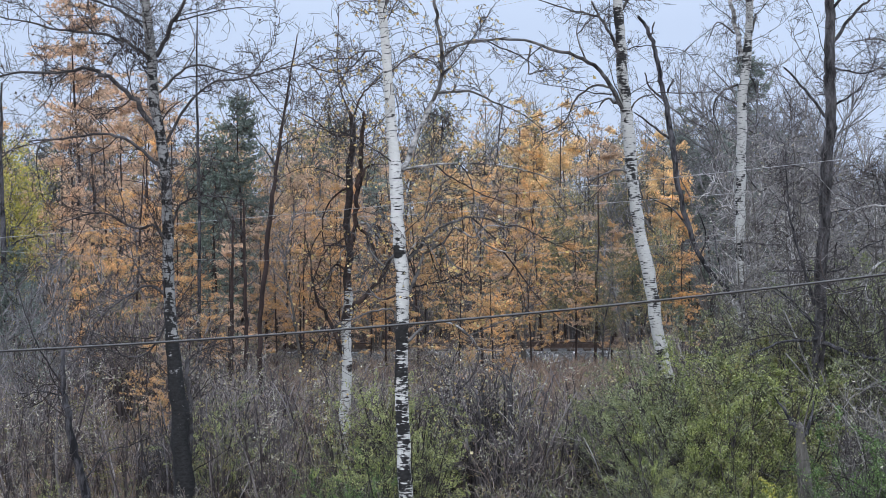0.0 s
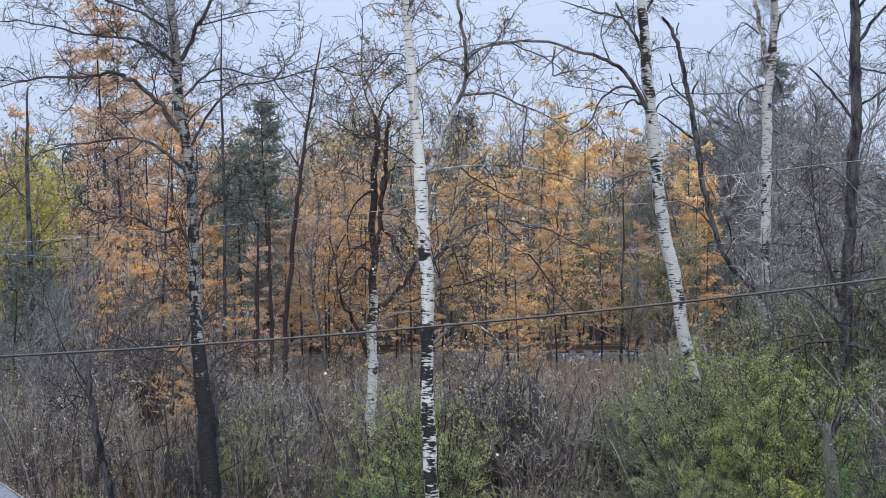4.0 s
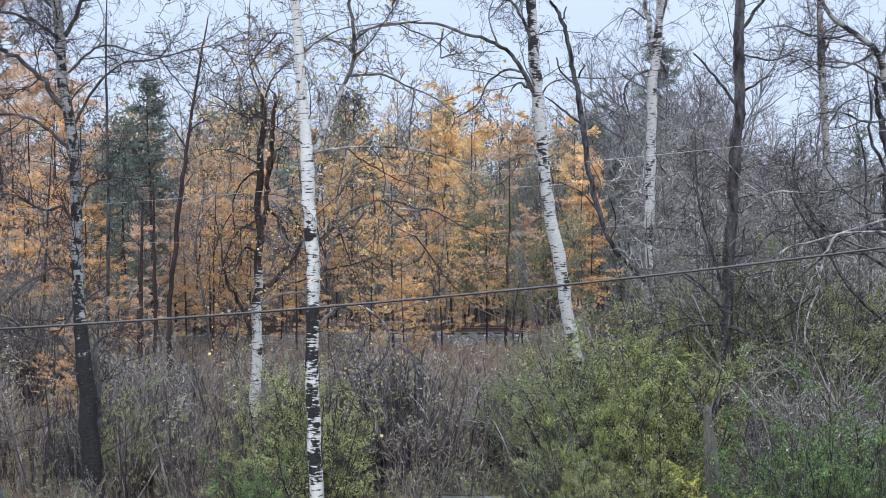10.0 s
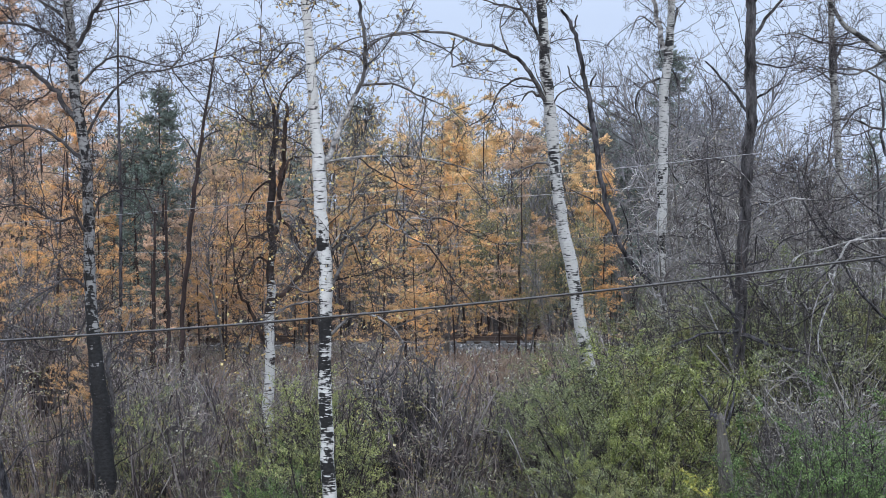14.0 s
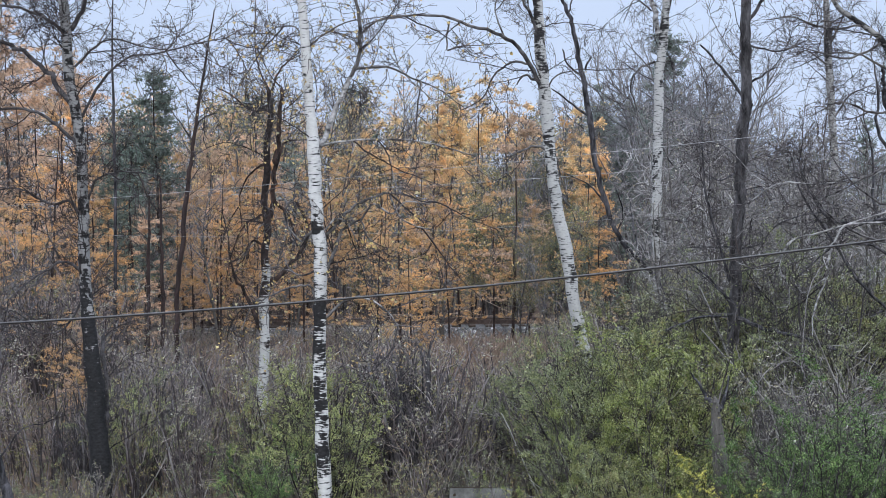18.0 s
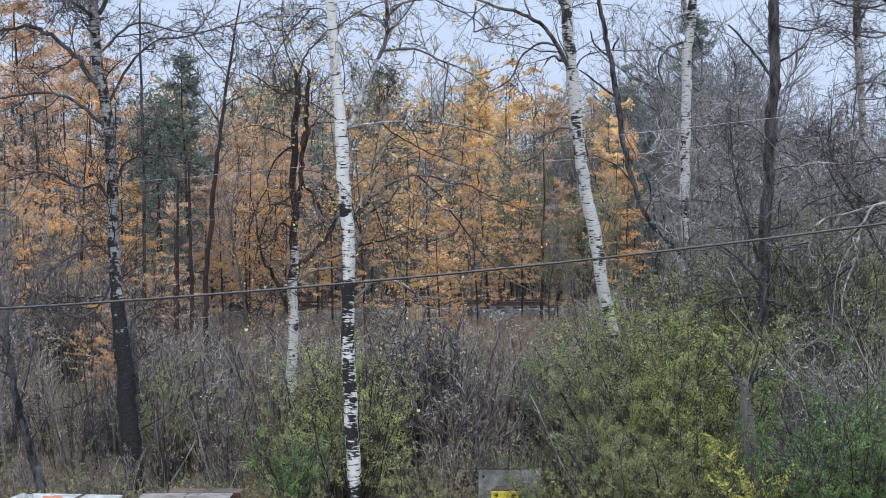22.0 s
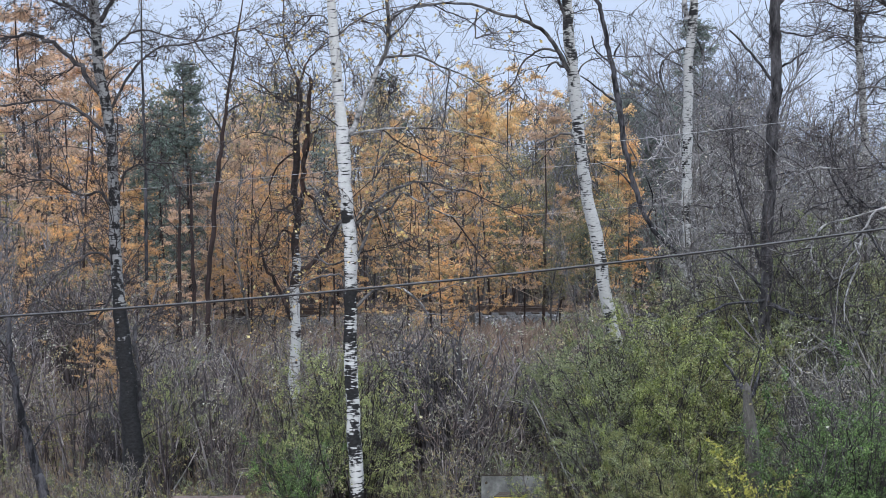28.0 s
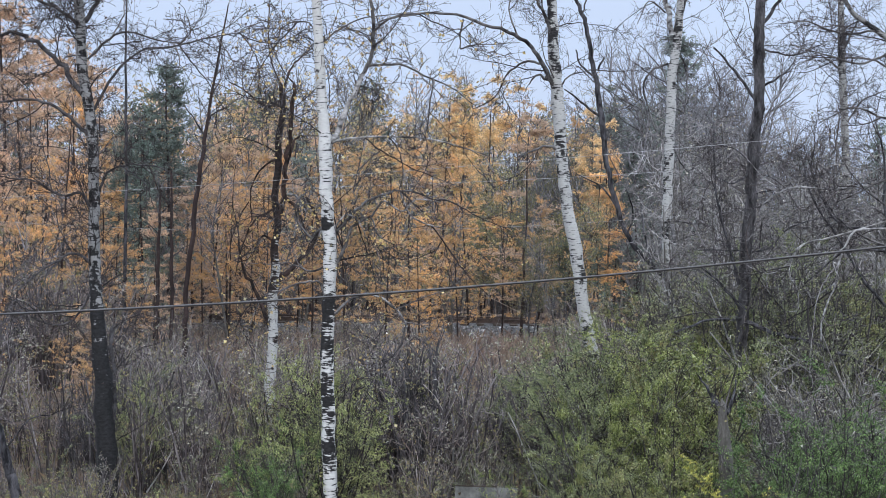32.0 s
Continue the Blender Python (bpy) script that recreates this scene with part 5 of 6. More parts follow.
PINES = [
    larch("pine_tree", "dark green pine with dense needles", 10.0, M_PINE, M_REDBARK, 41, 1.2, 0.95, True),
    larch("pine_tree", "tall spruce with narrow crown in haze-paled blue-green", 10.0, M_SPRUCE, M_REDBARK, 42, 1.4, 0.8, True),
    larch("pine_tree", "broad spruce in haze-greyed green behind bare trees", 10.0, M_SPRUCE, M_REDBARK, 43, 1.9, 1.05, True),
]
for n_row, row in enumerate([
    [(-8.95, 61.0, 0.96, 2), (-9.9, 60.0, 0.78, 0), (-10.4, 60.0, 0.72, 0), (-9.1, 56.0, 0.65, 0), (-8.8, 92.0, 1.10, 0), (-5.3, 72.0, 0.80, 1), (11.35, 78.0, 1.30, 2), (9.4, 92.0, 1.19, 1), (8.2, 82.0, 0.98, 2), (9.9, 84.0, 1.04, 2), (10.6, 80.0, 0.92, 2), (12.6, 83.0, 1.0, 2), (7.3, 78.0, 0.70, 2), (14.0, 86.0, 0.95, 2), (8.0, 68.0, 0.80, 0), (8.8, 70.0, 0.86, 0), (9.3, 67.0, 0.75, 0), (8.0, 64.0, 0.55, 0), (10.1, 66.0, 0.62, 0), (6.8, 66.0, 0.45, 0), (6.0, 64.0, 0.40, 0), (4.6, 76.0, 0.62, 0), (1.6, 78.0, 0.60, 0), (-12.3, 44.0, 0.46, 0), (-12.4, 42.0, 0.47, 0), (-11.5, 43.0, 0.38, 0), (-10.4, 98.0, 1.19, 1), (-3.2, 98.0, 1.19, 0), (5.3, 76.0, 0.72, 0), (-25.2, 80.0, 0.81, 0), (21.6, 85.0, 0.93, 0), (5.3, 70.0, 0.47, 0), (-0.8, 84.0, 0.50, 0), (-7.3, 84.0, 0.50, 0), (2.9, 84.0, 0.47, 0)],
]):
    place(PINES, row, 131 + n_row)

# the far and wood twig tones carry painted haze
BARES = [
    bare_tree("leafless grey tree with fine upright haze-paled twigs", 10.0, 51, M_FARTWIG, M_GREYBARK, fork=20),
    bare_tree("leafless grey tree with several stems, paled for haze", 10.0, 52, M_WOODTWIG, M_GREYBARK, 3, fork=14),
    bare_tree("leafless slender tree with grey bark and haze-paled twigs", 10.0, 53, M_FARTWIG, M_GREYBARK, fork=20),
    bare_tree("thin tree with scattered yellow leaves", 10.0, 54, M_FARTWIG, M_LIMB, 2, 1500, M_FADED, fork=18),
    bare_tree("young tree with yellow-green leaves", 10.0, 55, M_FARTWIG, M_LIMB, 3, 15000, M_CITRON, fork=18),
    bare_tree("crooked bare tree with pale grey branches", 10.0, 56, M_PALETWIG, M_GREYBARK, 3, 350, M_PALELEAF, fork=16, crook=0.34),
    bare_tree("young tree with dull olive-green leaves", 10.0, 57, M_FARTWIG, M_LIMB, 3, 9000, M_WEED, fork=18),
]
for n_row, row in enumerate([
    [(6.0, 38.0, 0.62, 5), (7.5, 41.0, 0.68, 5), (7.8, 37.0, 0.64, 5), (9.2, 39.0, 0.69, 5), (5.1, 37.0, 0.52, 5), (9.2, 36.0, 0.62, 5), (6.9, 39.0, 0.56, 5), (8.4, 42.0, 0.60, 5), (8.4, 86.0, 0.96, 0), (9.1, 80.0, 0.98, 1), (9.6, 76.0, 1.18, 2), (11.6, 84.0, 1.28, 0), (11.3, 72.0, 1.12, 0), (13.6, 80.0, 1.08, 1), (13.1, 68.0, 0.86, 2), (15.4, 74.0, 0.72, 0), (14.7, 66.0, 0.64, 1), (17.2, 72.0, 0.68, 0), (16.3, 64.0, 0.62, 2), (19.1, 70.0, 0.72, 1), (8.6, 56.0, 0.62, 1), (9.0, 62.0, 0.73, 0), (8.4, 58.0, 0.75, 1), (8.4, 52.0, 0.64, 0)],
    [(10.4, 60.0, 0.72, 2), (10.4, 54.0, 0.65, 1), (10.2, 50.0, 0.68, 0), (11.4, 52.0, 0.64, 1), (10.8, 46.0, 0.64, 0), (13.6, 54.0, 0.70, 1), (14.2, 92.0, 1.15, 1), (16.4, 90.0, 0.84, 0), (18.5, 88.0, 0.78, 1), (12.3, 95.0, 1.08, 2), (11.0, 94.0, 1.04, 3), (-16.8, 58.0, 0.83, 4), (-15.5, 52.0, 0.77, 4), (-17.3, 56.0, 0.71, 4), (-17.9, 64.0, 0.68, 3), (-17.9, 68.0, 0.78, 0), (-11.0, 44.0, 0.49, 1), (-11.1, 40.0, 0.47, 1), (-11.2, 48.0, 0.52, 0), (-17.7, 80.0, 0.73, 2), (-14.2, 82.0, 1.26, 2), (-16.6, 88.0, 1.23, 0), (-16.4, 80.0, 1.26, 2), (-10.7, 90.0, 1.16, 3)],
    [(-8.5, 80.0, 0.98, 3), (-6.5, 88.0, 1.12, 0), (-5.6, 92.0, 1.21, 3), (-1.2, 90.0, 1.13, 3), (-0.4, 98.0, 1.22, 0), (-2.0, 86.0, 1.05, 3), (4.6, 86.0, 1.02, 3), (7.4, 90.0, 1.05, 3), (1.8, 98.0, 1.10, 0), (-3.8, 70.0, 0.85, 3), (-1.8, 62.0, 0.67, 0), (-4.7, 64.0, 0.64, 1), (-6.3, 56.0, 0.65, 2), (-8.7, 66.0, 0.75, 0), (2.8, 74.0, 0.78, 3), (0.7, 60.0, 0.57, 1), (-9.0, 60.0, 0.61, 1), (-5.2, 54.0, 0.56, 0), (-6.9, 80.0, 1.11, 3), (-12.6, 94.0, 1.10, 2), (-15.4, 96.0, 0.99, 0), (-14.1, 46.0, 0.55, 1), (-16.6, 52.0, 0.64, 0), (3.3, 70.0, 0.95, 2)],
    [(7.4, 70.0, 0.92, 0), (8.9, 70.0, 0.92, 2), (9.5, 66.0, 1.0, 1), (10.2, 69.0, 1.06, 0), (10.6, 64.0, 0.95, 1), (11.6, 66.0, 0.98, 1), (12.2, 62.0, 0.92, 0), (7.2, 63.0, 0.80, 1), (8.6, 62.0, 0.84, 1), (6.0, 74.0, 0.95, 2), (6.4, 45.0, 0.72, 5), (8.2, 47.0, 0.78, 5), (9.6, 43.0, 0.70, 5), (7.0, 50.0, 0.80, 5), (10.2, 40.0, 0.66, 5), (11.0, 70.0, 1.14, 1), (12.0, 72.0, 1.10, 1), (11.6, 76.0, 1.18, 1), (12.4, 70.0, 1.04, 1), (10.4, 74.0, 1.08, 1)],
    [(1.2, 71.0, 0.44, 6), (2.6, 71.5, 0.48, 6), (3.8, 72.0, 0.54, 6), (5.0, 71.0, 0.48, 6), (0.2, 72.0, 0.42, 6), (4.5, 58.0, 0.44, 6), (3.3, 58.5, 0.36, 6), (-2.4, 71.0, 0.42, 6), (5.6, 74.0, 0.66, 6), (3.0, 76.0, 0.64, 6)],
    [(4.1, 56.0, 0.44, 0), (-9.6, 36.0, 0.37, 1), (-9.1, 40.0, 0.31, 0), (-10.2, 34.0, 0.33, 1)],
]):
    place(BARES, row, 151 + n_row)


def far_woods():
    """The closed wood past the railway, too far to tell its trees apart."""
    rng = np.random.default_rng(91)
    n = 360
    y = rng.uniform(92, 140, n)
    x = rng.uniform(-0.38, 0.36, n) * y
    h = rng.uniform(8.0, 11.5, n) + 0.018 * (y - 92) - 3.2 * np.clip((x / y - 0.17) / 0.05, 0, 1) + 1.2 * np.exp(-(((x / y + 0.06) / 0.08) ** 2))
    start = np.stack([x, y, 0 * x - 0.1], 1)
    S, RS = strands(rng, start, np.tile([[0.0, 0.0, 1.0]], (n, 1)), h, 0.09, 8, 0.03, 0.05, 0.2)
    at, way, _ = sprout(rng, S, 34, 0.08, 1.0, 0.8)
    A, RA = strands(rng, at, way, rng.uniform(0.6, 2.2, len(at)), 0.022, 4, 0.2, 0.08, 0.4)
    at, way, _ = sprout(rng, A, 3, 0.2, 1.0, 0.8)
    B, RB = strands(rng, at, way, rng.uniform(0.3, 1.0, len(at)), 0.014, 2, 0.2, 0.0, 0.5)
    v, q = joined([tubes(S, RS, 5), tubes(A, RA, 3), tubes(B, RB, 3)])
    # crowns use the twig tones paled for haze
    wood = tagged(new("far_wood", fill("far_wood", v, q, M_WOODTWIG)), "distant leafless wood with haze-paled grey and brown crowns", "woods", kind="stuff")
    for mat, share in ((M_DRY, 0.4), (M_PINE, 0.35), (M_RUST, 0.3)):
        who = (rng.uniform(0, 1, n) < share) & ((x / y < 0.09) | (mat is M_PINE))
        pts = A.reshape(n, 34, 4, 3)[who].reshape(-1, 3)
        pts = np.repeat(pts, 6, 0)
        pts = pts + rng.normal(0, 0.22, pts.shape)
        v, q = leaf_quads(rng, pts, 0.12, 0.5)
        child("foliage", fill("foliage", v, q, mat, False), wood, kind="stuff")


far_woods()

# ---- shrubs, thicket and grass ----


def shrub(label, height, seed, stems, mat, leaves=0, leaf_mat=None, size=0.03, name="bare_shrub", group="bare shrubs of the thicket", lean=0.28, twig=5, thick=1.0, crook=0.075, foot=0.45):
    rng = np.random.default_rng(seed)
    ob = root(name, label, "shrub", 0, 0, group=group)
    a = rng.uniform(0, 2 * np.pi, stems)
    rad = rng.uniform(0.0, foot, stems)
    start = np.stack([rad * np.cos(a), rad * np.sin(a), np.full(stems, -0.08)], 1)
    tilt = rng.uniform(0.1, 1.4, stems) * lean
    way = np.stack([np.cos(a) * tilt, np.sin(a) * tilt, np.ones(stems)], 1)
    S, RS = strands(rng, start, way, height * rng.uniform(0.55, 1.08, stems), thick * rng.uniform(0.008, 0.024, stems) * rng.choice([1.0, 1.0, 1.0, 1.0, 1.7], stems), 8, crook, 0.05, 0.35)
    v, q = tubes(S, RS, 3)
    child("clump", fill("clump", v, q, M_STEMS if mat is M_BRUSH else mat), ob, kind="stuff")
    at, way, _ = sprout(rng, S, twig, 0.22, 1.0, 0.65)
    if crook > 0.2:
        A, RA = arcs(rng, at, way, rng.uniform(0.12, 0.40, len(at)) * height, 0.0075 * thick, 9, 0.10, 0.24, 0.0)
    else:
        A, RA = strands(rng, at, way, rng.uniform(0.12, 0.34, len(at)) * height, 0.0075 * thick, 3, 0.2 + crook, 0.05)
    at, way, _ = sprout(rng, A, 3, 0.2, 1.0, 0.7)
    if crook > 0.2:
        B, RB = arcs(rng, at, way, rng.uniform(0.05, 0.18, len(at)) * height, 0.006, 6, 0.12, 0.25, 0.0, 0.5)
    else:
        B, RB = strands(rng, at, way, rng.uniform(0.05, 0.16, len(at)) * height, 0.006, 2, 0.2, 0.0, 0.5)
    white = rng.uniform(0, 1, len(A)) < (0.14 if crook > 0.2 else 0.0)
    for some, m, k in ((~white, mat, 1.0), (white, M_PALE, 1.0)):
        if some.any():
            b = np.repeat(some, 3)
            v, q = joined([tubes(A[some], k * RA[some], 3), tubes(B[b], k * RB[b], 3)])
            child("crown" if m is mat else "bough", fill("crown", v, q, m), ob, "" if m is mat else "pale lichen-covered twigs", kind="stuff")
    if leaves:
        share = np.repeat(rng.uniform(0.05, 1.0, len(A)) ** 2.4, 3) * np.repeat(rng.uniform(0.15, 1.0, stems), 3 * twig)
        g = rng.choice(len(B), leaves, p=share / share.sum())
        u = rng.uniform(0, 1, (leaves, 1))
        pts = B[g, 0] * (1 - u) + B[g, -1] * u + rng.normal(0, 0.03, (leaves, 3))
        v, q = leaf_quads(rng, pts, size, 0.55)
        child("foliage", fill("foliage", v, q, leaf_mat, False), ob, kind="stuff")
    return ob


SHRUBS = [
    shrub("tangled leafless shrub with grey-brown stems", 2.4, 61, 18, M_BRUSH, 600, M_PALELEAF, 0.027),
    shrub("dense leafless shrub with fine purplish twigs", 2.4, 62, 22, M_BRUSH, 420, M_PALELEAF, 0.026, lean=0.4),
    shrub("leafless upright shrub with a few dry leaves", 2.4, 63, 17, M_BRUSH, 1150, M_DRY, 0.026),
    shrub("thin shrub with scattered pale green leaves", 2.4, 64, 17, M_BRUSH, 950, M_WEED, 0.027),
    shrub("dark upright alder shoots without leaves", 2.4, 65, 18, M_ALDER, lean=0.22, thick=1.4),
]


def thicket():
    """Leafless shrubs all over the waste ground, lower before the railway and taller to the west."""
    rng = np.random.default_rng(7)
    spots = []
    for n in range(230):
        y = 28.5 + 32.0 * rng.uniform() ** 1.1 if n < 190 else rng.uniform(69, 92)
        a = rng.uniform(-0.33, 0.30)
        west = max(0.0, min(1.0, (-0.11 - a) / 0.08))
        east = max(0.0, min(1.0, (a - 0.07) / 0.06))
        low = max(0.35, 4.75 - (0.0745 + 0.032 * math.exp(-(((a - 0.02) / 0.016) ** 2))) * y)
        side = rng.uniform(1.6, 2.4) + max(0.0, y - 34) * 0.09
        h = (low * (1 - west - east) + (west + east) * side) * rng.uniform(0.75, 1.05)
        h *= 0.45 if 0.166 < a < 0.194 and y < 33.5 else 1.0
        h = max(0.5, min(h, 4.6)) if y < 62 else rng.uniform(2.2, 4.6)
        spots.append((a * y, y, h / 2.4, int(rng.choice(5, p=[0.24, 0.22, 0.18, 0.20, 0.16]))))
    for n in range(60):
        y = rng.uniform(52.0, 60.5)
        a = rng.uniform(-0.30, 0.24)
        spots.append((a * y, y, rng.uniform(0.30, 0.62) * (0.45 if -0.005 < a < 0.045 else 1.0), int(rng.choice(5, p=[0.2, 0.25, 0.3, 0.25, 0.0]))))
    for n in range(16):
        y = rng.uniform(37.0, 50.0)
        spots.append((rng.uniform(-0.095, -0.01) * y, y, rng.uniform(0.75, 1.0) * (1.55 - 0.018 * y), int(rng.choice([0, 2, 4]))))
    for n in range(11):
        y = rng.uniform(30.0, 37.0)
        spots.append((rng.uniform(-0.024, 0.004) * y, y, rng.uniform(0.85, 1.0) * (4.75 - 0.068 * y) / 2.4, int(rng.choice([0, 2, 4, 4]))))
    for n in range(42):
        y = rng.uniform(42.0, 57.0)
        spots.append((rng.uniform(-0.20, -0.004) * y, y, rng.uniform(0.8, 1.1) * (4.75 - 0.073 * y) / 2.4, int(rng.choice([0, 1, 2, 4]))))
    for n in range(60):
        y = rng.uniform(57.0, 60.4)
        spots.append((rng.uniform(-14.5, -0.2), y, rng.uniform(0.28, 0.46), int(rng.choice([0, 1, 1, 2]))))
    for n in range(26):
        y = rng.uniform(28.5, 35.0)
        spots.append((rng.uniform(-0.21, 0.075) * y, y, rng.uniform(0.55, 0.95) * (4.75 - 0.085 * y) / 2.4, int(rng.choice([4, 4, 3]))))
    for n in range(36):
        y = rng.uniform(25.6, 28.5)
        spots.append((rng.uniform(-0.31, 0.28) * y, y, rng.uniform(0.25, 0.5), int(rng.choice(5, p=[0.2, 0.2, 0.2, 0.3, 0.1]))))
    spots.sort(key=lambda s: s[1])
    place(SHRUBS, spots[:290], 11)
    merge(SHRUBS, spots[290:], 12)


thicket()

BUSHES = [
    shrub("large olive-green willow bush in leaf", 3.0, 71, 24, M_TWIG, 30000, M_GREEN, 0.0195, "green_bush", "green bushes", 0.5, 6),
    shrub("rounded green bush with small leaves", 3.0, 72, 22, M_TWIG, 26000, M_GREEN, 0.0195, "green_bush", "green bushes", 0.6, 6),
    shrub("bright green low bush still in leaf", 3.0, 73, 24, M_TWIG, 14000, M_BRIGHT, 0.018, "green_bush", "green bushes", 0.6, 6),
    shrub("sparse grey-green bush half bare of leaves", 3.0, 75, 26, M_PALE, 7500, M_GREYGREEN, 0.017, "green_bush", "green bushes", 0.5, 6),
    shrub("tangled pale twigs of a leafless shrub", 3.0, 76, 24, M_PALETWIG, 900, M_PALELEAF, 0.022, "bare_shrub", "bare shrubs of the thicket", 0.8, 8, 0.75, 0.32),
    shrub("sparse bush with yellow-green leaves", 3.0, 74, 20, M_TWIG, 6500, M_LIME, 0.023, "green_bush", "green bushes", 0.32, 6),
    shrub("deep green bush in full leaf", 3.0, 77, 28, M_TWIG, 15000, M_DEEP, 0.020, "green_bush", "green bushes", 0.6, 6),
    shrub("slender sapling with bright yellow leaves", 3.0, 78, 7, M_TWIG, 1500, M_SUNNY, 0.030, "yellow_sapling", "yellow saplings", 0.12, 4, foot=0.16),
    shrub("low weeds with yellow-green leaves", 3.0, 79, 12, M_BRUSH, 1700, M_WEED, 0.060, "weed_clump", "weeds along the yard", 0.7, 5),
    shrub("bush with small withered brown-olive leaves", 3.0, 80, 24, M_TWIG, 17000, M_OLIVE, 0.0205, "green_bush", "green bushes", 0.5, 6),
    # the dulled leaf colour also imitates haze lying over the bush
    shrub("grey-green willow bush with small leaves, dulled for haze", 3.0, 83, 24, M_TWIG, 19000, M_GREYGREEN, 0.0195, "green_bush", "green bushes", 0.5, 6),
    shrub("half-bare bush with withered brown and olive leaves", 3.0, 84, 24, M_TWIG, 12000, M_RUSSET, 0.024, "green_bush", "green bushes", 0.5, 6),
]
for n_row, row in enumerate([
    [(2.2, 31.0, 0.80, 3), (2.4, 30.0, 0.82, 3), (3.0, 28.5, 0.92, 3), (3.0, 27.4, 0.86, 10), (2.7, 28.8, 0.84, 10), (2.9, 26.2, 0.80, 10), (3.5, 27.5, 0.93, 0), (3.45, 27.0, 0.93, 1), (5.2, 35.6, 1.00, 3), (2.2, 27.0, 0.68, 3), (2.5, 25.8, 0.74, 3), (3.3, 25.0, 0.76, 0), (3.6, 26.0, 0.74, 9), (3.55, 27.4, 0.92, 9), (3.4, 28.2, 0.95, 9), (6.4, 29.0, 1.00, 4), (6.1, 27.0, 1.21, 4), (6.1, 24.0, 0.85, 6), (5.2, 23.5, 0.71, 6), (7.4, 28.0, 1.20, 4), (2.3, 25.6, 0.55, 2), (2.6, 24.2, 0.55, 0), (2.9, 23.4, 0.52, 9), (3.68, 22.4, 0.50, 7), (3.78, 22.6, 0.42, 7), (2.3, 23.8, 0.48, 10), (-1.4, 28.2, 0.81, 5), (-1.8, 29.0, 0.71, 5), (-2.1, 29.5, 0.77, 5), (-1.5, 26.6, 0.64, 5)],
    [(-2.3, 28.4, 0.59, 5), (-1.7, 27.2, 0.50, 10), (-2.2, 27.0, 0.50, 6), (-2.5, 27.0, 0.42, 2), (-2.3, 26.0, 0.43, 6), (-3.2, 30.0, 0.41, 3), (-4.9, 30.2, 0.66, 3), (-4.8, 30.8, 0.60, 5), (3.2, 27.2, 0.90, 10), (3.3, 26.4, 0.80, 9), (6.3, 34.0, 1.26, 3), (7.0, 33.0, 1.34, 3), (5.5, 35.0, 1.19, 3), (5.6, 34.2, 0.95, 11), (6.4, 35.2, 1.00, 11), (7.2, 36.0, 1.05, 11), (5.0, 36.5, 1.00, 11), (8.4, 35.5, 1.05, 11), (9.3, 37.0, 1.10, 11), (6.7, 37.5, 1.05, 11), (7.7, 39.0, 1.15, 11), (8.7, 38.0, 1.10, 11), (9.6, 40.0, 1.20, 11), (5.9, 40.0, 1.10, 11), (8.0, 44.0, 1.30, 11), (6.1, 34.6, 1.15, 10), (7.0, 35.0, 1.20, 9), (7.9, 35.2, 1.15, 10), (8.8, 35.5, 1.10, 9), (5.3, 34.3, 1.05, 9), (9.6, 36.0, 1.10, 10), (7.6, 33.6, 1.00, 9), (7.1, 32.4, 0.95, 10), (8.6, 32.6, 0.95, 9), (6.9, 31.5, 0.80, 11), (8.0, 33.0, 0.95, 11), (7.5, 32.0, 1.31, 3), (6.6, 36.0, 1.16, 3), (-4.9, 31.0, 0.43, 5), (-6.9, 40.0, 0.44, 3), (3.7, 32.0, 0.87, 1), (2.9, 34.0, 0.79, 3), (-3.3, 34.0, 0.61, 5), (5.4, 25.0, 0.62, 4), (-7.7, 30.0, 0.25, 5), (3.8, 23.3, 0.42, 2)],
    [(7.1, 37.0, 1.27, 4), (8.7, 37.0, 1.35, 4), (5.6, 23.0, 0.68, 6), (4.6, 23.0, 0.68, 6), (5.7, 24.5, 0.72, 6), (5.9, 25.0, 0.89, 6), (1.3, 24.6, 0.34, 2), (0.6, 27.5, 0.36, 3), (1.1, 27.2, 0.37, 3), (0.8, 26.2, 0.33, 3), (-6.0, 25.4, 0.30, 8), (-5.5, 24.6, 0.29, 8), (-5.3, 25.2, 0.29, 8), (-4.8, 24.2, 0.30, 8), (-4.3, 24.6, 0.28, 8), (-3.8, 25.4, 0.26, 8), (-3.3, 24.4, 0.28, 8), (-3.0, 25.0, 0.27, 8), (-2.6, 24.3, 0.27, 8), (-7.2, 24.8, 0.32, 8), (-6.9, 25.4, 0.26, 8), (-6.3, 24.6, 0.32, 8), (-0.2, 25.0, 0.24, 8)],
    [(0.1, 25.6, 0.24, 8), (1.5, 24.4, 0.26, 8), (1.7, 24.8, 0.29, 8), (2.0, 24.0, 0.30, 8), (-0.5, 25.4, 0.24, 8), (-2.0, 25.0, 0.26, 8), (2.3, 23.6, 0.34, 8), (-7.7, 25.2, 0.29, 8), (-4.9, 26.2, 0.25, 8), (-5.5, 26.5, 0.35, 3), (-3.6, 26.2, 0.33, 3), (-0.8, 26.0, 0.34, 5), (-0.3, 27.0, 0.32, 3)],
]):
    place(BUSHES, row, 171 + n_row)


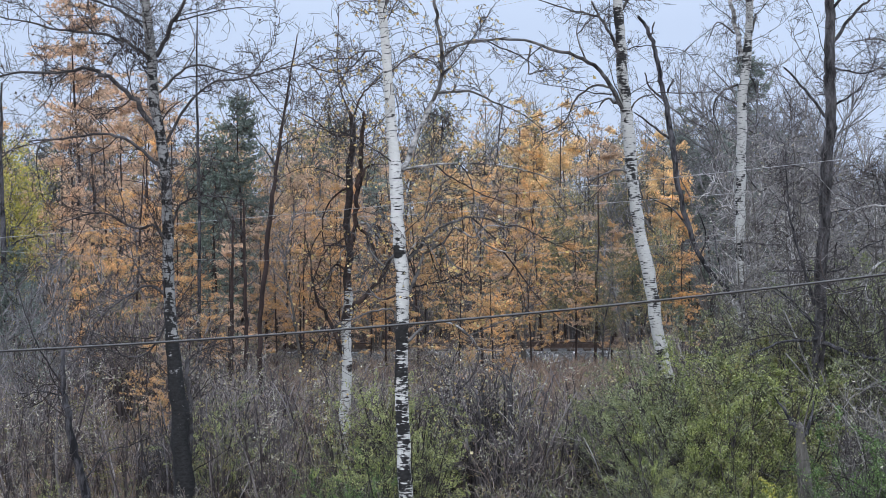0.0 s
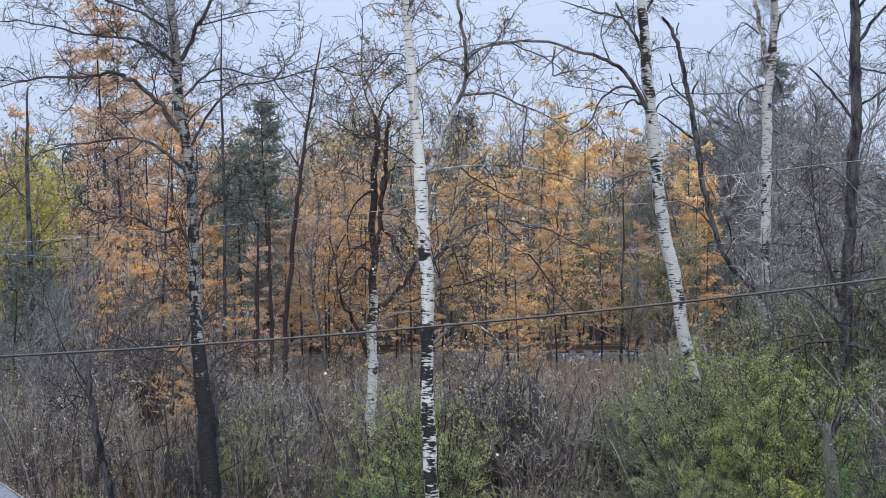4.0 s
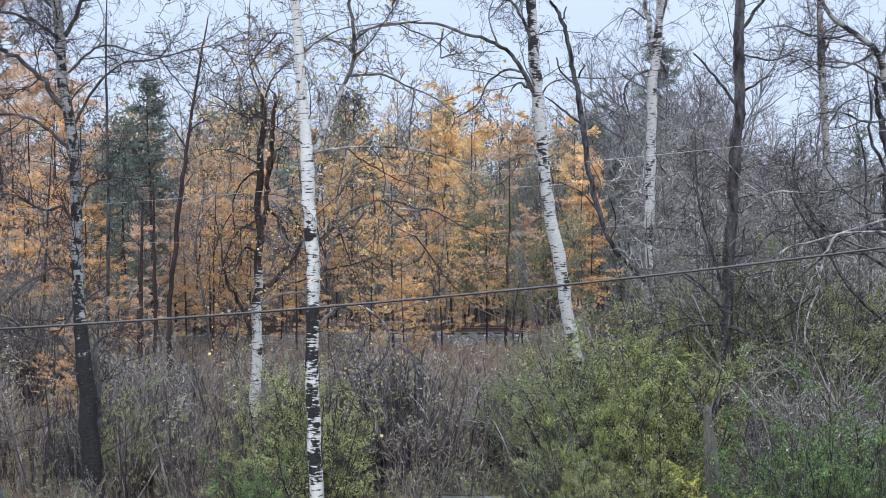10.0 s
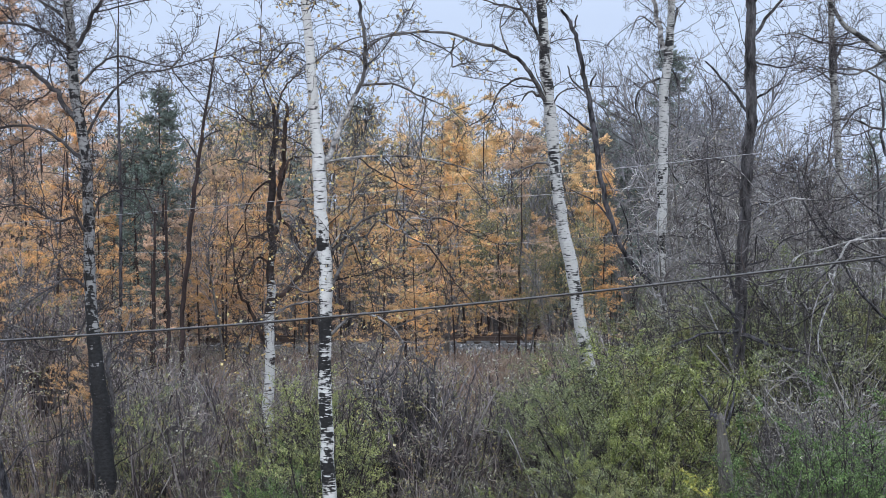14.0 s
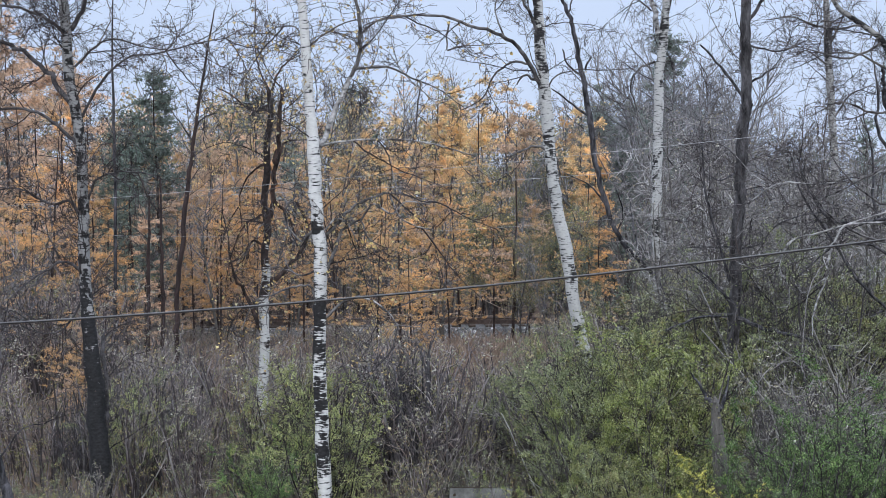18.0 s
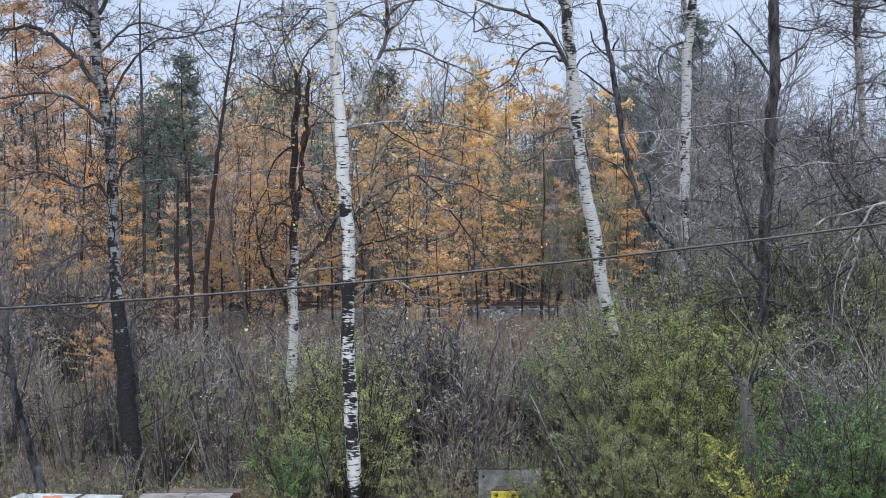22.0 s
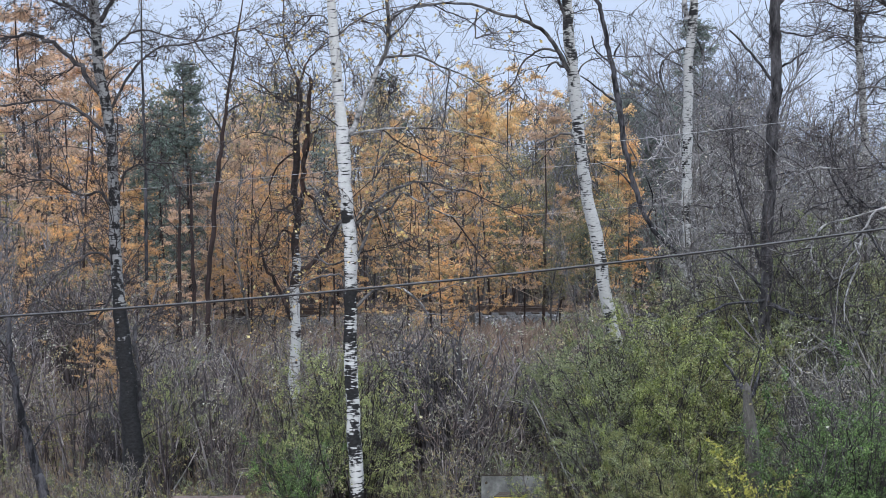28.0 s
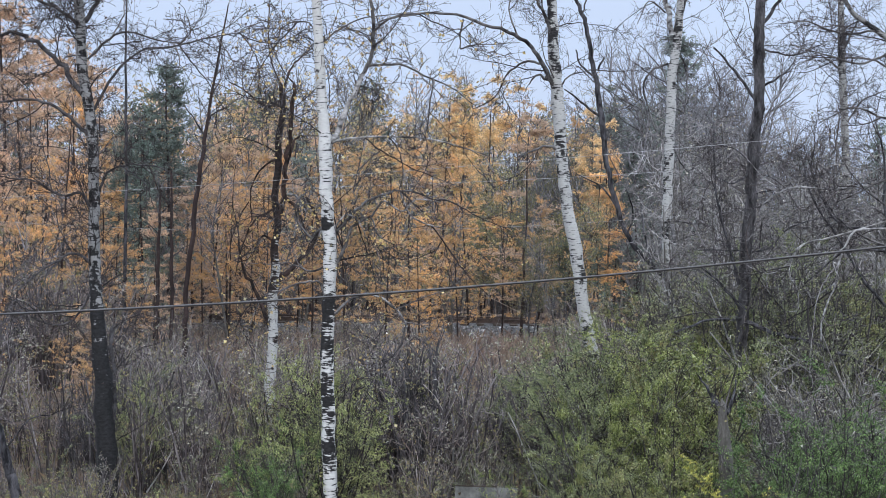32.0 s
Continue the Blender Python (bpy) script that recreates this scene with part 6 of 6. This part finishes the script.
def grass():
    rng = np.random.default_rng(81)
    n = 26000
    y = 17 + 34 * rng.uniform(0, 1, n) ** 1.3
    x = rng.uniform(-0.34, 0.32, n) * y
    at = np.stack([x, y, ground_height(x, y)], 1)
    h = rng.uniform(0.10, 0.36, n)[:, None]
    a = rng.uniform(0, 2 * np.pi, n)
    w = np.stack([np.cos(a), np.sin(a), 0 * a], 1) * 0.007
    bend = np.stack([rng.normal(0, 0.28, n), rng.normal(0, 0.28, n), np.ones(n)], 1) * h
    mid = at + bend * 0.55 + np.stack([0 * a, 0 * a, 0.05 * h[:, 0]], 1)
    tip = at + bend * np.array([1.5, 1.5, 0.92])
    V = np.stack([at - w, at + w, mid + w * 0.8, tip, mid - w * 0.8], 1).reshape(-1, 3)
    tagged(new("dead_grass", fill("dead_grass", V, np.arange(5 * n).reshape(n, 5), M_GRASS, False)), "dry straw-coloured grass on the ground", "grass", kind="stuff")
    n = 16000
    y = rng.uniform(41, 60.5, n)
    x = rng.uniform(-0.16, 0.08, n) * y
    at = np.stack([x, y, ground_height(x, y)], 1)
    h = rng.uniform(0.25, 0.75, n)[:, None]
    a = rng.uniform(0, 2 * np.pi, n)
    w = np.stack([np.cos(a), np.sin(a), 0 * a], 1) * 0.011
    bend = np.stack([rng.normal(0, 0.30, n), rng.normal(0, 0.30, n), np.ones(n)], 1) * h
    mid = at + bend * 0.55
    tip = at + bend * np.array([1.5, 1.5, 0.92])
    V = np.stack([at - w, at + w, mid + w * 0.8, tip, mid - w * 0.8], 1).reshape(-1, 3)
    tagged(new("dead_grass", fill("dead_grass", V, np.arange(5 * n).reshape(n, 5), M_REED, False)), "tall withered reddish-brown grass before the railway", "grass", kind="stuff")


grass()

# ---- yard things under the window ----


def hutch(label, x0, x1, y0, y1, z, seed, roof):
    """A wooden rabbit hutch on posts, with a roof of weathered boards."""
    ob = root("rabbit_hutch", label, "hutch", (x0 + x1) / 2, (y0 + y1) / 2, group="hutches in the yard")
    w, d = (x1 - x0) / 2, (y1 - y0) / 2
    for sx in (-1, 1):
        for sy in (-1, 1):
            cx, cy = sx * (w - 0.05), sy * (d - 0.05)
            board("post", ob, M_POST, cx - 0.04, cx + 0.04, cy - 0.04, cy + 0.04, 0, z - 0.05, label="orange-brown corner post")
    board("roof_board", ob, roof, -w - 0.02, -0.004, -d - 0.012, d + 0.02, z - 0.016, z, label="weathered grey roof board")
    board("roof_board", ob, roof, 0.004, w + 0.02, -d - 0.012, d + 0.02, z - 0.016, z - 0.003, label="weathered grey roof board")
    board("fascia", ob, M_OLDWOOD, -w - 0.015, w + 0.015, -d - 0.010, -d - 0.002, z - 0.062, z - 0.018)
    board("back_wall", ob, M_OLDWOOD, -w + 0.02, w - 0.02, d - 0.03, d, 0.45, z - 0.06)
    board("side_wall", ob, M_OLDWOOD, w - 0.02, w, -d + 0.09, d - 0.09, 0.45, z - 0.06)
    board("side_wall", ob, M_OLDWOOD, -w, -w + 0.02, -d + 0.09, d - 0.09, 0.45, z - 0.06)
    board("floor_board", ob, M_OLDWOOD, -w + 0.02, w - 0.02, -d, d - 0.04, 0.42, 0.45)
    for sx in (-1, 1):
        a, b = sorted((sx * 0.02, sx * (w - 0.11)))
        door = board("door", ob, M_OLDWOOD, a, b, -d, -d + 0.02, 0.48, z - 0.07)
        board("window_pane", door, M_DARKGLASS, a + 0.06, b - 0.06, -d - 0.006, -d, 0.75, z - 0.12)
        if seed == 1 and sx > 0:
            board("feeder", door, M_RED, a + 0.14, a + 0.24, -d - 0.030, -d - 0.008, 1.03, 1.15, label="red plastic feeder", bevel=0.012)
        board("hinge", door, M_WHITE, (a + b) / 2 - 0.05, (a + b) / 2 + 0.05, -d - 0.024, -d - 0.016, z - 0.05, z - 0.032, label="bright metal hinge", bevel=0.003)
    return ob


def white_cabinet(x, y, width, depth, z, turn):
    """An old painted cupboard with a band of windows; x, y: its front right-hand corner."""
    ob = root("white_cabinet", "old white-painted cupboard with dark glass windows", "cabinet", x, y)
    ob.rotation_euler = (0, 0, radians(turn))
    board("top", ob, M_CABTOP, -width, -0.46, -0.02, depth, z - 0.02, z, label="flaking white top board")
    board("top", ob, M_CABTOP, -0.45, 0.02, -0.02, depth, z - 0.02, z - 0.004, label="flaking white top board")
    board("seam_strip", ob, M_OLDWOOD, -0.475, -0.435, -0.015, depth - 0.01, z - 0.006, z + 0.006, label="rusty seam strip", bevel=0.002)
    for x0, x1 in ((-0.03, 0.0), (-width, -width + 0.03)):
        board("side_panel", ob, M_WHITE, x0, x1, 0.03, depth - 0.03, 0, z - 0.5)
        board("side_rail", ob, M_WHITE, x0, x1, 0.03, depth - 0.03, z - 0.06, z - 0.02)
        board("corner_post", ob, M_WHITE, x0, x1, depth - 0.30, depth - 0.03, z - 0.5, z - 0.06)
        board("side_window", ob, M_DARKGLASS, x0 + 0.010, x1 - 0.010, 0.06, depth - 0.30, z - 0.5, z - 0.06, label="dark glass pane", bevel=0.001)
    board("back_panel", ob, M_WHITE, -width, 0, depth - 0.03, depth, 0, z - 0.02)
    board("front_panel", ob, M_WHITE, -width, 0, 0, 0.03, 0, z - 0.5)
    board("top_rail", ob, M_WHITE, -width, 0, 0, 0.03, z - 0.045, z - 0.02)
    edges = [-width, -0.95, -0.44, 0.0]
    for e in edges:
        c = min(max(e, -width + 0.03), -0.03)
        board("mullion", ob, M_WHITE, c - 0.03, c + 0.03, 0, 0.03, z - 0.5, z - 0.045)
    for a, b in zip(edges[:-1], edges[1:]):
        board("window_pane", ob, M_DARKGLASS, a + 0.03, b - 0.03, 0.012, 0.018, z - 0.5, z - 0.045, label="dark glass pane", bevel=0.001)


def beehive(x0, x1, y, z):
    """A yellow hive box with a painted flower of rings and leaves."""
    ob = root("beehive", "yellow wooden beehive with dark painted ornament", "beehive", (x0 + x1) / 2, y)
    ob.rotation_euler = (0, radians(-1.5), radians(-13))
    w = (x1 - x0) / 2
    board("body", ob, M_YBOX, -w, w, 0, 0.4, 0.1, z - 0.06, bevel=0.01)
    board("lid", ob, M_YBOX, -w - 0.003, w + 0.003, -0.003, 0.403, z - 0.058, z - 0.012, label="yellow lid with worn edge", bevel=0.008)
    board("lid_edge", ob, M_OLDWOOD, -w, w, 0.0, 0.4, z - 0.012, z, label="brown worn wood of the lid edge", bevel=0.005)
    # only this side is darker than the yellow box
    board("side_panel", ob, M_OLDWOOD, w + 0.001, w + 0.007, 0.012, 0.388, 0.11, z - 0.064, label="dark brown board over one side", bevel=0.002)
    for sx in (-1, 1):
        board("foot", ob, M_OLDWOOD, sx * (w - 0.05) - 0.03, sx * (w - 0.05) + 0.03, 0.03, 0.37, 0, 0.1)
    cz = z - 0.205
    for k in range(4):
        a = k * math.pi / 2
        c = np.array([math.sin(a) * 0.062, -0.004, cz + math.cos(a) * 0.062])
        s = np.linspace(0, 2 * np.pi, 17)
        ring = c + 0.033 * np.stack([np.cos(s), 0 * s, np.sin(s)], 1)
        v, q = tubes(ring[None], np.full((1, 17), 0.006), 5)
        child("painted_ring", fill("painted_ring", v, q, M_BLACKPAINT), ob, "dark painted ring")
        dot = c + 0.008 * np.stack([np.cos(s), 0 * s, np.sin(s)], 1)
        v, q = tubes(dot[None], np.full((1, 17), 0.006), 5)
        child("painted_dot", fill("painted_dot", v, q, M_BLACKPAINT), ob)
    for sx in (-1, 1):
        for sz in (-1, 1):
            for da in (-0.5, 0.0, 0.5):
                a = math.atan2(sz, sx) + da
                p0 = np.array([sx * 0.10, -0.004, cz + sz * 0.115])
                p = p0 + np.linspace(0, 0.075, 5)[:, None] * np.array([math.cos(a), 0, math.sin(a)])
                v, q = tubes(p[None], np.array([[0.003, 0.007, 0.008, 0.006, 0.002]]), 5)
                child("painted_leaf", fill("painted_leaf", v, q, M_BLACKPAINT), ob)


def lean_board(x0, x1, y, z):
    ob = root("plywood_sheet", "grey weathered plywood sheet leaning behind the hive", "board", (x0 + x1) / 2, y)
    w = (x1 - x0) / 2
    tilt = pose(0, 0, 0, -6, 1.2, 0)
    board("sheet", ob, M_BOARD, -w, w, 0, 0.018, 0, z, bevel=0.004, tilt=tilt)
    board("edge_strip", ob, M_OLDWOOD, -w, w * 0.35, -0.004, 0.024, z, z + 0.018, label="dark strip along the upper edge", bevel=0.003, tilt=tilt)
    for sx in (-1, 1):
        board("prop", ob, M_OLDWOOD, sx * w * 0.8 - 0.02, sx * w * 0.8 + 0.02, 0.02, 0.06, 0, z * 0.8, tilt=pose(0, 0.3, 0, 9, 0, 0))
    s = np.linspace(0, 2 * np.pi, 9)
    ring = np.stack([-w + 0.07 + 0.012 * np.cos(s), 0 * s - 0.002, z - 0.10 + 0.012 * np.sin(s)], 1)
    ring = np.array([tilt @ Vector(r) for r in ring])
    v, q = tubes(ring[None], np.full((1, 9), 0.011), 5)
    child("bolt_hole", fill("bolt_hole", v, q, M_BLACKPAINT), ob)


def lean_to(x, y, turn, length, width, high, pitch):
    """A small shed with a one-sided shingle roof; x, y: the near end of its high edge, which runs away along its own y."""
    ob = root("garden_shed", "small wooden shed with a blue-grey shingle roof", "shed", x, y)
    ob.rotation_euler = (0, 0, radians(turn))
    low = high - width * math.tan(radians(pitch))
    for x0, x1, top in ((-0.14, -0.10, high - 0.10), (-width + 0.12, -width + 0.16, low - 0.05)):
        board("wall", ob, M_OLDWOOD, x0, x1, 0.12, length - 0.12, -0.05, top, label="dark weathered board wall")
    for y0 in (0.12, length - 0.16):
        bm = bmesh.new()
        zs = ((-width + 0.165, -0.05), (-0.145, -0.05), (-0.145, high - 0.14), (-width + 0.165, low - 0.02))
        a = [bm.verts.new((px, y0, pz)) for px, pz in zs]
        b = [bm.verts.new((px, y0 + 0.04, pz)) for px, pz in zs]
        bm.faces.new(a)
        bm.faces.new(b[::-1])
        for i in range(4):
            bm.faces.new((a[i], b[i], b[(i + 1) % 4], a[(i + 1) % 4]))
        bmesh.ops.recalc_face_normals(bm, faces=bm.faces[:])
        part("gable", bm, M_OLDWOOD, ob, "dark weathered board gable")
    slope = Matrix.Translation((0, 0, high)) @ Matrix.Rotation(radians(-pitch), 4, "Y")
    run = width / math.cos(radians(pitch))
    roof = board("roof", ob, M_OLDWOOD, -run, 0.0, 0.0, length, -0.035, -0.012, tilt=slope, label="boarded roof under shingles")
    board("verge_board", ob, M_FELT, 0.004, 0.026, 0.0, length, -0.12, 0.004, tilt=slope, label="grey verge board")
    bm = bm_box(bmesh.new(), -0.21, 0.0, 0.004, 0.326, -0.004, 0.004, 0.002)
    me = bpy.data.meshes.new("shingle")
    bm.to_mesh(me)
    bm.free()
    me.materials.append(M_SHINGLE)
    rng = np.random.default_rng(95)
    for row in range(int(run / 0.15)):
        for k in range(int(length / 0.33)):
            o = child("shingle", me, roof)
            o.matrix_basis = slope @ Matrix.Translation((-0.15 * row - rng.uniform(0, 0.006), 0.33 * k + (0.16 if row % 2 and k < int(length / 0.33) - 1 else 0.0), 0.004)) @ Matrix.Rotation(radians(-1.8), 4, "Y")


lean_to(-4.25, 14.96, 26.6, 4.6, 2.3, 2.565, 24)
hutch("low brown rabbit hutch with grey board roof", -3.605, -2.585, 20.24, 20.66, 1.365, 1, M_FELT)
hutch("taller dark rabbit hutch with worn roof", -3.38, -2.54, 21.05, 21.33, 1.31, 2, M_DARKROOF)
white_cabinet(-4.04, 20.1, 1.25, 0.86, 1.31, -8)
beehive(0.55, 0.96, 25.0, 0.655)
lean_board(0.36, 1.26, 25.5, 0.86)
rag = root("orange_rag", "crumpled faded orange cloth on the white cupboard", "cloth", -4.67, 20.60, 1.31)
bm = bmesh.new()
bmesh.ops.create_grid(bm, x_segments=14, y_segments=10, size=0.5, matrix=Matrix.Diagonal((0.22, 0.18, 1, 1)))
for v in bm.verts:
    v.co.z = 0.03 + 0.03 * noise.noise(v.co * 11) + 0.022 * noise.noise(v.co * 21)
bmesh.ops.solidify(bm, geom=bm.faces[:], thickness=0.012)
part("cloth", bm, M_CLOTH, rag)
tin_can = root("tin_can", "small dull grey tin can on the white cupboard", "can", -4.94, 20.62, 1.31)
v, q = tubes(np.array([[(0, 0, 0.0), (0, 0, 0.004), (0, 0, 0.07), (0, 0, 0.075), (0, 0, 0.075), (0, 0, 0.068)]]), np.array([[0.046, 0.048, 0.048, 0.05, 0.042, 0.002]]), 20)
child("body", fill("body", v, q, M_WIRE), tin_can)
fence_post = root("fence_post", "short grey wooden post among the weeds", "post", 4.68, 22.0)
board("shaft", fence_post, M_FELT, -0.05, 0.05, -0.05, 0.05, -0.1, 0.90)
board("cap", fence_post, M_FELT, -0.06, 0.06, -0.06, 0.06, 0.90, 0.93, label="pale post cap")

# ---- overhead lines ----


def line(name, label, a, m, b, r, mat, reach=2.2, group="overhead wires"):
    """A wire that hangs in a shallow bow through three places, and runs on past both ends."""
    a, m, b = (np.array(v) for v in (a, m, b))
    s = np.linspace(-reach, reach, 61)
    la, lm, lb = s * (s - 1) / 2, 1 - s * s, s * (s + 1) / 2
    p = la[:, None] * a + lm[:, None] * m + lb[:, None] * b
    v, q = tubes(p[None], np.full((1, 61), r), 8)
    tagged(new(name, fill(name, v, q, mat)), label, "cable", group)


line("power_cable", "thick black insulated cable hanging in a bow", (-3.16, 11, 4.09), (-0.39, 11, 4.265), (2.34, 11, 4.54), 0.0077, M_CABLE)
line("wire", "thin pale metal wire over the thicket", (-8.61, 30, 4.89), (-1.38, 30, 5.44), (5.74, 30, 6.12), 0.0035, M_WIRE)
line("wire", "thin far wire above the shrubs", (-9.76, 34, 4.65), (-1.8, 34, 4.45), (6.07, 34, 4.96), 0.0022, M_WIRE)
line("wire", "thin far wire before the bare trees", (5.5, 60, 6.20), (8.08, 60, 6.39), (10.62, 60, 6.60), 0.008, M_WIRE, 6)
line("wire", "thin high wire before the sky", (-8.5, 60, 11.25), (-6.95, 60, 11.5), (-3.88, 60, 12.05), 0.005, M_WIRE, 3)


def motions():
    """The last leaves stir in a light wind, a few centimetres to and fro."""
    for n, ob in enumerate(SWAYING):
        rows = []
        for k in range(65):
            t = 0.5 * k
            a = 0.10 * math.sin(0.9 * t + 1.7 * n) + 0.06 * math.sin(2.3 * t + 0.6 * n)
            b = 0.08 * math.sin(1.1 * t + 2.1 * n) + 0.05 * math.sin(2.9 * t + 1.1 * n)
            rows.append((t, pose(0, 0, 0, a, b, 0)))
        walk(ob, rows)


motions()
